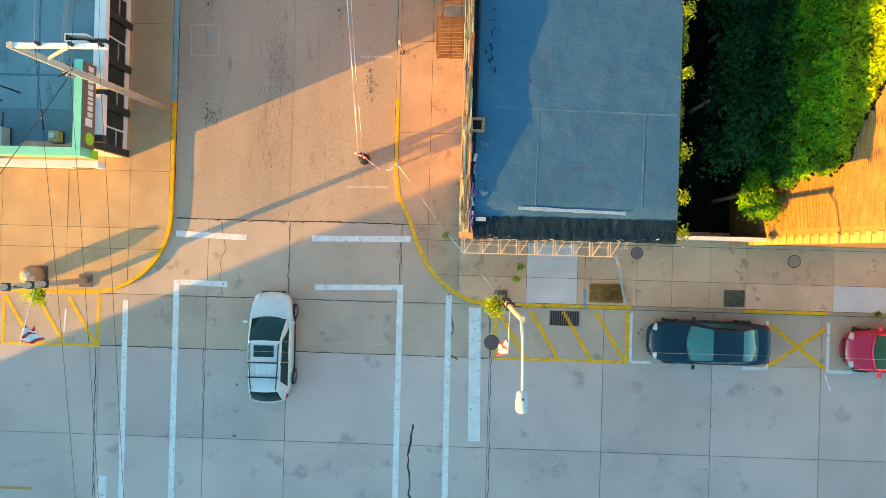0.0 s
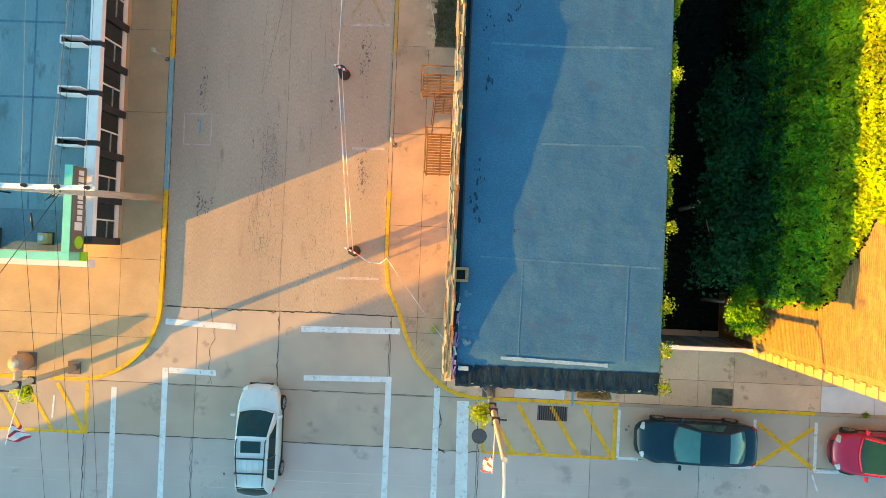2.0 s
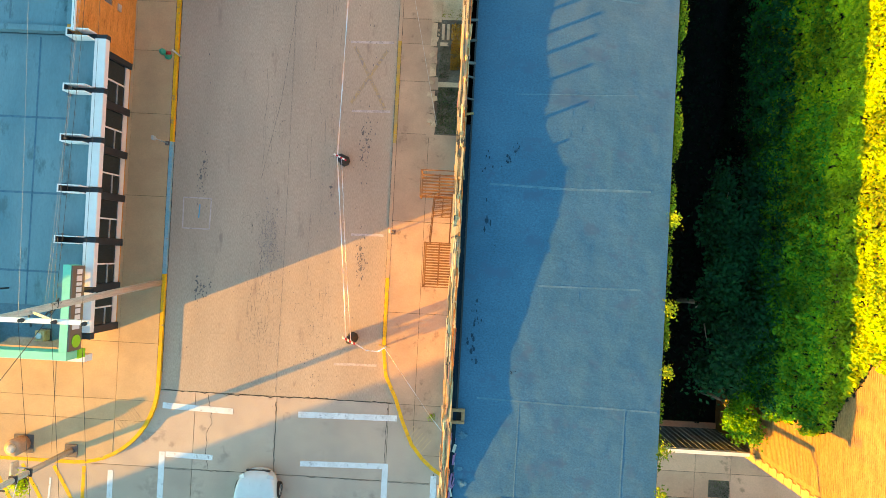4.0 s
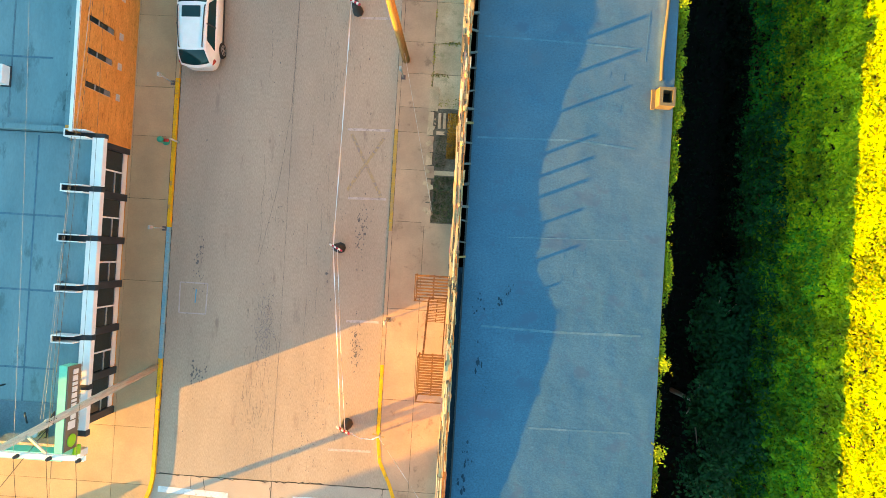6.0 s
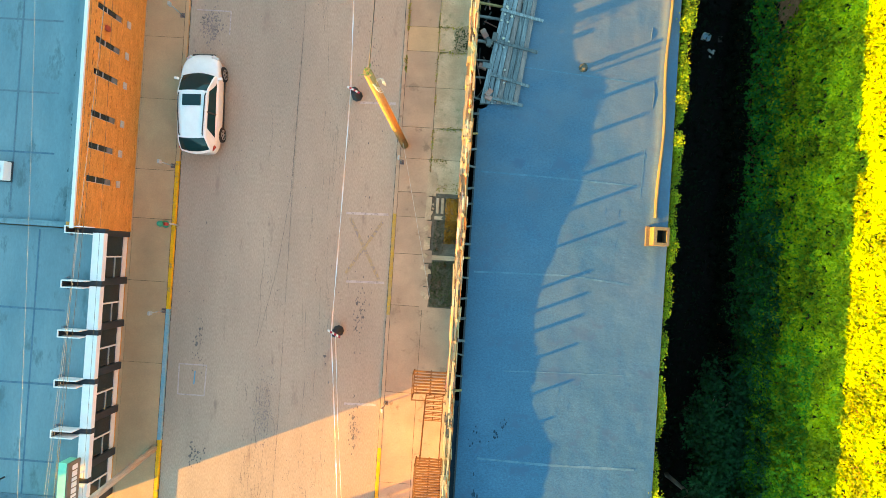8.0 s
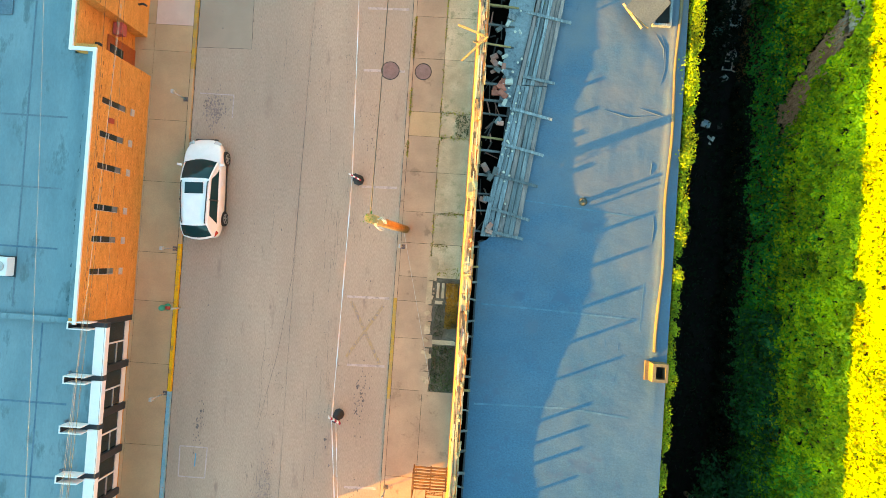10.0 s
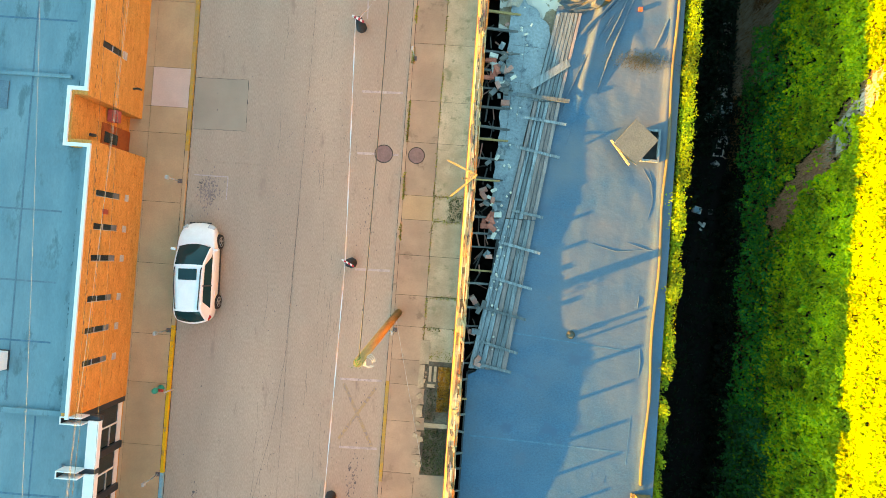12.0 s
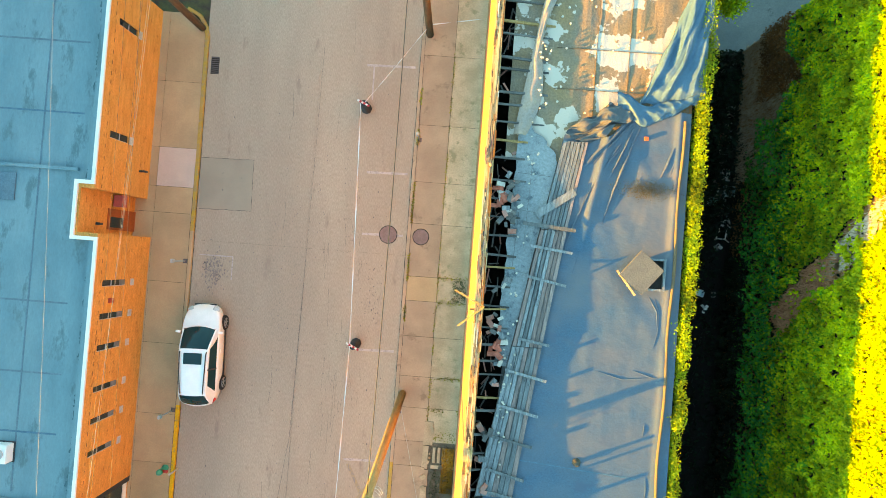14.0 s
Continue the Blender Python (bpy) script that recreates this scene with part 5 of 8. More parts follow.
# ---- fire escape on the west front ----
fe = thing("fire_escape", (0, 0, 0), "rusty iron fire escape with slatted landings", "fire escape")
def landing(y0, y1, x0, z, n):
    for i in range(n):
        yy = y0 + (y1 - y0) * (i + .5) / n
        part("slat", bm_box(x0, WX, yy - .03, yy + .03, z - .02, z + .02), M_RUST, fe)
    for xx in (x0, (x0 + WX) / 2, WX - .05):
        part("bearer", bm_box(xx - .025, xx + .025, y0, y1, z - .07, z - .022), M_RUST, fe)
    for yy in (y0, y1):
        part("post", bm_box(x0 - .02, x0 + .02, yy - .02, yy + .02, z - .05, z + .95), M_RUST, fe)
        bm = bmesh.new()
        beam(bm, (x0, yy, z + .93), (WX, yy, z + .93), .035, .035)
        part("rail", bm, M_RUST, fe)
    bm = bmesh.new()
    beam(bm, (x0, y0, z + .93), (x0, y1, z + .93), .035, .035)
    part("rail", bm, M_RUST, fe)
landing(6.95, 8.42, -.88, 5.4, 16)
landing(10.15, 11.1, -1.25, 3.4, 8)
for xx in (-.74, -.08):
    bm = bmesh.new()
    beam(bm, (xx, 8.42, 5.38), (xx, 10.2, 3.42), .035, .10)
    part("stringer", bm, M_RUST, fe)
    bm = bmesh.new()
    beam(bm, (xx, 8.42, 6.25), (xx, 10.2, 4.3), .025, .025)
    part("handrail", bm, M_RUST, fe)
for i in (6, 7, 8, 9, 10):
    t = (i + .5) / 11
    for k in range(3):
        yy = 8.42 + 1.76 * t - .055 + .055 * k
        part("tread_bar", bm_box(-.72, -.10, yy - .012, yy + .012, 5.38 - 1.96 * t - .012, 5.38 - 1.96 * t + .012), M_RUST, fe)
    part("tread_link", bm_box(-.44, -.40, 8.42 + 1.76 * t - .07, 8.42 + 1.76 * t + .07, 5.38 - 1.96 * t - .03, 5.38 - 1.96 * t - .013), M_RUST, fe)
# ---- steel frame canopy over the south pavement ----
cf = thing("canopy_frame", (0, 0, 0), "white bare steel frame of a stripped canopy", "canopy frame")
for y in (.24, .58, .80):
    part("rail", bm_box(.15, 6.55, y - .018, y + .018, 3.0, 3.04), M_PALE, cf)
part("rail", bm_box(.15, 6.2, .222, .258, 2.60, 2.64), M_PALE, cf)
for i in range(9):
    x = .17 + i * .70
    for dx in (0, .09):
        part("cross_bar", bm_box(x + dx - .014, x + dx + .014, .24, .8, 3.042, 3.07), M_PALE, cf)
    bm = bmesh.new()
    beam(bm, (x + .1, .25, 3.085), (x + .42, .78, 3.085), .03, .03)
    part("brace", bm, M_PALE, cf)
    part("hanger", bm_box(x - .014, x + .014, .226, .254, 2.60, 3.0), M_PALE, cf)
bm = bmesh.new()
beam(bm, (6.55, .80, 3.03), (6.0, .24, 3.03), .03, .03)
part("brace", bm, M_PALE, cf)
for dx in (0, .09):
    bm = bmesh.new()
    beam(bm, (6.05 + dx, .36, 3.0), (7.26 + dx * .4, -1.72, .15), .035, .035)
    part("prop", bm, M_PALE if dx else M_GALV, cf)

# ---- alley, gate and the ivy-grown neighbour ----
NX = 11.7
nb = thing("neighbour_building", (0, 0, 0), "tall tan brick building overgrown with ivy", "building")
part("west_wall", bm_box(NX, NX + .3, .9, 36.95, 0, 12.2), M_NEIGH, nb)
part("south_wall", bm_box(NX + .3, 40, .9, 1.2, 0, 12.2), M_NEIGH, nb)
part("north_wall", bm_box(NX + .3, 40, 36.65, 36.95, 0, 12.2), M_NEIGH, nb)
part("east_wall", bm_box(39.7, 40, 1.2, 36.65, 0, 12.2), M_NEIGH, nb)
part("roof", bm_box(NX + .3, 39.7, 1.2, 36.65, 11.6, 11.8), M_ROOF, nb)
for i in range(50):                                      # toothed corner stones
    z = .25 + i * .24
    part("quoin", bm_box(NX - (.045 if i % 2 else .03), NX + .25, .86, 1.04 + (.14 if i % 2 else .06), z, z + .225), M_QUOIN, nb)
for z0 in np.arange(.5, 11.9, .08):                      # proud brick courses where the wall is bare
    part("course", bm_box(NX - .02, NX + .01, 1.36, 6.4, float(z0), float(z0) + .062), M_NEIGH, nb)
    if 4.2 < z0 < 10.2:
        part("course", bm_box(NX - .02, NX + .01, 23.6, 30.6, float(z0), float(z0) + .062), M_NEIGH, nb)
for y0, z0, w_, dy, dz in ((26.7, 6.8, .9, .5, .9), (27.0, 7.5, 1.0, .7, 1.1), (27.5, 8.4, 1.0, .8, 1.0), (28.1, 9.3, .8, .6, .6)):   # slanting remains of plaster
    bm = bmesh.new()
    q_ = [(y0, z0), (y0 + w_, z0 + .1), (y0 + w_ + dy, z0 + dz), (y0 + dy * .9, z0 + dz * 1.05), (y0 + dy * .35, z0 + dz * .6)]
    lo = [bm.verts.new((NX - .022, a_, b_)) for a_, b_ in q_]
    hi = [bm.verts.new((NX - .035, a_, b_)) for a_, b_ in q_]
    bm.faces.new(lo[::-1]), bm.faces.new(hi)
    for k in range(5):
        bm.faces.new((lo[k], lo[(k + 1) % 5], hi[(k + 1) % 5], hi[k]))
    part("plaster_patch", bm, M_PALE, nb)
alley = solid("alley_ground", bm_box(EX, NX, .9, 36.95, -.05, .03), M_SOIL, "littered soil between the buildings, coloured black for the alley's shade", "ground", kind="structure")
solid("rear_yard", bm_box(EX, 60, 36.95, 60.0, -.05, .02), mat("rear_yard_concrete", (.17, .19, .19), (.12, .14, .145), .5, 20, .9, .2, spots=.4, spot_col=(.07, .08, .085), spot_scale=.8), "grey concrete rear yard", "ground", kind="structure")
gate = thing("alley_gate", (0, 0, 0), "white rail fence closing the alley", "gate")
part("top_rail", bm_box(6.3, NX - .02, .98, 1.12, 3.08, 3.18), M_WHITE, gate)
part("mid_rail", bm_box(6.3, NX - .02, 1.0, 1.1, 1.6, 1.7), M_WHITE, gate)
for i in range(23):
    x = 6.34 + i * .236
    part("board", bm_box(x, x + .2, 1.12, 1.15, .05, 3.05), M_GREYWOOD, gate)
for x in (6.3, 9.0, 11.55):
    part("post", bm_box(x - .05, x + .05, 1.0, 1.1, 0, 3.08), M_WHITE, gate)

rg = np.random.default_rng(3)


def nse(y, z, fy, fz, s):
    return np.array([noise.noise((a * fy, b * fz, s)) for a, b in zip(y, z)])


def bare(y, z):
    """Where the neighbour's wall shows through the ivy."""
    b = y < 3.05 + .14 * np.sin(z * 2.2) + .12 * np.sin(z * 6.1) + np.clip((z - 7.4) * 1.1, 0, 2.6)
    along, across = y - 25.0 + (z - 4.35) * .6, (y - 25.0) - (z - 4.35) * .66
    across = across - .35
    k = (np.abs(across) < .95) & (z > 3.9) & (z < 9.8)
    streak = np.zeros(len(y), bool)
    streak[k] = (nse(along[k], across[k], .8, 1.9, 3.0) + .9 * nse(y[k], z[k], 2.6, 2.6, 6.0) > -.52 + .75 * (np.abs(across[k]) / .8) ** 2)
    dead = (z < 4.6 + .6 * np.sin(y * 1.7)) & (y > 32.4 + np.abs(z - 1.4) * .45 + .4 * np.sin(z * 3.1))
    return b | streak | dead


def ivy(n, y0, y1, z0, z1, size, material, thick, label, fade=0.0, gaps=0.0):
    y, z = rg.uniform(y0, y1, n), rg.uniform(z0, z1, n)
    k = ~bare(y, z) | ((y > 20) & (y < 31) & (rg.uniform(0, 1, n) < .035))   # a few leaves hang over the bare streak
    if fade:
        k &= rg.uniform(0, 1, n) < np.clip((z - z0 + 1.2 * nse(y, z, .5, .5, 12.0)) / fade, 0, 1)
    y, z = y[k], z[k]
    if gaps:                                             # open holes between the leaf clumps
        k = .55 * nse(y, z, 4.2, 5.0, 21.0) + .6 * nse(y, z, 8.5, 10.0, 23.0) + rg.normal(0, .12, len(y)) > -gaps
        y, z = y[k], z[k]
    bulge = .35 * nse(y, z, .45, .6, 2.0) + .7 * nse(y, z, 1.6, 1.8, 5.0) + .75 * nse(y, z, 3.4, 3.4, 9.0)
    d = thick * (.3 + .75 * np.clip(bulge + .3, 0, 2)) * rg.uniform(.35, 1.0, len(y)) + .03
    pts = np.column_stack([NX - d, y, z])
    nrm = np.tile((-.45, 0, .85), (len(y), 1))
    return tagged(leaves("ivy", pts, nrm, size, material, rg, .6), label, "ivy", kind="stuff")


# ivy coloured by height, black up to bright green, to put in the alley's shade
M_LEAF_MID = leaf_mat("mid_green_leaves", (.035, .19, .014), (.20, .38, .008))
# black backing paints the shade seen through holes in the ivy
ivy(60000, 2.5, 36.9, .1, 12.2, .07, M_LEAF_BLACK, .06, "black backing leaves for the shade between the ivy clumps")
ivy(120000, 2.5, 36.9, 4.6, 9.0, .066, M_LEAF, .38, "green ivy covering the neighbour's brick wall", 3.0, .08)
ivy(80000, 2.5, 36.9, 2.2, 7.4, .066, M_LEAF_MID, .40, "ivy toned mid green for the shade of the alley", 2.6, .02)
ivy(46000, 2.5, 36.9, 1.2, 4.8, .064, M_LEAF_DARK, .42, "ivy toned dark green for the shade low on the wall", 1.8, .08)
# brighter leaf colour painted in where more light reaches the wall
M_LEAF_BRIGHT = leaf_mat("brightened_green_leaves", (.25, .35, .008), (.54, .52, .006))
ivy(95000, 9.0, 36.9, 3.6, 8.9, .06, M_LEAF_BRIGHT, .44, "ivy brightened to yellow-green higher up the neighbour's wall", 2.6, .03)
# near-black leaves paint in the shade along the wall's foot
ivy(21000, 2.5, 27.6, .1, 2.2, .07, M_LEAF_BLACK, .6, "shrubs coloured near black for the shade at the wall's foot")
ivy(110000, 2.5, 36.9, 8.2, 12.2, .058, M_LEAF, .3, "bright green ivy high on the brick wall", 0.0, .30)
# dark leaves laid over the low ivy to deepen its shade
ivy(22000, 2.6, 18, 1.6, 5.4, .07, leaf_mat("shade_toned_climber", (.010, .06, .02), (.03, .14, .03)), .7, "climber toned deep green for the shade low on the ivy wall", 1.0, .05)
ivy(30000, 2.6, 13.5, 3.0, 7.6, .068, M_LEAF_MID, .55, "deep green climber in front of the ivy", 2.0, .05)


def stems(name, n, y0, y1, z0, z1, where, material, label):
    """Bare climbing stems: thin bars running up the wall."""
    y, z = rg.uniform(y0, y1, n), rg.uniform(z0, z1, n)
    k = where(y, z)
    y, z = y[k], z[k]
    bm = bmesh.new()
    for a, b in zip(y, z):
        L_ = rg.uniform(.15, .6)
        beam(bm, (NX - rg.uniform(.03, .12), a, b), (NX - rg.uniform(.03, .14), a + rg.normal(0, .08), b + L_), .018, .014)
    return tagged(new(name, mesh_of(name, bm, material)), label, "stems", kind="stuff")


M_DEADVINE = mat("dead_vine_stems", (.42, .36, .28), (.26, .21, .16), 4, 30, .9, .2)
M_REDVINE = mat("rosy_vine_stems", (.64, .35, .22), (.44, .21, .12), 4, 30, .9, .2)
stems("bare_stems", 7000, 23.5, 30.5, 3.6, 7.2, bare, M_REDVINE, "bare rosy brown creeper stems on the brick wall")
stems("bare_stems", 600, 24.0, 30.5, 6.8, 9.8, bare, M_DEADVINE, "bare greyish creeper stems over old plaster")
stems("bare_stems", 700, 23.8, 28.6, 4.4, 7.6, lambda y, z: np.abs((y - 25.0) - (z - 4.0) * .66 + .6) < .8, M_REDVINE, "bare rosy creeper stems between the ivy leaves")
stems("bare_stems", 4200, 30.6, 36.9, .1, 5.0, lambda y, z: bare(y, z) | ((z < 3.4) & (y > 30.9) & (y < 33.5)), M_DEADVINE, "dead grey creeper stems at the wall's corner")
n = 6000
yy, zz = rg.uniform(34.0, 36.95, n), rg.uniform(2.4, 5.2, n)
k_ = bare(yy, zz)
yy, zz = yy[k_], zz[k_]
pts = np.column_stack([NX - rg.uniform(.04, .4, len(yy)), yy, zz])
tagged(leaves("dead_ivy", pts, np.tile((-.8, 0, .5), (len(yy), 1)), .05, leaf_mat("dead_ivy_leaves", (.07, .035, .012), (.17, .085, .03)), rg, .7), "withered brown ivy at the wall's corner", "ivy", kind="stuff")


def bush(name, c, r, n, size, material, label, trunk=True):
    b = thing(name, (c[0], c[1], 0.03), label, "tree" if trunk else "shrub")
    if trunk:
        bm = bmesh.new()
        tube(bm, [(0, 0, 0), (.1, .05, c[2] * .45), (.0, .1, c[2] * .9)], [.11, .08, .04], 8)
        for k in range(6):
            a = k * 1.05
            tube(bm, [(.08, .05, c[2] * .5), (.5 * r[0] * math.cos(a), .5 * r[1] * math.sin(a), c[2] * .85), (.8 * r[0] * math.cos(a), .8 * r[1] * math.sin(a), c[2])], [.05, .03, .012], 6)
        part("trunk", bm, M_POLE_GREY, b)
    k = 14
    cl = rg.normal(0, .5, (k, 3)) * np.array(r)
    idx = rg.integers(0, k, n)
    pts = cl[idx] + rg.normal(0, .24, (n, 3)) * np.array(r) + np.array((0, 0, c[2]))
    pts[:, 2] = np.clip(pts[:, 2], .05, None)
    ob = leaves("crown", pts, np.tile((-.2, 0, .9), (n, 1)), size, material, rg, .6)
    ob.parent = b
    return b


# tree leaves coloured darker to take on the alley's shade
M_LEAF_DEEP = leaf_mat("deep_shade_leaves", (.006, .045, .018), (.02, .10, .03))
bush("tree", (9.9, 6.6, 4.0), (1.1, 1.6, .9), 10400, .085, M_LEAF_DEEP, "small tree in the alley, leaves darkened for its shade")
bush("tree", (10.6, 9.6, 3.6), (1.0, 1.9, .9), 8400, .085, M_LEAF_DEEP, "small tree in the alley, leaves darkened for its shade")
bush("tree", (11.0, 2.75, 3.8), (.5, .75, .7), 4200, .06, M_LEAF_MID, "young green tree in the shaded alley")
bush("shrub", (9.55, 38.1, 2.4), (.75, 1.0, .8), 8000, .06, M_LEAF, "leafy green shrub at the edge of the rear yard")
# low growth on the alley floor, coloured near black for its shade
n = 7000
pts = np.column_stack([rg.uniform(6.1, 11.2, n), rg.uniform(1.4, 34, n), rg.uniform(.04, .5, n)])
tagged(leaves("undergrowth", pts, np.tile((0, 0, 1.0), (n, 1)), .1, M_LEAF_BLACK, rg, .6), "low undergrowth coloured near black for the alley's shade", "undergrowth", kind="stuff")
# extra near-black leaves that shade the floor by colour
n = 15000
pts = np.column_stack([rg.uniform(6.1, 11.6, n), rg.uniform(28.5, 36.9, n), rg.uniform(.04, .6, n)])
tagged(leaves("undergrowth", pts, np.tile((0, 0, 1.0), (n, 1)), .09, M_LEAF_BLACK, rg, .8), "tangled undergrowth coloured near black for the shade at the alley's end", "undergrowth", kind="stuff")
# ivy spilling over the east roof edge
n = 44000
yy = rg.uniform(.9, 36, n)
cl = np.array([noise.noise((a * .9, 3.0, 1.0)) + .6 * noise.noise((a * 3.1, 1.0, 4.0)) for a in yy])
keep = rg.uniform(0, 1, n) < np.clip(.45 + 1.2 * cl + .045 * (yy - 12), .06, 1)
yy, cl = yy[keep], cl[keep]
pts = np.column_stack([EX + .02 + rg.uniform(0, 1, len(yy)) * np.clip(.08 + .16 * cl + .014 * (yy - 8), .03, .5), yy, 9.72 + rg.uniform(-.5, .12, len(yy)) + np.clip((yy - 18) * .03, 0, .3)])
tagged(leaves("edge_ivy", pts, np.tile((.3, 0, .8), (len(yy), 1)), .034, M_LEAF_YEL, rg, .6), "yellow-green ivy spilling over the roof edge", "ivy", kind="stuff")
for i, (y, s) in enumerate(((20.3, .22), (19.2, .16), (6.9, .2), (3.1, .2), (25.0, .3), (24.4, .22), (9.3, .18), (5.2, .16), (.95, .16), (28.7, .16), (22.4, .2), (1.9, .18))):
    n = 150
    pts = np.column_stack([rg.normal(EX + .06, s * .42, n), rg.normal(y, s * .6, n), rg.uniform(9.75, 10.15, n)])
    tagged(leaves("edge_ivy", pts, np.tile((0, 0, 1.0), (n, 1)), .038, M_LEAF_YEL, rg, .5), "yellow-green ivy sprig on the roof edge", "ivy", kind="stuff")

M_TERR = mat("terrace_slab", (0.12, 0.18, 0.22), (0.09, 0.14, 0.18), 1, 14, .9, .2)
# ---- west side: shop with dark pilasters, then the orange brick building ----
shop = thing("corner_shop", (0, 0, 0), "low white-trimmed shop with dark pilasters and a blue-grey roof", "building")
SX = -14.68
part("south_wall", bm_box(-30, SX - .2, 4.05, 4.25, 0, 3.55), M_WHITE, shop)
part("east_wall", bm_box(SX - .2, SX - .05, 4.05, 15.72, 0, 3.4), M_DARK, shop)
part("west_wall", bm_box(-30, -29.8, 4.25, 15.72, 0, 3.55), M_WHITE, shop)
part("roof", bm_box(-29.8, SX + .655, 4.25, 15.70, 3.42, 3.62), M_LROOF, shop, "blue-grey flat roof membrane")
ysf = [15.66, 13.58, 11.68, 9.78, 7.86, 5.95, 4.2]
for i, y in enumerate(ysf):
    pl = part("pilaster", bm_box(SX - .04, SX + .10, y - .17, y + .13, .0, 3.40), M_DARK, shop)
    fin = part("fin", bm_box(SX - .145 if y > 7 else SX + .66, SX + 1.08, y - .10, y + .12, 3.40, 3.66), M_DARK, shop, "dark sunk channel with a thin white rim on the roof edge")
    if y < 7:
        continue
    part("fin_side", bm_box(SX - .145, SX + .66, y + .121, y + .16, 3.63, 4.18), M_WHITE, fin)
    part("fin_side", bm_box(SX - .145, SX + .66, y - .14, y - .101, 3.63, 4.18), M_WHITE, fin)
    part("fin_end", bm_box(SX - .19, SX - .147, y - .14, y + .16, 3.63, 4.18), M_WHITE, fin)
    part("fin_lining", bm_box(SX - .146, SX - .125, y - .10, y + .12, 3.665, 4.15), M_DARK, fin)
    part("membrane_upstand", bm_box(SX - .30, SX - .192, y - .22, y + .24, 3.60, 3.80), M_TERR, fin)
for ya, yb in zip(ysf, ysf[1:]):
    y0, y1 = yb + .16, ya - .06
    part("fascia", bm_box(SX + .66, SX + 1.10, y0, y1, 3.50, 3.74), M_WHITE, shop, "white fascia slab over the shop windows")
    wn_ = thing("shop_window", (0, 0, 0), "", "")
    wn_.parent = shop
    for key in ("label", "category"):
        if key in wn_:
            del wn_[key]
    part("pane", bm_box(SX - .045, SX - .01, yb + .14, ya - .17, .55, 3.2), M_GLASS, wn_)
    part("window_sill", bm_box(SX - .045, SX - .0, yb + .14, ya - .17, .10, .42), M_WHITE, wn_)
    part("mullion", bm_box(SX - .008, SX + .04, (ya + yb) / 2 - .03, (ya + yb) / 2 + .03, .425, 3.2), M_WHITE, wn_)
    part("transom", bm_box(SX - .008, SX + .03, yb + .14, (ya + yb) / 2 - .032, 1.0, 1.05), M_GALV, wn_)
part("plinth", bm_box(SX - .04, SX + .04, 4.05, 15.7, .0, .14), M_WOODF, shop)
for y in (6.6, 9.6, 12.5):
    part("roof_seam", bm_box(-29, -15.0, y - .04, y + .04, 3.622, 3.628), M_SEAM, shop)
for x in (-16.2, -18.6):
    part("roof_seam", bm_box(x - .03, x + .03, 4.4, 15.6, 3.622, 3.628), M_SEAM, shop)

# bank sign tower at the shop's corner
tower = thing("sign_band", (0, 0, 0), "mint green sign band with a brown name panel", "sign")
part("green_top", bm_box(-14.22, -13.92, 3.72, 6.95, 3.9, 4.52), M_GREEN, tower)
part("green_front", bm_box(-34, -13.92, 3.42, 3.715, 3.9, 4.52), M_GREEN, tower)
nm = part("name_panel", bm_box(-13.918, -13.86, 3.75, 6.92, 3.78, 4.50), M_SIGN, tower, "brown sign panel with white lettering bars and a lime disc")
yy_ = 4.55
for k, w_ in enumerate((.30, .18, .18, .12, .10, .18, .18, .12, .20, .18)):
    part("letter_bar", bm_box(-13.858, -13.835, yy_, yy_ + w_, 3.98, 4.26 if k else 4.38), M_WHITE, nm)
    yy_ += w_ + .055
bm = bmesh.new()
lathe(bm, [(.24, 0), (.24, .03)], 20)
for v in bm.verts:
    v.co = Vector((-13.858 + v.co.z, 4.10 + v.co.y, 4.12 + v.co.x))
part("lime_disc", bm, M_LIME, nm)
part("lime_edge", bm_box(-14.0, -13.86, 3.40, 3.745, 3.5, 3.89), M_LIME, tower)
part("white_ledge", bm_box(-34, -14.0, 3.15, 3.415, 2.8, 3.3), M_WHITE, tower)
part("sign_slot", bm_box(-15.1, -14.3, 3.13, 3.147, 2.9, 3.2), M_SIGN, tower)
# sunk terrace with chairs and parasols behind the band
part("terrace_floor", bm_box(-22, -14.25, 3.73, 5.3, 3.63, 3.66), M_TERR, tower)
def roof_unit(at, size, label, m=M_WHITE):
    u = thing("rooftop_unit", at, label, "roof unit", "rooftop units")
    bm = bm_box(-size[0] / 2, size[0] / 2, -size[1] / 2, size[1] / 2, 0, size[2])
    part("casing", bevelled(bm, .02, 1), m, u)
    bm = bmesh.new()
    lathe(bm, [(size[0] * .33, size[2]), (size[0] * .35, size[2] + .04), (size[0] * .2, size[2] + .05)], 16)
    part("fan_cover", bm, M_GALV, u)
    part("base_rail", bm_box(-size[0] / 2 - .04, size[0] / 2 + .04, -size[1] / 2 - .04, size[1] / 2 + .04, 0, .05), M_DARK, u)
    return u
roof_unit((-17.62, 17.75, 3.825), (.62, .72, .45), "white square rooftop unit on the blue roof")
roof_unit((-17.35, 4.15, 3.66), (.35, .7, .5), "grey rooftop unit behind the sign band", M_GALV)
roof_unit((-15.3, 4.2, 3.66), (.35, .4, .4), "tan rooftop unit behind the sign band", M_TIMBER)
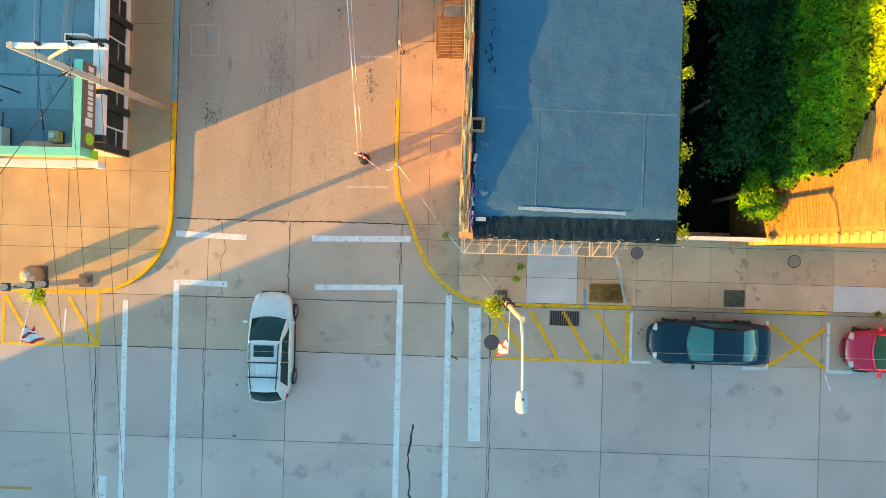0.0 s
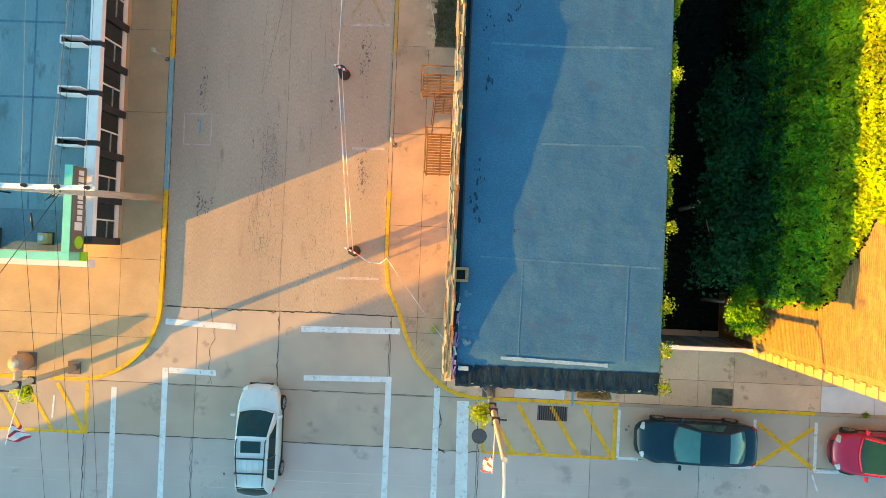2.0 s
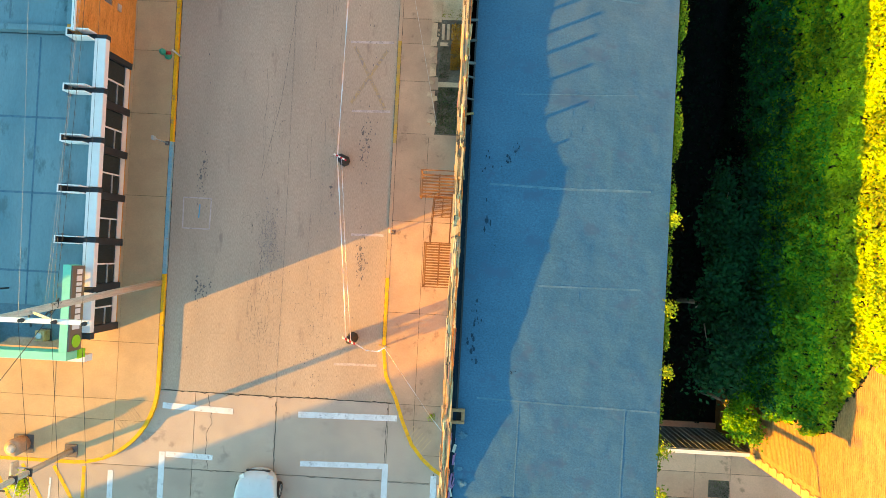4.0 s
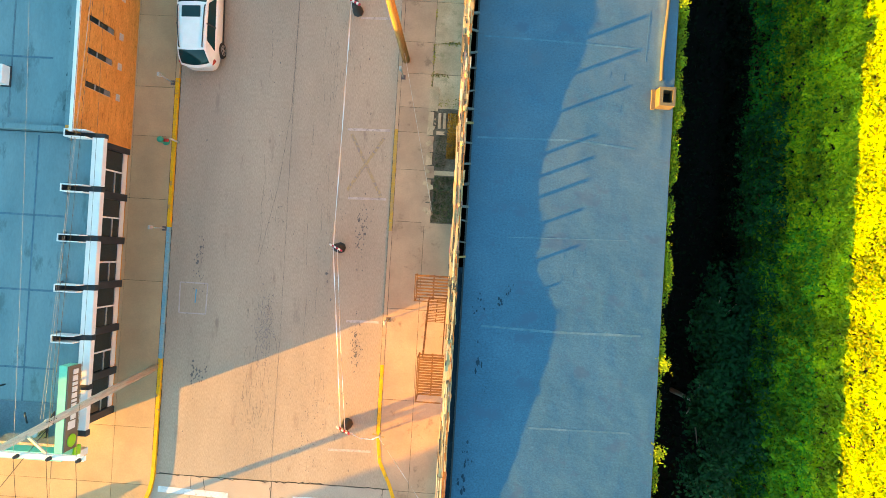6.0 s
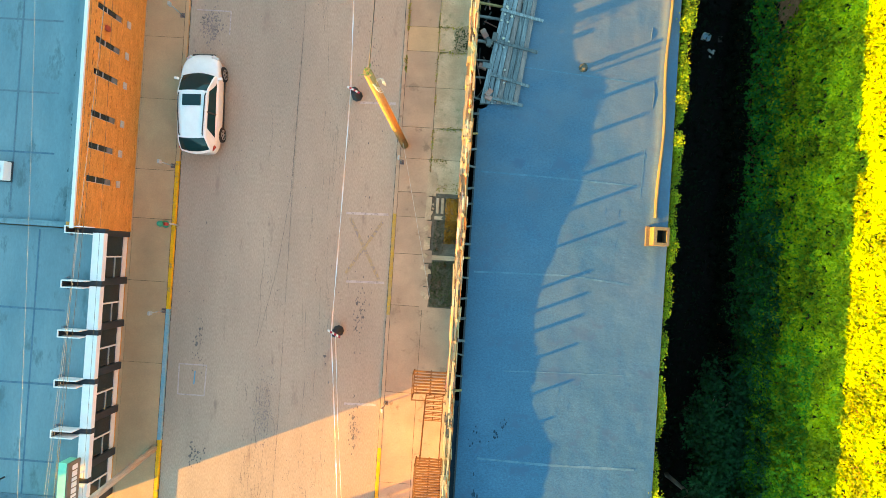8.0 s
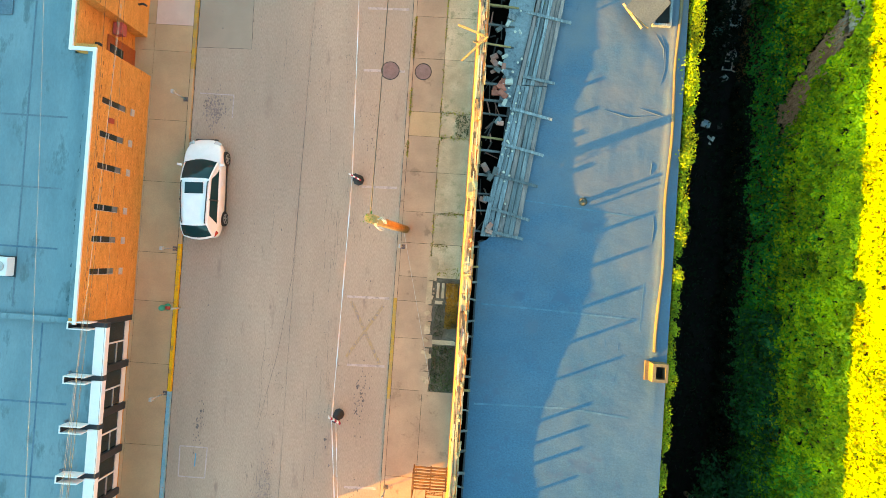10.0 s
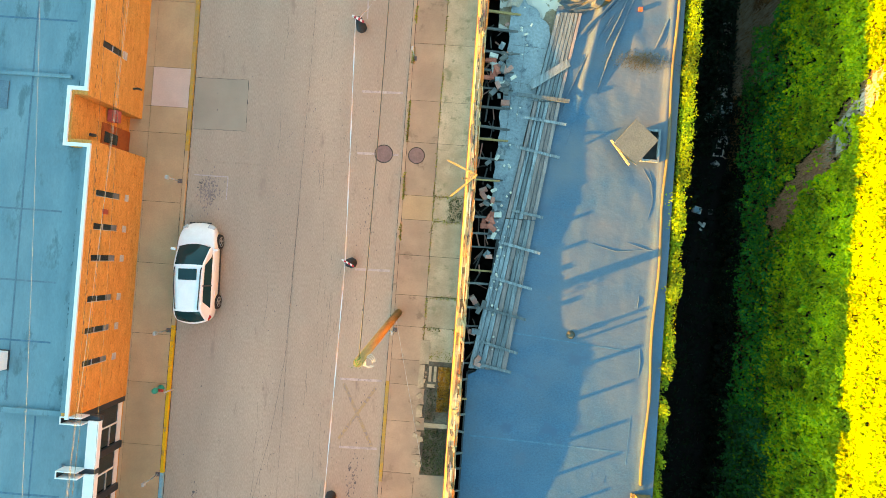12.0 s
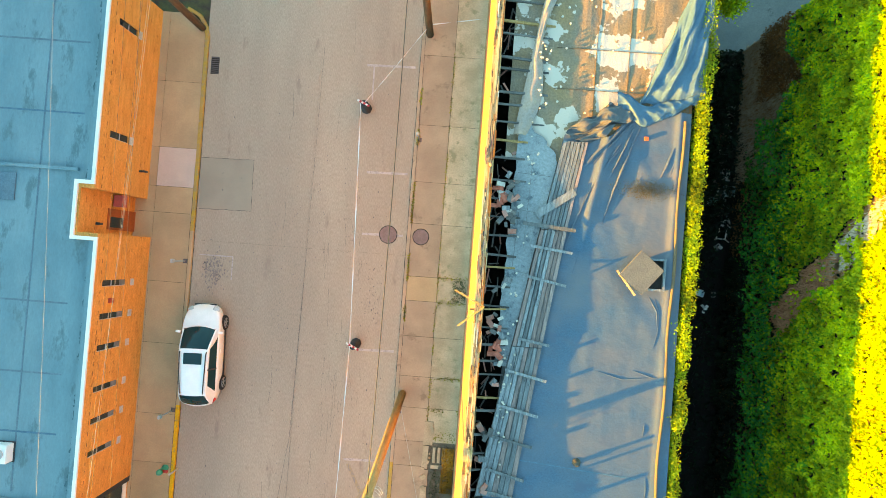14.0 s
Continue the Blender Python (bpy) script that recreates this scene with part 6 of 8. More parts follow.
for (a, b) in (((-17.6, 5.6, 3.64), (-17.55, 5.0, 4.9)), ((-16.9, 5.9, 3.64), (-16.9, 5.9, 4.6)), ((-15.9, 4.5, 3.7), (-15.5, 5.1, 4.4)), ((-17.5, 4.3, 3.7), (-17.0, 5.0, 4.3))):
    q = thing("roof_pipe", a, "thin dark pipe standing on the shop roof", "pipe", "roof pipes")
    bm = bmesh.new()
    tube(bm, [(0, 0, 0), tuple(Vector(b) - Vector(a))], .035, 8)
    part("pipe", bm, M_DARK, q)

brick = thing("orange_brick_building", (0, 0, 0), "low orange brick building with white coping and narrow dark windows", "building")
BX, BN, BT = -14.56, -14.86, 4.12                      # street faces of the two wings, parapet height
def wall_with_openings(x0, x1, y0, y1, z1, holes, name="east_wall"):
    """A north-south wall with rectangular holes (y0, y1, z0, z1)."""
    bm = bmesh.new()
    ys = sorted({y0, y1, *[h[0] for h in holes], *[h[1] for h in holes]})
    zs = sorted({0.0, z1, *[h[2] for h in holes], *[h[3] for h in holes]})
    for a, b in zip(ys, ys[1:]):
        for lo, hi in zip(zs, zs[1:]):
            c, d = (a + b) / 2, (lo + hi) / 2
            if not any(h[0] < c < h[1] and h[2] < d < h[3] for h in holes):
                box(bm, x0, x1, a, b, lo, hi)
    bmesh.ops.remove_doubles(bm, verts=bm.verts, dist=1e-5)
    bm.verts.index_update()
    seen, inner = {}, []
    for f in bm.faces:
        key = tuple(sorted(v.index for v in f.verts))
        if key in seen:
            inner += [f, seen[key]]
        seen[key] = f
    bmesh.ops.delete(bm, geom=inner, context="FACES_ONLY")
    return part(name, bm, M_WOODF, brick)
wins = [(17.72, .26), (19.03, .26), (20.3, .26), (21.95, .26), (23.22, .26), (24.56, .26)]
wall_with_openings(BX - .3, BX, 15.74, 26.55, BT, [(y - w / 2, y + w / 2, 1.86, 3.55) for y, w in wins])
wall_with_openings(BN - .3, BN, 28.3, 37.0, BT, [(30.45, 30.75, 2.05, 3.4), (35.05, 35.35, 2.05, 3.4)])
M_SILL = mat("sill_grey", (.5, .45, .42), (.42, .36, .32), 3, 20, .8, .1)
# pale grey glass colour paints the reflection into the lower pane
M_PANE_PALE = mat("reflection_pale_pane", (.20, .21, .23), (.13, .14, .16), 3, 12, .15, 0.0, grain=.1)
for i, (y, x, z0, z1) in enumerate([(y, BX, 1.86, 3.55) for y, w in wins] + [(30.6, BN, 2.05, 3.4), (35.2, BN, 2.05, 3.4)]):
    w_ = .26 if i < 6 else .30
    zm = 2.28 if i < 6 else z0 + .03
    win = part("window", bm_box(x - .07, x - .05, y - w_ / 2, y + w_ / 2, zm, z1), M_GLASS, brick)
    if i < 6:
        part("lower_pane", bm_box(x - .07, x - .048, y - w_ / 2, y + w_ / 2, z0, zm - .03), M_PANE_PALE, win)
    part("frame", bm_box(x - .047, x - .02, y - w_ / 2, y - w_ / 2 + .025, z0 + .03, z1 - .03), M_SILL, win)
    part("meeting_rail", bm_box(x - .047, x - .02, y - w_ / 2 + .027, y + w_ / 2, zm + .60, zm + .625), M_SILL, win)
    part("lower_sill", bm_box(x + .001, x + .05, y - w_ * .55, y + w_ * .55, (1.3 if i < 6 else z0 - .30), (1.52 if i < 6 else z0 - .06)), M_SILL, win)
# recessed doorway
part("recess_back", bm_box(-15.6, -15.4, 26.4, 28.45, 0, BT), M_WOODF, brick)
part("recess_side", bm_box(-15.4, BX - .3, 26.25, 26.55, 0, BT), M_WOODF, brick)
part("recess_side", bm_box(-15.4, BN - .3, 28.3, 28.6, 0, BT), M_WOODF, brick)
dr = part("door", bm_box(-15.4, -15.34, 26.75, 27.65, .13, 2.2), mat("rust_red_door", (.36, .10, .03), (.28, .07, .02), 2, 20, .6, .1), brick)
part("door_glass", bm_box(-15.34, -15.32, 26.85, 27.3, 1.1, 2.05), M_GLASS, dr)
part("awning", bm_box(-15.34, -14.95, 27.75, 28.25, 1.6, 1.95), mat("faded_red_awning", (.45, .10, .09), (.36, .08, .07), 2, 20, .7, .1), brick)
part("door_lamp", bm_box(-15.39, -15.2, 26.9, 27.0, 2.8, 3.0), M_DARK, brick)
part("wall_box", bm_box(BX + .001, BX + .1, 23.75, 23.95, 2.8, 3.05), mat("red_box", (.4, .07, .04), (.3, .05, .03), 2, 20, .6, .05), brick)
# white coping
for x0, x1, y0, y1 in ((BX - .10, BX + .03, 15.72, 26.26), (-15.62, BX + .03, 26.262, 26.40), (-15.62, -15.48, 26.402, 28.45), (-15.62, BN + .03, 28.452, 28.6), (BN - .10, BN + .03, 28.602, 37.05)):
    part("coping", bm_box(x0, x1, y0, y1, BT + .003, BT + .09), M_WHITE, brick, "white metal coping")
for x, y0, y1 in ((BX, 15.96, 26.25), (BN, 28.61, 36.69)):
    part("membrane_lap", bm_box(x - .32, x - .102, y0, y1, 3.8, BT + .02), M_LROOF, brick)
# added dashes on the wall imitate the dark line of overhead wires
for x, y0, y1 in ((BX, 15.74, 26.5), (BN, 28.35, 36.9)):
    yy = y0
    while yy < y1 - .3:
        part("brick_shadow_line", bm_box(x + .001, x + .012, yy, yy + .16, 3.66, 3.685), M_RUST, brick)
        yy += rng.uniform(.34, .5)
part("north_wall", bm_box(-34, BN - .3, 36.7, 37.0, 0, BT), M_WOODF, brick)
part("west_wall", bm_box(-34, -33.7, 15.74, 36.7, 0, BT), M_WOODF, brick)
part("south_wall", bm_box(-33.7, BX - .3, 15.74, 15.95, 3.3, 3.95), M_LROOF, brick)
part("roof", bm_box(-33.7, BX - .3, 15.95, 26.25, 3.62, 3.82), M_LROOF, brick, "blue-grey flat roof membrane")
part("roof", bm_box(-33.7, BN - .74, 26.25, 36.7, 3.62, 3.82), M_LROOF, brick, "blue-grey flat roof membrane")
part("roof", bm_box(BN - .739, BN - .3, 28.6, 36.7, 3.62, 3.82), M_LROOF, brick, "blue-grey flat roof membrane")
for y in (18.55, 20.9, 23.7, 31.25, 34.1):
    part("roof_seam", bm_box(-33, -15.7, y - .035, y + .035, 3.822, 3.832), M_SEAM if y in (18.55, 31.25) else M_TERR, brick)
for x in (-17.3, -20):
    part("roof_seam", bm_box(x - .03, x + .03, 16.2, 36.5, 3.822, 3.829), M_TERR, brick)
part("roof_pipe", bm_box(-19, -15.7, 28.95, 29.08, 3.83, 3.95), M_LROOF, brick)
part("roof_opening", bm_box(-19.2, -18.2, 27.6, 28.7, 3.822, 3.87), M_TERR, brick)
bm = bmesh.new()
tube(bm, [(BN + .01, 29.44, 1.0), (BN + .25, 29.44, 1.1), (BN + .3, 29.44, .9)], .05, 8)
part("wall_lamp", bm, M_DARK, brick)

drip = random.Random(8)
M_ROOF_DIRT = mat("damp_roof_dirt", (.045, .10, .12), (.075, .14, .165), 3, 14, .85, .2)
for i in range(44):
    y = drip.choice((drip.uniform(16.3, 26.0), drip.uniform(28.8, 36.4)))
    x1_ = (BX if y < 26.3 else BN) - .34
    bm = bmesh.new()
    ring, r_ = [], drip.uniform(.05, .16)
    for k in range(11):
        a_ = math.tau * k / 11
        ring.append(bm.verts.new((x1_ - .12 + drip.uniform(-.1, .08) + r_ * drip.uniform(.3, .8) * math.cos(a_), y + r_ * drip.uniform(1.0, 3.2) * math.sin(a_), 3.8235 + .0004 * i / 10)))
    bm.faces.new(ring)
    part("roof_stain", bm, M_ROOF_DIRT, brick)
# off the picture: the buildings to the west and south-west that keep the street in shade
for nm_, x0, x1, y0, y1, z1 in (("warehouse", -62, -34.6, -2.3, 60, 9.4), ("corner_block", -47.0, -30, -46, -16.6, 8.7), ("far_block", -30, -8, -50, -24.5, 7.2), ("south_block", -2, 40, -50, -24.5, 8.0), ("north_block", -45, -14, 48, 70, 8.0)):
    w_ = thing(nm_, ((x0 + x1) / 2, (y0 + y1) / 2, 0), "plain tan brick block across the street", "building")
    hx, hy = (x1 - x0) / 2, (y1 - y0) / 2
    part("wall", bm_box(-hx, hx, -hy, hy, 0, z1 - .3), M_OLDWALL, w_)
    part("roof", bm_box(-hx - .05, hx + .05, -hy - .05, hy + .05, z1 - .299, z1), M_ROOF, w_)

# ---- vehicles ----
M_TYRE = plain("tyre_rubber", (0.015, 0.015, 0.016), 0.85)
M_RIM = plain("alloy_rim", (0.45, 0.46, 0.47), 0.3, 0.8)
M_CGLASS = mat("car_glass", (0.006, 0.03, 0.034), (0.008, 0.036, 0.04), 2, 10, 0.05, 0.0, grain=0.03, spec=0.35)
M_TRIM = plain("black_trim", (0.02, 0.02, 0.022), 0.5)
M_HEAD = plain("headlamp_glass", (0.6, 0.62, 0.62), 0.1, 0.2)
M_TAIL = plain("tail_lamp_red", (0.45, 0.02, 0.02), 0.2)
M_PLATE = plain("plate_white", (0.6, 0.6, 0.58), 0.6)


def paint(name, c, rough=0.25):
    return mat(name, c, tuple(v * .93 for v in c), 3, 50, rough, 0.0, grain=0.03, spec=0.5, coat=0.6)


def loft(bm, rows, close=False, smooth=True):
    g = [[bm.verts.new(p) for p in r] for r in rows]
    for a, b in zip(g, g[1:]):
        n = len(a)
        for i in range(n if close else n - 1):
            bm.faces.new((a[i], a[(i + 1) % n], b[(i + 1) % n], b[i])).smooth = smooth
    return g


def car(at, rz, length, width, height, body, label, wagon=True, rails=False, sunroof=False, bars=False, group="parked cars", glass=None):
    """A car with its front along +y. wagon: the roof runs on to the tail; otherwise a boot follows."""
    c = thing("car", at, label, "car", group)
    c.rotation_euler = (0, 0, radians(rz))
    L2, W2 = length / 2, width / 2
    belt = height * .60
    hood = height * .585
    # stations from tail to nose: y, half width, top height at the middle, shoulder height
    if wagon:
        st = [(-1, .46, .44, .40), (-.985, .64, .54, .48), (-.95, .76, .595, .56), (-.87, .87, .62, .60), (-.7, .955, .63, .615), (-.3, 1, .628, .612), (.15, 1, .62, .605), (.42, .99, .60, .585), (.6, .97, .58, .555), (.74, .925, .55, .515), (.85, .835, .51, .455), (.92, .71, .46, .40), (.97, .52, .39, .34), (.995, .31, .32, .29), (1, .2, .29, .27)]
    else:
        st = [(-1, .52, .44, .40), (-.985, .68, .56, .50), (-.95, .80, .63, .58), (-.87, .91, .665, .62), (-.68, .98, .68, .64), (-.3, 1, .67, .63), (.1, 1, .65, .615), (.35, .995, .63, .595), (.55, .98, .605, .565), (.72, .945, .57, .52), (.84, .88, .52, .46), (.92, .78, .455, .395), (.97, .63, .38, .335), (.995, .46, .32, .29), (1, .34, .29, .27)]
    rows = []
    for fy, fw, ft, fs in st:
        w, zt, zs = W2 * fw, height * ft, height * fs
        half = [(0.0, zt), (.45 * w, zt - .004), (.78 * w, zt - .022), (.93 * w, zs + .01), (.99 * w, zs - .05), (w, zs * .72), (.985 * w, zs * .5), (.95 * w, .24), (.86 * w, .19)]
        rows.append([(-x, fy * L2, z) for x, z in half[::-1]] + [(x, fy * L2, z) for x, z in half[1:]])
    bm = bmesh.new()
    g = loft(bm, rows)
    for a in (g[0], g[-1]):
        bm.faces.new(a)
    for r0, r1 in zip(g, g[1:]):
        bm.faces.new((r0[0], r1[0], r1[-1], r0[-1]))
    bod = part("body", bm, body, c)
    sub = bod.modifiers.new("round", "SUBSURF")
    sub.levels = sub.render_levels = 1
    # greenhouse: one curved shell, cut into glass and painted panels
    if wagon:
        yw0, yr0, yr1, yb1 = .50 * L2, .13 * L2, -.74 * L2, -.97 * L2
    else:
        yw0, yr0, yr1, yb1 = .36 * L2, .04 * L2, -.42 * L2, -.74 * L2
    wb, wr = W2 * .92, W2 * .73
    zb = height * (.60 if wagon else .62)
    def shell(y):
        if y > yr0:
            t = (yw0 - y) / (yw0 - yr0)
            z = zb + (height - .03 - zb) * t * (1.22 - .22 * t)
        elif y > yr1:
            t = (yr0 - y) / (yr0 - yr1)
            z = height - .03 + .045 * math.sin(math.pi * t) - .03 * t
        else:
            t = (y - yb1) / (yr1 - yb1)
            z = zb + (height - .06 - zb) * t * (1.35 - .35 * t)
        f = max(0.0, (z - zb) / (height - zb))
        e = (y - yb1) / (yw0 - yb1)
        wbelt = wb * (1 - .16 * max(0.0, (.22 - e) / .22) ** 1.6 - .05 * max(0.0, (e - .8) / .2) ** 2)
        wtop = wbelt * .97 + (wr * (1 - .22 * max(0.0, .62 - e)) - wbelt * .97) * min(1.0, f)
        bow = .17 * max(0.0, (e - .62) / .38) ** 1.2 - .15 * max(0.0, (.3 - e) / .3) ** 1.2
        return z, wbelt, wtop, f, bow
    NS, NT, NY = 14, 24, 92
    rows, tags = [], []
    for j in range(NY + 1):
        y = yb1 + (yw0 - yb1) * j / NY
        z, wbelt, wtop, f, bow = shell(y)
        half = [(wbelt + (wtop - wbelt) * k / NS, zb - .03 + (z - .055 * f - zb + .03) * k / NS) for k in range(NS)]
        top = [(wtop * (1 - 2 * k / NT), z - .055 * f * abs(1 - 2 * k / NT) ** 3.5) for k in range(NT + 1)]
        sec = half + top + [(-x, q_) for x, q_ in half[::-1]]
        rows.append([(x, y + bow * (1 - (x / wbelt) ** 2), q_) for x, q_ in sec])
    cells = {k: [] for k in ("roof", "windscreen", "rear_window")}
    for j in range(NY):
        yc = yb1 + (yw0 - yb1) * (j + .5) / NY
        for i in range(2 * NS + NT):
            kind_ = "roof"
            if NS <= i < NS + NT:
                fx = abs(1 - 2 * (i - NS + .5) / NT)
                if yr0 + .02 < yc < yw0 - .03 and fx < .92:
                    kind_ = "windscreen"
                elif yb1 + .07 < yc < yr1 - .02 and fx < .90:
                    kind_ = "rear_window"
            cells[kind_].append((j, i))
    for kind_ in ("roof", "windscreen", "rear_window"):
        bm = bmesh.new()
        got = {}
        for j, i in cells[kind_]:
            vs = []
            for a_, b_ in ((j, i), (j, i + 1), (j + 1, i + 1), (j + 1, i)):
                if (a_, b_) not in got:
                    got[a_, b_] = bm.verts.new(rows[a_][b_])
                vs.append(got[a_, b_])
            bm.faces.new(vs).smooth = True
        ob = part(kind_.replace("_b", ""), bm, body if kind_ == "roof" else (glass or M_CGLASS), c)
        if kind_ == "roof":
            roofp = ob
    for s in (-1, 1):                                   # side glass, pointed at both ends
        rows_ = []
        for k in range(9):
            h_ = .10 + .76 * k / 8
            y0_, y1_ = yr1 + .02 + .40 * h_ - (.0 if wagon else .1), yw0 - .22 - (yw0 - yr0) * .80 * h_
            row = []
            for q_ in range(31):
                y = y0_ + (y1_ - y0_) * q_ / 30
                z, wbelt, wtop, f, bow = shell(y)
                x = wbelt + (wtop - wbelt) * h_
                row.append((s * (x + .007), y + bow * (1 - (x / wbelt) ** 2), zb - .03 + (z - .055 * f - zb + .03) * h_ + .004))
            rows_.append(row)
        bm = bmesh.new()
        loft(bm, rows_)
        part("side_window", bm, glass or M_CGLASS, c)
    for s in (-1, 1):
        ym = yr0 + (yr1 - yr0) * (.45 if wagon else .5)
        bm = bmesh.new()
        beam(bm, (s * (wb + .002), ym, zb + .02), (s * (wr * 1.0), ym, height - .085), .06, .02)
        part("door_pillar", bm, M_TRIM, c)
        # mirror
        bm = bmesh.new()
        obox(bm, (s * (W2 * .97 + .1), yw0 - .12, zb + .05), (.2, .11, .13), s * 8)
        bevelled(bm, .03, 2)
        part("mirror", bm, body, c)
        # lamps
        bm = bmesh.new()
        obox(bm, (s * W2 * .66, L2 * .895, height * .43), (.30, .20, .07), s * -30, s * 14, -22)
        bevelled(bm, .03, 1)
        part("headlight", bm, M_HEAD, c)
        bm = bmesh.new()
        obox(bm, (s * W2 * .76, -L2 * .905, height * .55), (.20, .26, .13), s * -38)
        bevelled(bm, .03, 1)
        part("tail_light", bm, M_TAIL, c)
        # sill and door line
        bm = bmesh.new()
        beam(bm, (s * W2 * .945, -L2 * .5, .23), (s * W2 * .945, L2 * .5, .23), .05, .08)
        part("sill", bm, M_TRIM, c)
        if rails:
            bm = bmesh.new()
            tube(bm, [(s * wr * .90, yr0 - .08, height - .05), (s * wr * .89, yr0 - .2, height + .02), (s * wr * .86, (yr0 + yr1) / 2, height + .035), (s * wr * .78, yr1 + .12, height + .0), (s * wr * .76, yr1 + .03, height - .05)], .026, 6)
            part("roof_rail", bm, M_TRIM, c)
    bm = bmesh.new()
    tube(bm, [(-wb * .86, yw0 - .02, zb + .015), (-wb * .4, yw0 + .07, zb + .02), (wb * .4, yw0 + .07, zb + .02), (wb * .86, yw0 - .02, zb + .015)], .035, 6)
    part("cowl", bm, M_TRIM, c)
    for x in (-.35, .12):
        bm = bmesh.new()
        beam(bm, (x * W2, yw0 + .04, zb + .055), ((x + .42) * W2, yw0 - .10, zb + .13), .018, .012)
        part("wiper", bm, M_TRIM, c)
    for s in (-1, 1):
        for f in (.12, -.38):
            bm = bmesh.new()
            beam(bm, (s * W2 * 1.0, f * L2, height * .50), (s * W2 * 1.0, f * L2 - .18, height * .50), .03, .025)
            part("door_handle", bm, body, c)
        bm = bmesh.new()
        beam(bm, (s * W2 * .30, L2 * .50, hood * 1.02), (s * W2 * .26, L2 * .86, height * .515), .012, .008)
        part("bonnet_crease", bm, body, c)
    if bars:
        for f in (.42, .72):
            bm = bmesh.new()
            y = yr0 + (yr1 - yr0) * f
            beam(bm, (-wr * .92, y, height + .07), (wr * .92, y, height + .07), .06, .03)
            part("cross_bar", bm, M_TRIM, c)
        for f in (-.55, -.2, .15, .5):
            bm = bmesh.new()
            beam(bm, (wr * f, yr0 - .75, height + .012), (wr * f, yr1 + .1, height + .0), .03, .012)
            part("roof_rib", bm, body, roofp)
    if sunroof:
        bm = bm_box(-wr * .62, wr * .62, yr0 - .62, yr0 - .14, height - .01, height + .022)
        part("sunroof", bevelled(bm, .015, 1), M_CGLASS, c)
    # wheels
    for s in (-1, 1):
        for f in (.62, -.60):
            bm = bmesh.new()
            lathe(bm, [(.2, -.1), (.31, -.105), (.335, -.07), (.335, .07), (.31, .105), (.2, .1)], 20)
            for v in bm.verts:
                v.co = Vector((s * (W2 - .085) + v.co.z, f * L2 + v.co.x, .335 + v.co.y))
            wl = part("wheel", bm, M_TYRE, c)
            bm = bmesh.new()
            lathe(bm, [(.19, .08), (.225, .09), (.225, .114), (.195, .114)], 18)
            bmesh.ops.delete(bm, geom=[f_ for f_ in bm.faces if len(f_.verts) > 4], context="FACES_ONLY")
            lathe(bm, [(.05, .09), (.055, .118), (.02, .122)], 8)
            for k in range(5):
                obox(bm, (.12 * math.cos(k * 1.2566), .12 * math.sin(k * 1.2566), .107), (.16, .055, .014), math.degrees(k * 1.2566))
            for v in bm.verts:
                v.co = Vector((s * (W2 - .085 + v.co.z), f * L2 + v.co.x, .335 + v.co.y))
            part("rim", bm, M_RIM, wl)
    bm = bmesh.new()
    obox(bm, (0, -L2 - .0, height * .40), (.34, .03, .13))
    part("rear_plate", bm, M_PLATE, c)
    bm = bmesh.new()
    obox(bm, (0, L2 * .985, height * .30), (W2 * 1.1, .06, .12))
    part("grille", bm, M_TRIM, c)
    return c


M_PAINT_W = paint("white_car_paint", (.90, .885, .86))
M_PAINT_S = paint("silver_car_paint", (.56, .63, .65))
M_PAINT_N = mat("dark_blue_car_paint", (.004, .026, .048), (.005, .03, .052), 3, 50, .18, 0.0, grain=.03, spec=.25, coat=.2)
M_PAINT_R = paint("crimson_car_paint", (.42, .004, .05))
car((-11.53, 21.58, 0), 2.0, 4.40, 1.76, 1.62, M_PAINT_W, "white sport utility car with a dark sunroof parked at the kerb", rails=True, sunroof=True)
car((-7.85, -3.95, 0), 0.5, 4.62, 1.86, 1.72, M_PAINT_S, "silver sport utility car with roof bars crossing the junction", rails=True, sunroof=True, bars=True, group="")
# saloon glass base lightened to teal to paint in the reflected sky
car((10.72, -3.27, 0), 90, 5.02, 1.84, 1.46, M_PAINT_N, "dark blue saloon car parked beside the kerb", wagon=False, glass=mat("sky_reflection_glass", (.03, .13, .15), (.04, .16, .18), 2, 10, .06, 0.0, grain=.03, spec=.5))
car((18.55, -3.4, 0), 90, 4.3, 1.80, 1.48, M_PAINT_R, "crimson hatchback car parked beside the kerb", wagon=True)

# ---- poles, lamps and wires ----
def pole(at, h, r0, r1, label, material, lean=(0, 0)):
    p = thing("utility_pole", at, label, "pole", "utility poles")
    bm = bmesh.new()
    tube(bm, [(0, 0, -.1), (lean[0] * .5, lean[1] * .5, h * .5), (lean[0], lean[1], h)], [r0, (r0 + r1) / 2, r1], 12)
    part("shaft", bm, material, p)
    return p


def wire(name, a, b, sag, r, material, label, category, group=""):
    bm = bmesh.new()
    a, b = Vector(a), Vector(b)
    pts = [a.lerp(b, t) - Vector((0, 0, 4 * sag * t * (1 - t))) - a for t in (i / 12 for i in range(13))]
    tube(bm, pts, r, 5)
    return solid(name, bm, material, label, category, group, at=tuple(a))


wp = pole((-12.85, 6.16, H), 9.8, .15, .10, "pale grey wooden utility pole with one long side arm", M_POLE_GREY, (.42, -.54))
bm = bmesh.new()
beam(bm, (.30, -.53, 9.72), (3.08, -.50, 9.72), .13, .12)
part("cross_arm", bm, M_WHITE, wp)
bm = bmesh.new()
beam(bm, (2.0, -.50, 9.66), (.36, -.46, 8.3), .07, .05)
part("brace", bm, M_PALE, wp)
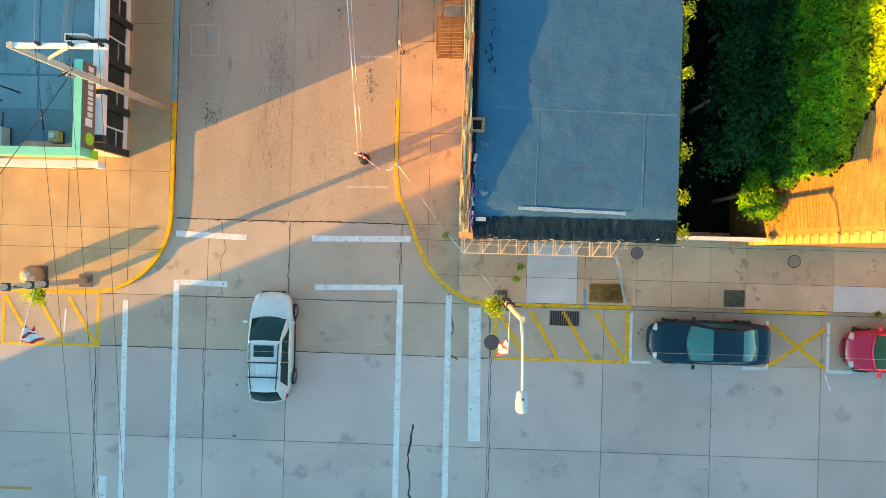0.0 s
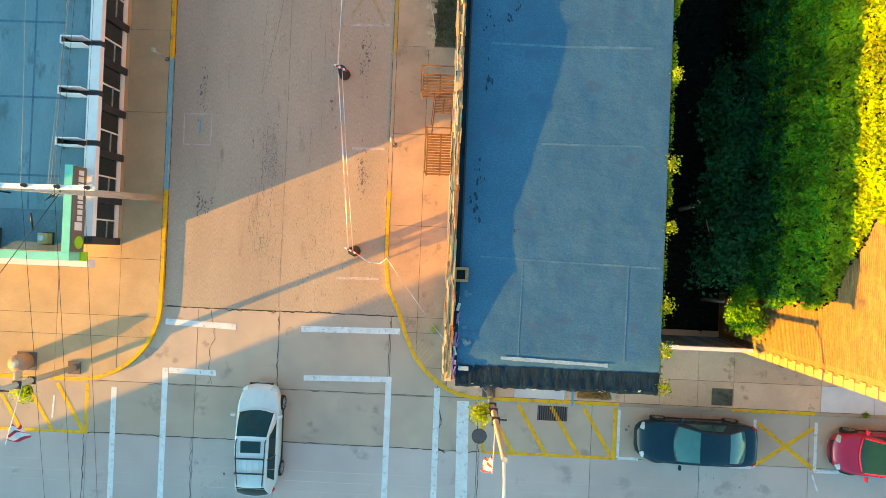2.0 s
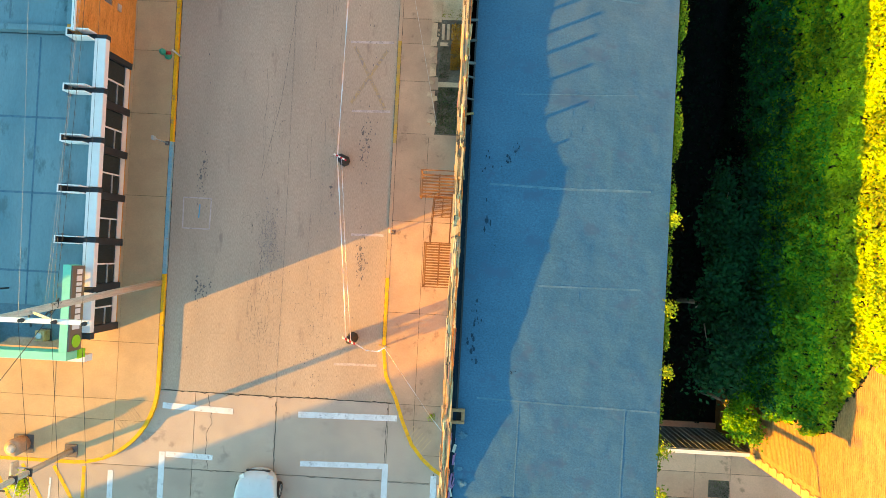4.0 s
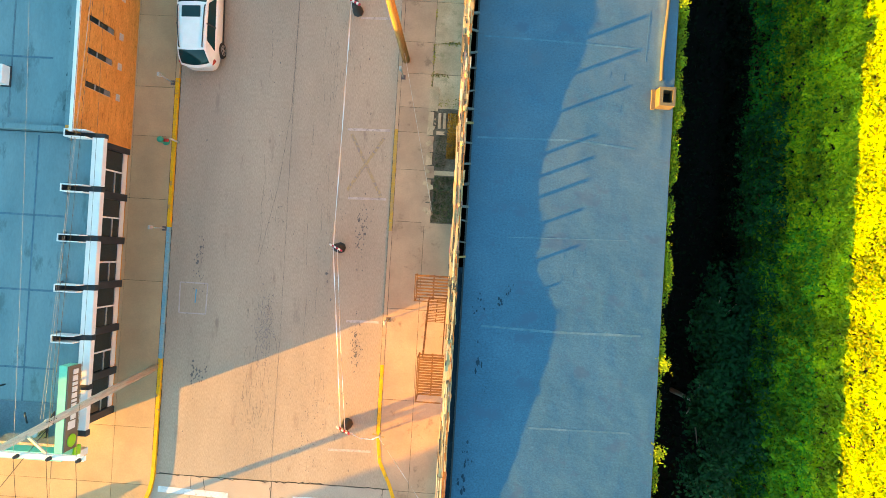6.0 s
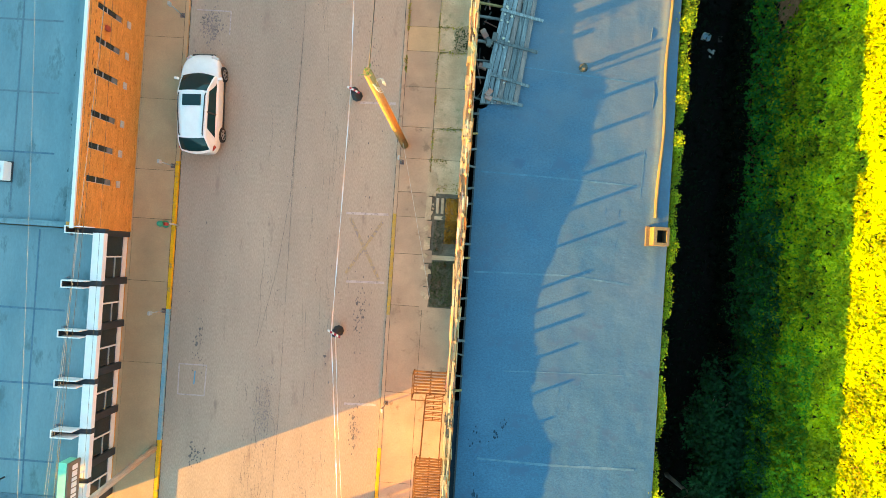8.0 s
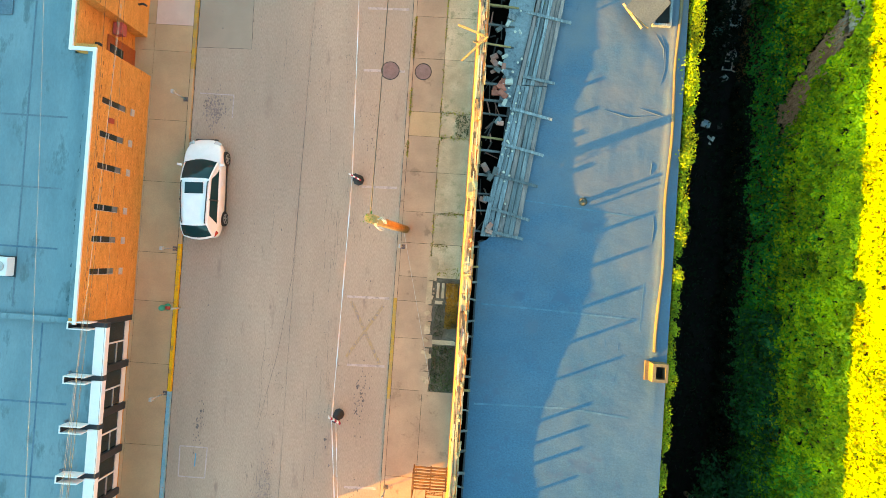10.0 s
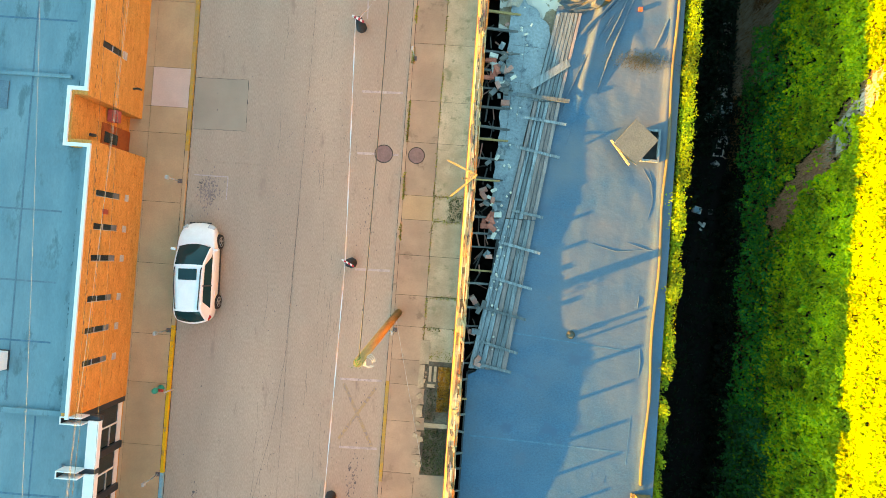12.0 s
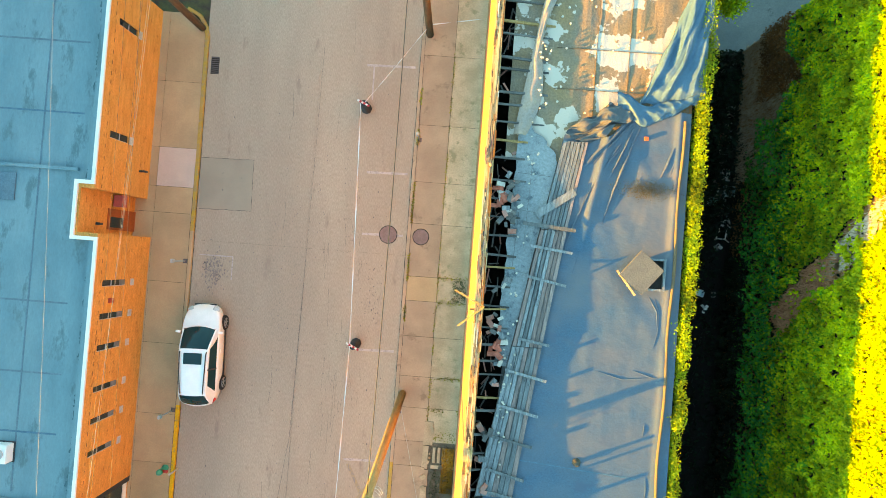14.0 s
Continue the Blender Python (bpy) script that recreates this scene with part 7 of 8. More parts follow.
for x in (1.25, 2.17, 3.0):
    bm = bmesh.new()
    lathe(bm, [(.03, 9.78), (.06, 9.82), (.06, 9.88), (.035, 9.9), (.05, 9.96), (.02, 10.0)], 8, (x, -.51, 0))
    part("insulator", bm, M_DARK, wp)
for k in range(5):
    bm = bmesh.new()
    x0 = rng.uniform(-.25, .25)
    tube(bm, [(.4, -.3, 7.0 + .12 * k), (.3 + x0, -.75 + .1 * k, 7.5 - .1 * k), (.05 + .1 * k, -.2, 6.6 + .15 * k)], .014, 5)
    part("cable_loop", bm, M_WIRE, wp)
bm = bmesh.new()
lathe(bm, [(.09, 6.6), (.1, 6.65), (.1, 7.0), (.06, 7.05)], 10, (.08, -.45, 0))
part("junction_can", bm, M_GALV, wp)
M_POLE_DARK = mat("dark_stained_pole", (0.16, 0.10, 0.055), (0.10, 0.065, 0.04), 3, 25, 0.85, 0.5, stretch=(4, 4, 0.5), grain=0.25)
np_ = pole((-12.98, 36.35, H), 10.5, .17, .12, "dark wooden utility pole at the street corner", M_POLE_DARK)
ep = pole((-2.52, 20.38, H), 11.35, .17, .12, "orange-brown weathered wooden utility pole on the pavement", M_POLE, (.06, -.28))
for k in range(3):
    bm = bmesh.new()
    tube(bm, [(.24 + .13 * math.cos(t) + .02 * k, -.36 + (.12 + .03 * k) * math.sin(t), 10.7 - .1 * k + .08 * math.sin(2 * t)) for t in (math.tau * i / 22 for i in range(20))], .011, 6)
    part("cable_coil", bm, M_PALE, ep)
gl = np.random.default_rng(21)
pts = gl.normal(0, .07, (50, 3)) + np.array((.06, -.28, 11.36))
t_ = leaves("moss_tuft", pts, np.tile((0, 0, 1.0), (50, 1)), .025, M_LEAF_DARK, gl, .7)
t_.parent = ep
tagged(t_, kind="stuff")
en = pole((-2.5, 36.75, H), 10.8, .17, .12, "dark wooden utility pole on the pavement", M_POLE_DARK)

for x, xs in ((-11.6, -6.44), (-10.68, -6.65), (-9.85, -6.34)):
    wire("power_line", (x, 5.65, 10.12), (xs, -46, 10.1), .5, .0065, M_WIRE, "thin black overhead power line", "cable", "overhead lines")
wire("power_line", (-11.6, 5.65, 10.12), (-12.9, 36.35, 10.3), .3, .0042, M_WIRE_GREY, "thin pale overhead power line", "cable", "overhead lines")
for x, xn in ((-10.68, -10.65), (-9.85, -10.25)):
    wire("power_line", (x, 5.65, 10.12), (xn, 36.35, 10.3), .3, .005, M_WIRE, "thin black overhead power line", "cable", "overhead lines")
wire("power_line", (-12.62, 5.8, 7.15), (-11.4, 36.35, 8.0), .3, .007, M_WIRE, "thick black overhead service cable", "cable", "overhead lines")
for k in (0, .09):
    wire("power_line", (-12.85 - k, 5.8, 7.2), (-11.5 + k, 36.35, 7.4), .2, .0042, M_WIRE_GREY, "thin pale overhead service cable", "cable", "overhead lines")
wire("power_line", (-12.6, 5.7, 7.1), (-24.0, -9.0, 6.5), .35, .013, M_WIRE, "slanting black service cable", "cable", "overhead lines")
wire("power_line", (-2.46, 20.1, 11.3), (-2.5, 36.75, 10.6), .35, .014, M_WIRE, "black overhead cable between wooden poles", "cable", "overhead lines")
wire("guy_wire", (-2.45, 20.2, 1.6), (-.95, 13.6, H), .02, .011, M_PALE, "pale slanting guy wire", "cable")
for k in range(3):
    wire("power_line", (-60, -2.75 - .32 * k, 8.2), (60, -2.55 - .32 * k, 8.2), .6, .0022, M_PALE, "thin pale overhead line along the main street", "cable", "overhead lines")

# street lamp on a painted wooden post, with a flag and a flower basket
sl = thing("street_lamp", (1.93, -1.62, H), "street lamp with a long arm on a worn tan post", "street lamp", "street lamps")
bm = bmesh.new()
tube(bm, [(0, 0, 0), (.0, 0, 3.0), (0, 0, 8.6)], [.13, .115, .09], 12)
part("post", bm, M_POLE_GREY, sl)
bm = bmesh.new()
tube(bm, [(0, 0, 8.3), (.0, -.5, 8.75), (.0, -1.3, 8.92), (.0, -2.0, 8.95)], [.05, .045, .04, .035], 8)
part("arm", bm, M_WHITE, sl)
bm = bmesh.new()
loft(bm, [[(hw * math.cos(a), -1.97 - .66 * t, 8.94 + hz * math.sin(a)) for a in (math.tau * k / 14 for k in range(14))] for t, hw, hz in ((0, .06, .04), (.03, .12, .06), (.12, .15, .08), (.5, .18, .09), (.82, .17, .085), (.95, .12, .05), (1, .03, .01))], True)
part("lamp_head", bm, mat("grey_lamp_housing", (.50, .52, .54), (.42, .45, .48), 3, 30, .5, .05, grain=.04), sl)
bm = bmesh.new()
lathe(bm, [(.03, 9.0), (.035, 9.05), (.02, 9.07)], 8, (.02, -2.2, 0))
part("photocell", bm, M_DARK, sl)
part("lens", bm_box(-.09, .09, -2.5, -2.15, 8.82, 8.85), M_HEAD, sl)
for z in (2.6, 3.4, 4.6):
    part("band", bm_box(-.15, .15, -.15, .15, z, z + .09), M_DARK, sl)
bm = bmesh.new()
beam(bm, (.1, 0, 4.4), (.42, -.02, 4.4), .05, .05)
part("bracket", bm, M_DARK, sl)
part("foot", bm_box(-.28, .28, -.28, .28, .0, .06), M_IRON, sl)


def flag(at, a, b, drop, label):
    """A striped flag on a slanting staff from a to b."""
    f = thing("flag", at, label, "flag", "striped flags")
    bm = bmesh.new()
    tube(bm, [a, b], .018, 6)
    part("staff", bm, M_WHITE, f)
    a, b = Vector(a), Vector(b)
    d = Vector(drop)
    for k in range(7):
        rows = []
        for t in (k / 7, (k + 1) / 7):
            rows.append([tuple(b.lerp(a, .04 + .26 * t) + d * u * .72 * (1 - .5 * t) + Vector((.07 * math.sin(u * 7 + t * 5), .08 * math.cos(u * 6 + t * 6), .07 * math.sin(u * 9 + t * 4)))) for u in (j / 10 for j in range(11))])
        bm = bmesh.new()
        loft(bm, rows)
        part("stripe", bm, M_RED_CLOTH if k in (0, 3, 6) else M_WHITE_CLOTH, f)
    return f


M_RED_CLOTH = plain("red_cloth", (.42, .03, .05), .8)
M_WHITE_CLOTH = plain("white_cloth", (.74, .72, .70), .8)
flag((1.93, -1.62, H), (0, -.1, 4.6), (-.12, -1.55, 5.5), (-.55, -.3, -.9), "red and white striped flag hanging from the lamp post")
flag((-16.34, -1.45, H), (-.05, -.1, 3.1), (-.45, -2.35, 3.3), (.95, .05, -.5), "red and white striped flag hanging from the corner lamp post")


def basket(at, label, z, off):
    b = thing("flower_basket", at, label, "flower basket", "flower baskets")
    bm = bmesh.new()
    lathe(bm, [(.08, z - .3), (.2, z - .2), (.26, z), (.22, z)], 12, (off[0], off[1], 0))
    part("basket", bm, M_RUST, b)
    bm = bmesh.new()
    beam(bm, (0, 0, z + .3), (off[0], off[1], z + .3), .03, .03)
    part("bracket", bm, M_DARK, b)
    bm = bmesh.new()
    beam(bm, (off[0], off[1], z), (off[0], off[1], z + .3), .015, .015)
    part("hanger", bm, M_DARK, b)
    p_ = gl.normal(0, 1, (420, 3)) * np.array((.2, .2, .13)) + np.array((off[0], off[1], z + .08))
    q_ = leaves("foliage", p_, np.tile((0, 0, 1.0), (420, 1)), .06, M_LEAF, gl, .7)
    q_.parent = b
    tagged(q_, kind="stuff")
    return b


basket((1.93, -1.62, H), "hanging basket of green plants on the lamp post", 3.2, (-.48, -.12))
basket((-16.34, -1.45, H), "hanging basket of green plants on the corner lamp post", 2.75, (-.2, -.42))

# the twin lamp at the west corner, and a round litter bin
lamp_w = copy_thing(sl, pose(-16.34, -1.45, H))
tagged(lamp_w, "street lamp on a grey post at the street corner")
bn = thing("litter_bin", (-18.5, -1.26, H), "round tan litter bin on a square plate", "litter bin")
M_BIN = mat("tan_bin", (.42, .26, .17), (.34, .21, .14), 2, 20, .7, .1)
part("plate", bm_box(-.45, .45, -.4, .4, 0, .02), M_IRON, bn)
bm = bmesh.new()
lathe(bm, [(.30, .02), (.36, .06), (.38, .62), (.34, .70), (.20, .72)], 22)
part("drum", bm, M_BIN, bn)
bm = bmesh.new()
lathe(bm, [(.19, .721), (.19, .80), (.10, .86)], 16)
part("lid", bm, M_PALE, bn)
sg = part("walk_signal", bevelled(bm_box(-.92, -.80, -.3, .25, 2.05, 2.45), .03, 1), M_PALE, lamp_w)
bm = bmesh.new()
beam(bm, (0, 0, 2.2), (-.82, .0, 2.25), .05, .05)
part("signal_bracket", bm, M_GALV, lamp_w)

# ---- road works: weighted drums with striped boards and a white tape ----
drums = [(-4.17, 4.2), (-4.95, 11.93), (-4.8, 22.46), (-5.15, 33.18)]
for i, (x, y) in enumerate(drums):
    d = thing("barricade", (x, y, 0), "red and white striped barricade on a dark rubber base", "barricade", "road works barricades")
    bm = bmesh.new()
    lathe(bm, [(.25, 0), (.25, .08), (.2, .11), (.19, .85), (.15, .9)], 8)
    part("drum", bm, M_DRUM, d)
    for k in range(6):
        bm = bmesh.new()
        q = (-.30 + k * .1)
        prism(bm, [(q, -.03), (q + .1, -.03), (q + .1, .03), (q, .03)], .92, 1.12)
        for v in bm.verts:
            v.co.x += (v.co.z - 1.02) * .3
            v.co = Matrix.Rotation(radians(-25), 3, "Z") @ v.co
        part("striped_board", bm, M_RED_CLOTH if k % 2 else M_WHITE_CLOTH, d)
    part("handle", bm_box(-.04, .04, -.02, .02, .9, .925), M_DARK, d)
def tape(pts, label, w=.065):
    bm = bmesh.new()
    a = Vector(pts[0])
    prev = None
    fine = []
    for p, q in zip(pts, pts[1:]):
        fine += [Vector(p).lerp(Vector(q), i / 14) for i in range(14)]
    fine.append(Vector(pts[-1]))
    for i, p in enumerate(fine):
        d = (fine[min(i + 1, len(fine) - 1)] - fine[max(i - 1, 0)]).normalized()
        n = Vector((-d.y, d.x, 0)).normalized() * w / 2
        tw = math.cos(i * .8) * .2 + .6
        cur = [bm.verts.new(p - a + n * tw + Vector((0, 0, .03 * math.sin(i * .8)))), bm.verts.new(p - a - n * tw - Vector((0, 0, .03 * math.sin(i * .8))))]
        if prev:
            bm.faces.new((prev[0], prev[1], cur[1], cur[0]))
        prev = cur
    return solid("barrier_tape", bm, M_TAPE, label, "tape", "road works tapes", at=pts[0])
for (xa, ya), (xb, yb) in zip(drums, drums[1:]):
    tape([(xa - .12, ya, 1.0), ((xa + xb) / 2 - .13, (ya + yb) / 2, .9), (xb - .12, yb, 1.0)], "white barrier tape strung between barricades")
tape([(drums[0][0] + .08, drums[0][1], 1.0), ((drums[0][0] + drums[1][0]) / 2 + .02, 8, .92), (drums[1][0] + .06, drums[1][1], 1.0)], "white barrier tape strung between barricades", .04)
tape([(-4.1, 4.2, 1.0), (-3.5, 3.75, .55), (-3.0, 3.7, .45), (-2.68, 3.95, .8)], "slack white barrier tape at the kerb", .08)
tape([(-2.68, 3.95, .8), (-.6, 1.2, .85), (1.82, -1.55, 1.0)], "white barrier tape running to the lamp post", .03)
tape([(-5.1, 33.2, 1.0), (-3.8, 35.0, .95), (-2.55, 36.7, 1.1)], "white barrier tape running to the wooden pole", .04)
tape([(-2.4, 36.75, 1.3), (.02, 37.1, 1.5)], "white barrier tape running to the wall", .04)
st_ = thing("sign_stub", (-2.66, 3.97, H), "short bent metal post at the kerb", "post")
bm = bmesh.new()
tube(bm, [(0, 0, 0), (.02, .0, .5), (.05, .05, .85)], .035, 8)
part("post", bm, M_GALV, st_)
bm = bmesh.new()
beam(bm, (-.25, .12, .8), (.25, .02, .82), .06, .02)
part("bent_plate", bm, M_YEL_OLD, st_)

# ---- street furniture ----
hy = thing("fire_hydrant", (-12.98, 16.18, H), "teal and red fire hydrant on the pavement", "hydrant")
bm = bmesh.new()
lathe(bm, [(.16, 0), (.16, .06), (.11, .08), (.11, .5), (.14, .52), (.13, .62), (.07, .72), (.03, .76)], 14)
part("barrel", bm, M_TEAL, hy)
bm = bmesh.new()
lathe(bm, [(.07, 0), (.075, .2), (.05, .22)], 10)
for v in bm.verts:
    v.co = Vector((.08 + v.co.z, v.co.x, .42 + v.co.y))
part("nozzle", bm, M_RED, hy)
bm = bmesh.new()
tube(bm, [(.55, 0, 0), (.55, .02, .8)], .04, 8)
part("guard_post", bm, M_PALE, hy)


def meter(x, y, label):
    m = thing("parking_meter", (x, y, H), label, "parking meter", "parking meters")
    bm = bmesh.new()
    tube(bm, [(0, 0, 0), (0, 0, 1.1)], .03, 8)
    part("post", bm, M_GALV, m)
    bm = bmesh.new()
    obox(bm, (0, 0, 1.22), (.12, .18, .26))
    part("head", bevelled(bm, .04, 2), M_GALV, m)
    part("foot", bm_box(-.1, .1, -.1, .1, 0, .012), M_IRON, m)
for x, y in ((-12.82, 12.32), (-12.85, 18.82), (-12.88, 25.6), (-2.62, 8.9), (-2.6, 19.6), (-2.62, 31.9)):
    meter(x, y, "grey parking meter on a thin steel post")

def cover(x, y, r, material, label, z=0.004):
    c = thing("manhole_cover", (x, y, z), label, "manhole cover", "manhole covers")
    bm = bmesh.new()
    lathe(bm, [(r * .9, -.01), (r * .9, .006)], 28)
    part("lid", bm, material, c)
    bm = bmesh.new()
    n = 28
    i_, o_ = [], []
    for k in range(n):
        a = math.tau * k / n
        i_.append(bm.verts.new((r * .91 * math.cos(a), r * .91 * math.sin(a), .008)))
        o_.append(bm.verts.new((r * math.cos(a), r * math.sin(a), .004)))
    for k in range(n):
        bm.faces.new((i_[k], o_[k], o_[(k + 1) % n], i_[(k + 1) % n]))
    part("rim", bm, M_CRACK, c)
    for k in range(-3, 4):
        h_ = math.sqrt(max(.01, (r * .8) ** 2 - (k * r * .22) ** 2))
        part("rib", bm_box(k * r * .22 - .012, k * r * .22 + .012, -h_, h_, .006, .011), material, c)
cover(-3.72, 27.5, .42, M_IRON_ROSE, "round cast-iron manhole cover in the street")
cover(-2.22, 27.5, .38, M_IRON_ROSE, "round rosy manhole cover in the pavement", H + .004)
cover(1.6, -3.64, .33, M_IRON, "round dark manhole cover in the street")
cover(7.75, .42, .26, M_IRON_ROSE, "round rosy cover in the pavement", H + .004)
cover(14.45, .25, .28, M_WALK, "round tan cover with a dark rim in the pavement", H + .004)

def grate(x0, x1, y0, y1, n, along_x, label):
    g = thing("drain_grate", (x0, y0, 0), label, "drain grate", "drain grates")
    w_, h_ = x1 - x0, y1 - y0
    # black plate stands for the shade under the bars
    part("pit", bm_box(0, w_, 0, h_, -.02, .003), M_INSIDE, g)
    for k in range(n):
        t = (k + .5) / n
        if along_x:
            part("bar", bm_box(0, w_, t * h_ - .02, t * h_ + .02, .004, .02), M_IRON, g)
        else:
            part("bar", bm_box(t * w_ - .02, t * w_ + .02, 0, h_, .004, .02), M_IRON, g)
grate(4.09, 5.38, -2.82, -2.18, 14, False, "black slotted storm drain grate at the kerb")
grate(-12.5, -12.12, 34.3, 35.1, 9, True, "black slotted storm drain grate at the kerb")
def dirt(name, x0, x1, y0, y1, material, label, n, size, leafm, z=H):
    t = thing(name, ((x0 + x1) / 2, (y0 + y1) / 2, z), label, "planting bed", "planting beds")
    hx, hy_ = (x1 - x0) / 2, (y1 - y0) / 2
    part("soil", bm_box(-hx, hx, -hy_, hy_, -.02, .012), material, t)
    p_ = np.column_stack([gl.uniform(-hx, hx, n), gl.uniform(-hy_, hy_, n), gl.uniform(.01, .12, n)])
    q_ = leaves("weed_growth", p_, np.tile((0, 0, 1.0), (n, 1)), size, leafm, gl, .9)
    q_.parent = t
    tagged(q_, kind="stuff")
M_STRAW = leaf_mat("straw_blades", (.26, .12, .015), (.46, .25, .035))
M_SAGE = leaf_mat("dull_weed_blades", (.03, .055, .02), (.10, .11, .045))
dirt("tree_pit", 5.75, 7.2, -1.75, -.95, M_WALK_OLD, "pavement bed with dry orange grass", 1600, .035, M_STRAW)
dirt("tree_pit", 11.5, 12.38, -1.78, -1.05, M_DIRT, "small square tree pit with few weeds", 160, .035, M_SAGE)
dirt("tree_pit", -.52, .0, 16.1, 18.1, M_DIRT, "open pit with dry orange grass", 2600, .035, M_STRAW)
dirt("tree_pit", -.98, -.53, 15.7, 17.1, M_DIRT, "open pit with grey dirt and thin weeds", 420, .03, M_SAGE)
dirt("tree_pit", -.98, .0, 13.3, 15.3, M_DIRT, "open pit with dull green weeds", 1700, .035, M_SAGE)
dirt("tree_pit", -.62, -.0, 24.66, 25.62, M_WALK_OLD, "small tree pit with dark weeds", 260, .04, M_SAGE)
# weeds in the joints
n = 3300
wx = np.concatenate([np.full(900, -1.30) + gl.normal(0, .03, 900), np.full(1800, KR + KW) + gl.normal(0, .035, 1800), gl.uniform(-1.3, .05, 600)])
wy = np.concatenate([gl.uniform(18, 36, 900), gl.uniform(23, 35, 1800), np.repeat(gl.choice([18.7, 19.75, 21.2, 24.6, 25.7, 18.5], 60), 10) + gl.normal(0, .07, 600)])
k_ = np.array([noise.noise((a * .8, b * .9, 3.0)) for a, b in zip(wx, wy)]) > -.02
tagged(leaves("joint_weeds", np.column_stack([wx, wy, np.full(n, H + .01)])[k_], np.tile((0, 0, 1.0), (int(k_.sum()), 1)), .035, leaf_mat("weed_blades", (.14, .15, .02), (.34, .30, .03)), gl, .8), "small weeds in the pavement joints", "weeds", kind="stuff")
for x, y in ((-.55, .95), (2.75, -.35), (18.0, -1.9), (2.6, -.85)):
    p_ = gl.normal(0, 1, (60, 3)) * np.array((.09, .07, .03)) + np.array((x, y, H + .03))
    tagged(leaves("weed_tuft", p_, np.tile((0, 0, 1.0), (60, 1)), .05, M_LEAF, gl, .8), "small green weed tuft in a pavement crack", "weeds", kind="stuff")
# ramp ribs and paint marks
for cx, cy, a in ((-1.1, -.05, -38), (-13.9, .05, 38)):
    rp = thing("tactile_ramp", (cx, cy, H), "grooved ramp strip in the pavement corner", "ramp", "corner ramps")
    for k in range(7):
        bm = bmesh.new()
        obox(bm, ((k - 3) * .16 * math.cos(radians(a)), (k - 3) * .16 * math.sin(radians(a)), .0025), (.035, .7, .005), a)
        part("rib", bm, M_WALK_L, rp)
bl2 = solid("spray_mark", bm_box(5.5, 5.6, -2.1, -1.2, H + .007, H + .012), M_SKY_PAINT, "blue spray-paint mark on the pavement", "paint mark")
# alley litter: crates, a broken chair frame, boards and scraps
def crate(x, y, w, d, h, rz, material, label):
    """An open box: floor, four sides and a rim."""
    c = thing("crate", (x, y, .03), label, "crate", "crates in the alley")
    c.rotation_euler = (0, 0, radians(rz))
    part("crate_floor", bm_box(-w / 2, w / 2, -d / 2, d / 2, 0, .02), material, c)
    for x0, x1, y0, y1 in ((-w / 2, w / 2, -d / 2, -d / 2 + .02), (-w / 2, w / 2, d / 2 - .02, d / 2), (-w / 2, -w / 2 + .02, -d / 2 + .02, d / 2 - .02), (w / 2 - .02, w / 2, -d / 2 + .02, d / 2 - .02)):
        part("crate_side", bm_box(x0, x1, y0, y1, .02, h), material, c)
    bm = bmesh.new()
    for x0, x1, y0, y1 in ((-w / 2 - .02, w / 2 + .02, -d / 2 - .02, -d / 2 - .001), (-w / 2 - .02, w / 2 + .02, d / 2 + .001, d / 2 + .02), (-w / 2 - .02, -w / 2 - .001, -d / 2, d / 2), (w / 2 + .001, w / 2 + .02, -d / 2, d / 2)):
        box(bm, x0, x1, y0, y1, h - .04, h)
    part("rim", bm, M_WHITE, c)


M_PALEBLUE = plain("pale_blue_plastic", (.50, .70, .80), .5)
M_MINT = plain("dull_teal_plastic", (.30, .62, .60), .5)
for x, y, w, d, h, rz, m, lb in ((11.25, 31.29, .27, .52, .25, 4, M_WHITE, "white plastic crate lying in the alley"), (11.42, 30.56, .44, .46, .3, -5, M_PALEBLUE, "pale blue plastic crate in the alley"),
                                 (11.05, 30.40, .32, .46, .28, -14, M_PALE, "cream plastic crate lying in the alley"), (10.72, 30.06, .34, .30, .22, -18, M_MINT, "teal plastic crate lying in the alley"),
                                 (11.4, 29.1, .30, .34, .2, 8, M_WHITE, "white plastic crate lying in the alley"), (10.45, 25.93, .33, .26, .2, -15, M_PALEBLUE, "pale blue plastic crate in the alley")):
    crate(x, y, w, d, h, rz, m, lb)
ch = thing("broken_chair", (11.25, 28.7, .03), "white plastic chair frame lying broken in the alley", "chair")
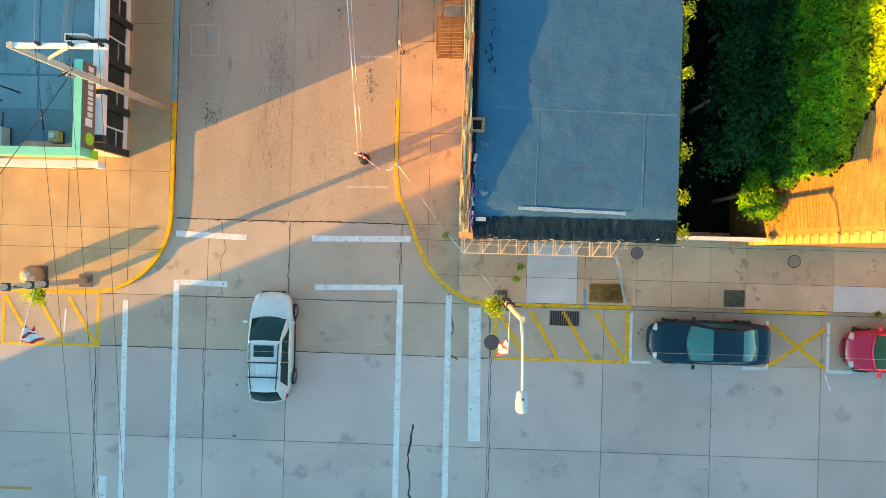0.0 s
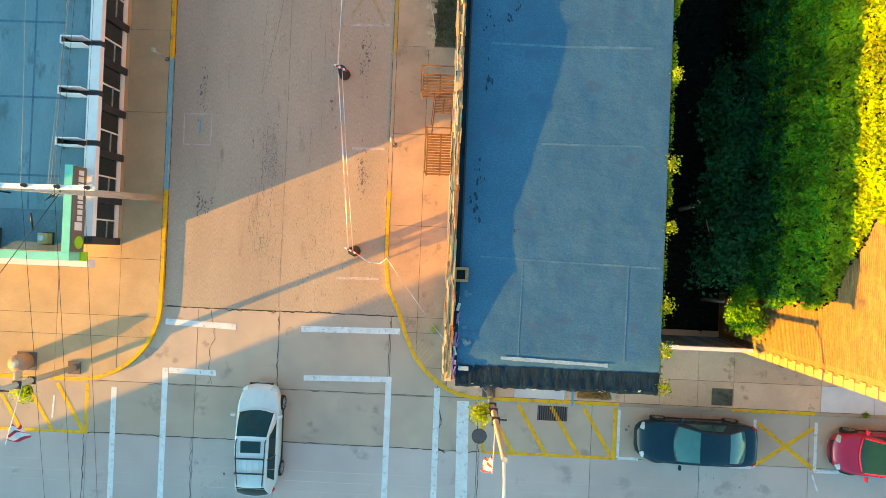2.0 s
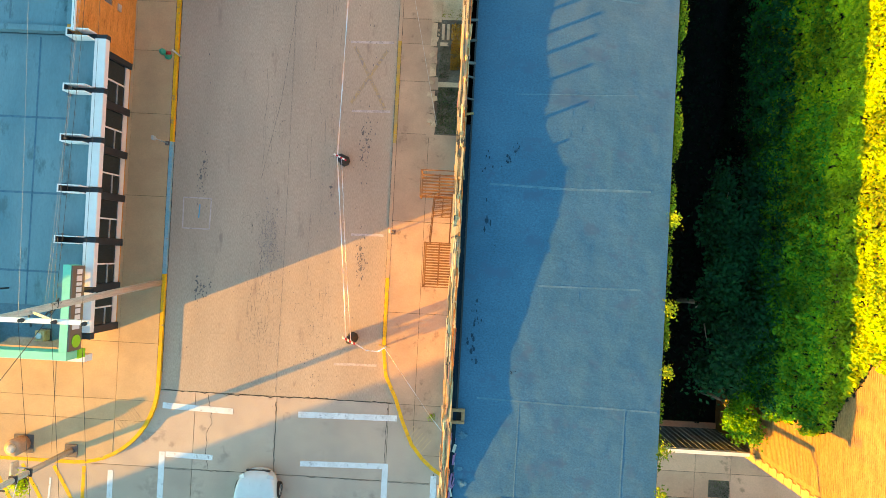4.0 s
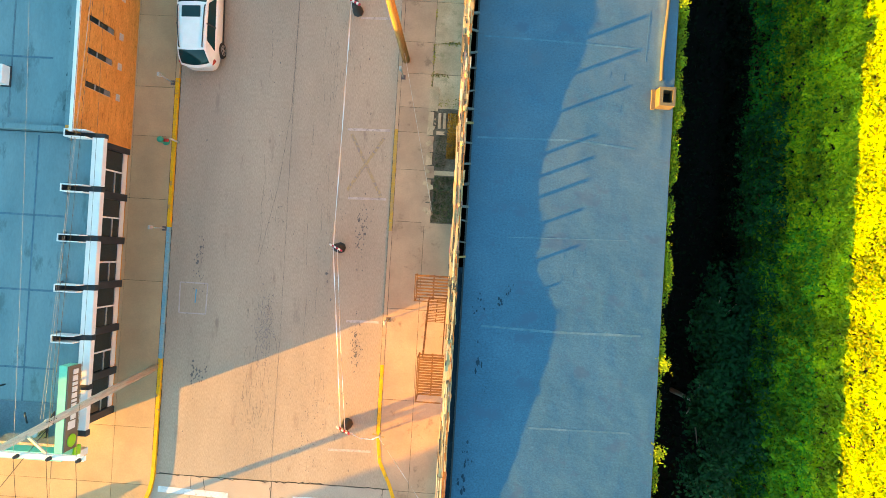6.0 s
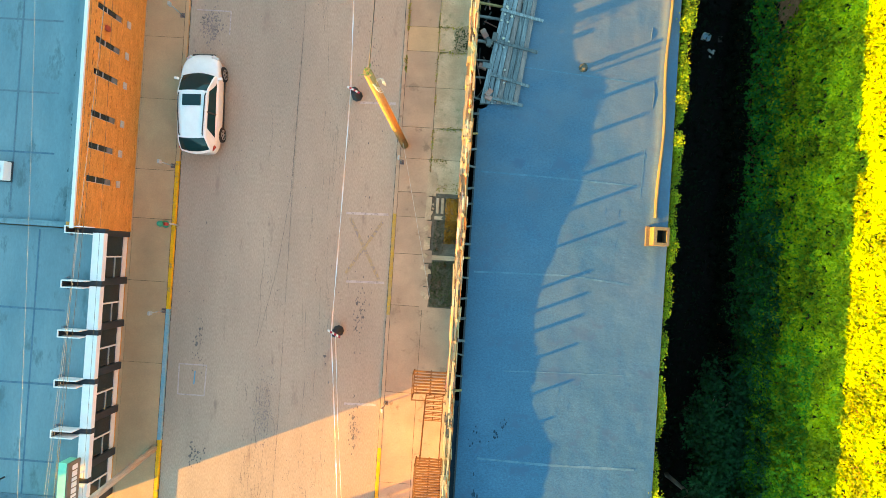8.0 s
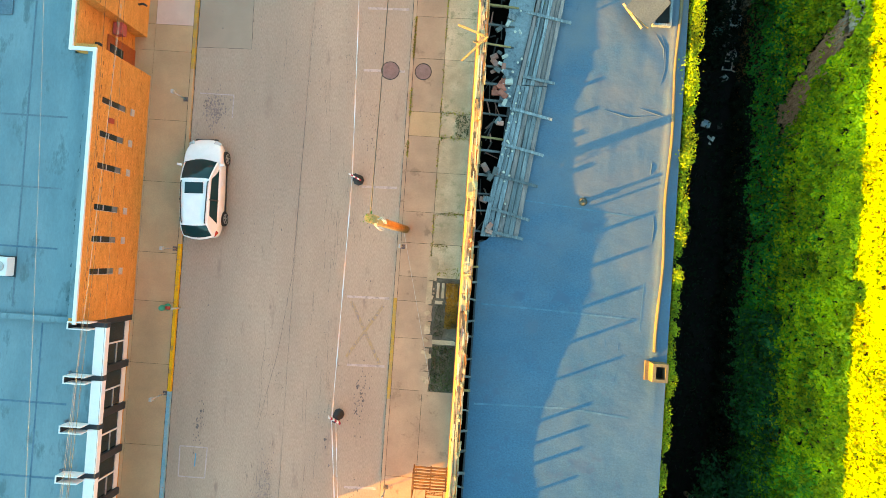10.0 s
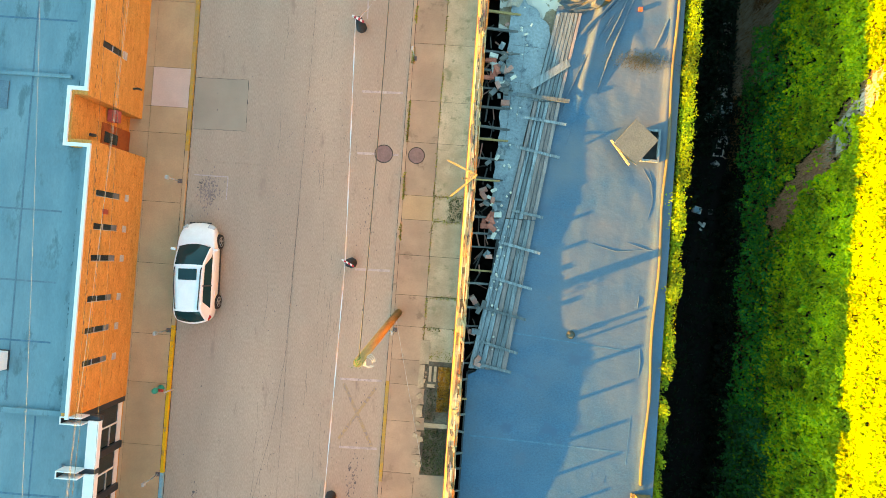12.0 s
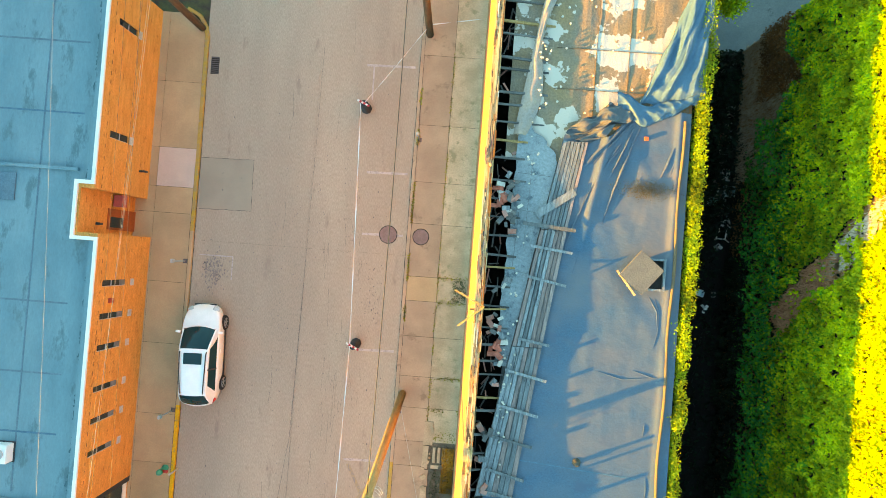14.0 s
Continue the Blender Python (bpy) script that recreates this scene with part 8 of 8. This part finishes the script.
for a, b in (((-.2, -.28, .05), (-.14, .3, .3)), ((.2, -.28, .05), (.16, .3, .3)), ((-.14, .3, .3), (.16, .3, .3)), ((-.17, .05, .2), (.18, .05, .2)), ((-.2, -.28, .05), (.2, -.28, .05)), ((-.2, -.28, .05), (-.34, -.36, .25)), ((.2, -.28, .05), (.28, -.42, .25))):
    bm = bmesh.new()
    beam(bm, a, b, .045, .03)
    part("rail", bm, M_WHITE, ch)
for x, y, w, d, rz, m in ((11.1, 32.91, .42, .6, 5, M_BRICK_DEB), (11.4, 33.1, .2, .6, 0, M_GREYWOOD), (11.5, 32.4, .34, .5, 3, M_RUNG), (11.02, 32.33, .16, .24, 20, M_PALE), (11.3, 33.59, .34, .16, 25, M_WHITE), (11.35, 34.2, .4, .5, 10, M_GALV), (10.98, 31.0, .12, .7, 8, M_RUST),
                          (11.5, 29.6, .12, .55, 2, M_GREYWOOD), (11.2, 29.61, .2, .42, -12, M_PALE), (11.1, 25.89, .2, .26, 5, M_RUNG), (10.78, 25.22, .4, .12, 60, M_WHITE), (10.72, 25.3, .34, .1, -40, M_GALV)):
    lt = thing("discarded_board", (x, y, .03), "discarded board lying flat on the alley's dark soil", "board", "alley litter")
    lt.rotation_euler = (0, 0, radians(rz))
    bm = bmesh.new()
    obox(bm, (0, 0, .05), (w, d, .04), 0, 4, 3)
    part("piece", bm, m, lt)
for i in range(40):
    x, y = min(rng.gauss(11.1, .28), 11.5), rng.choice((rng.uniform(27.8, 31.2), rng.uniform(31, 36.4), rng.gauss(32.4, .5)))
    lt = thing("alley_litter", (x, y, .03), rng.choice(("pale scrap lying in the dark alley", "grey broken scrap lying in the alley")), "litter", "alley litter")
    bm = bmesh.new()
    s = rng.uniform(.06, .16)
    obox(bm, (0, 0, s * .35), (s, s * rng.uniform(.5, 2.2), s * .6), rng.uniform(0, 180), rng.uniform(-12, 12))
    part("piece", bm, rng.choice((M_PALE, M_GALV, M_PINKWOOD, M_GREYWOOD)), lt)
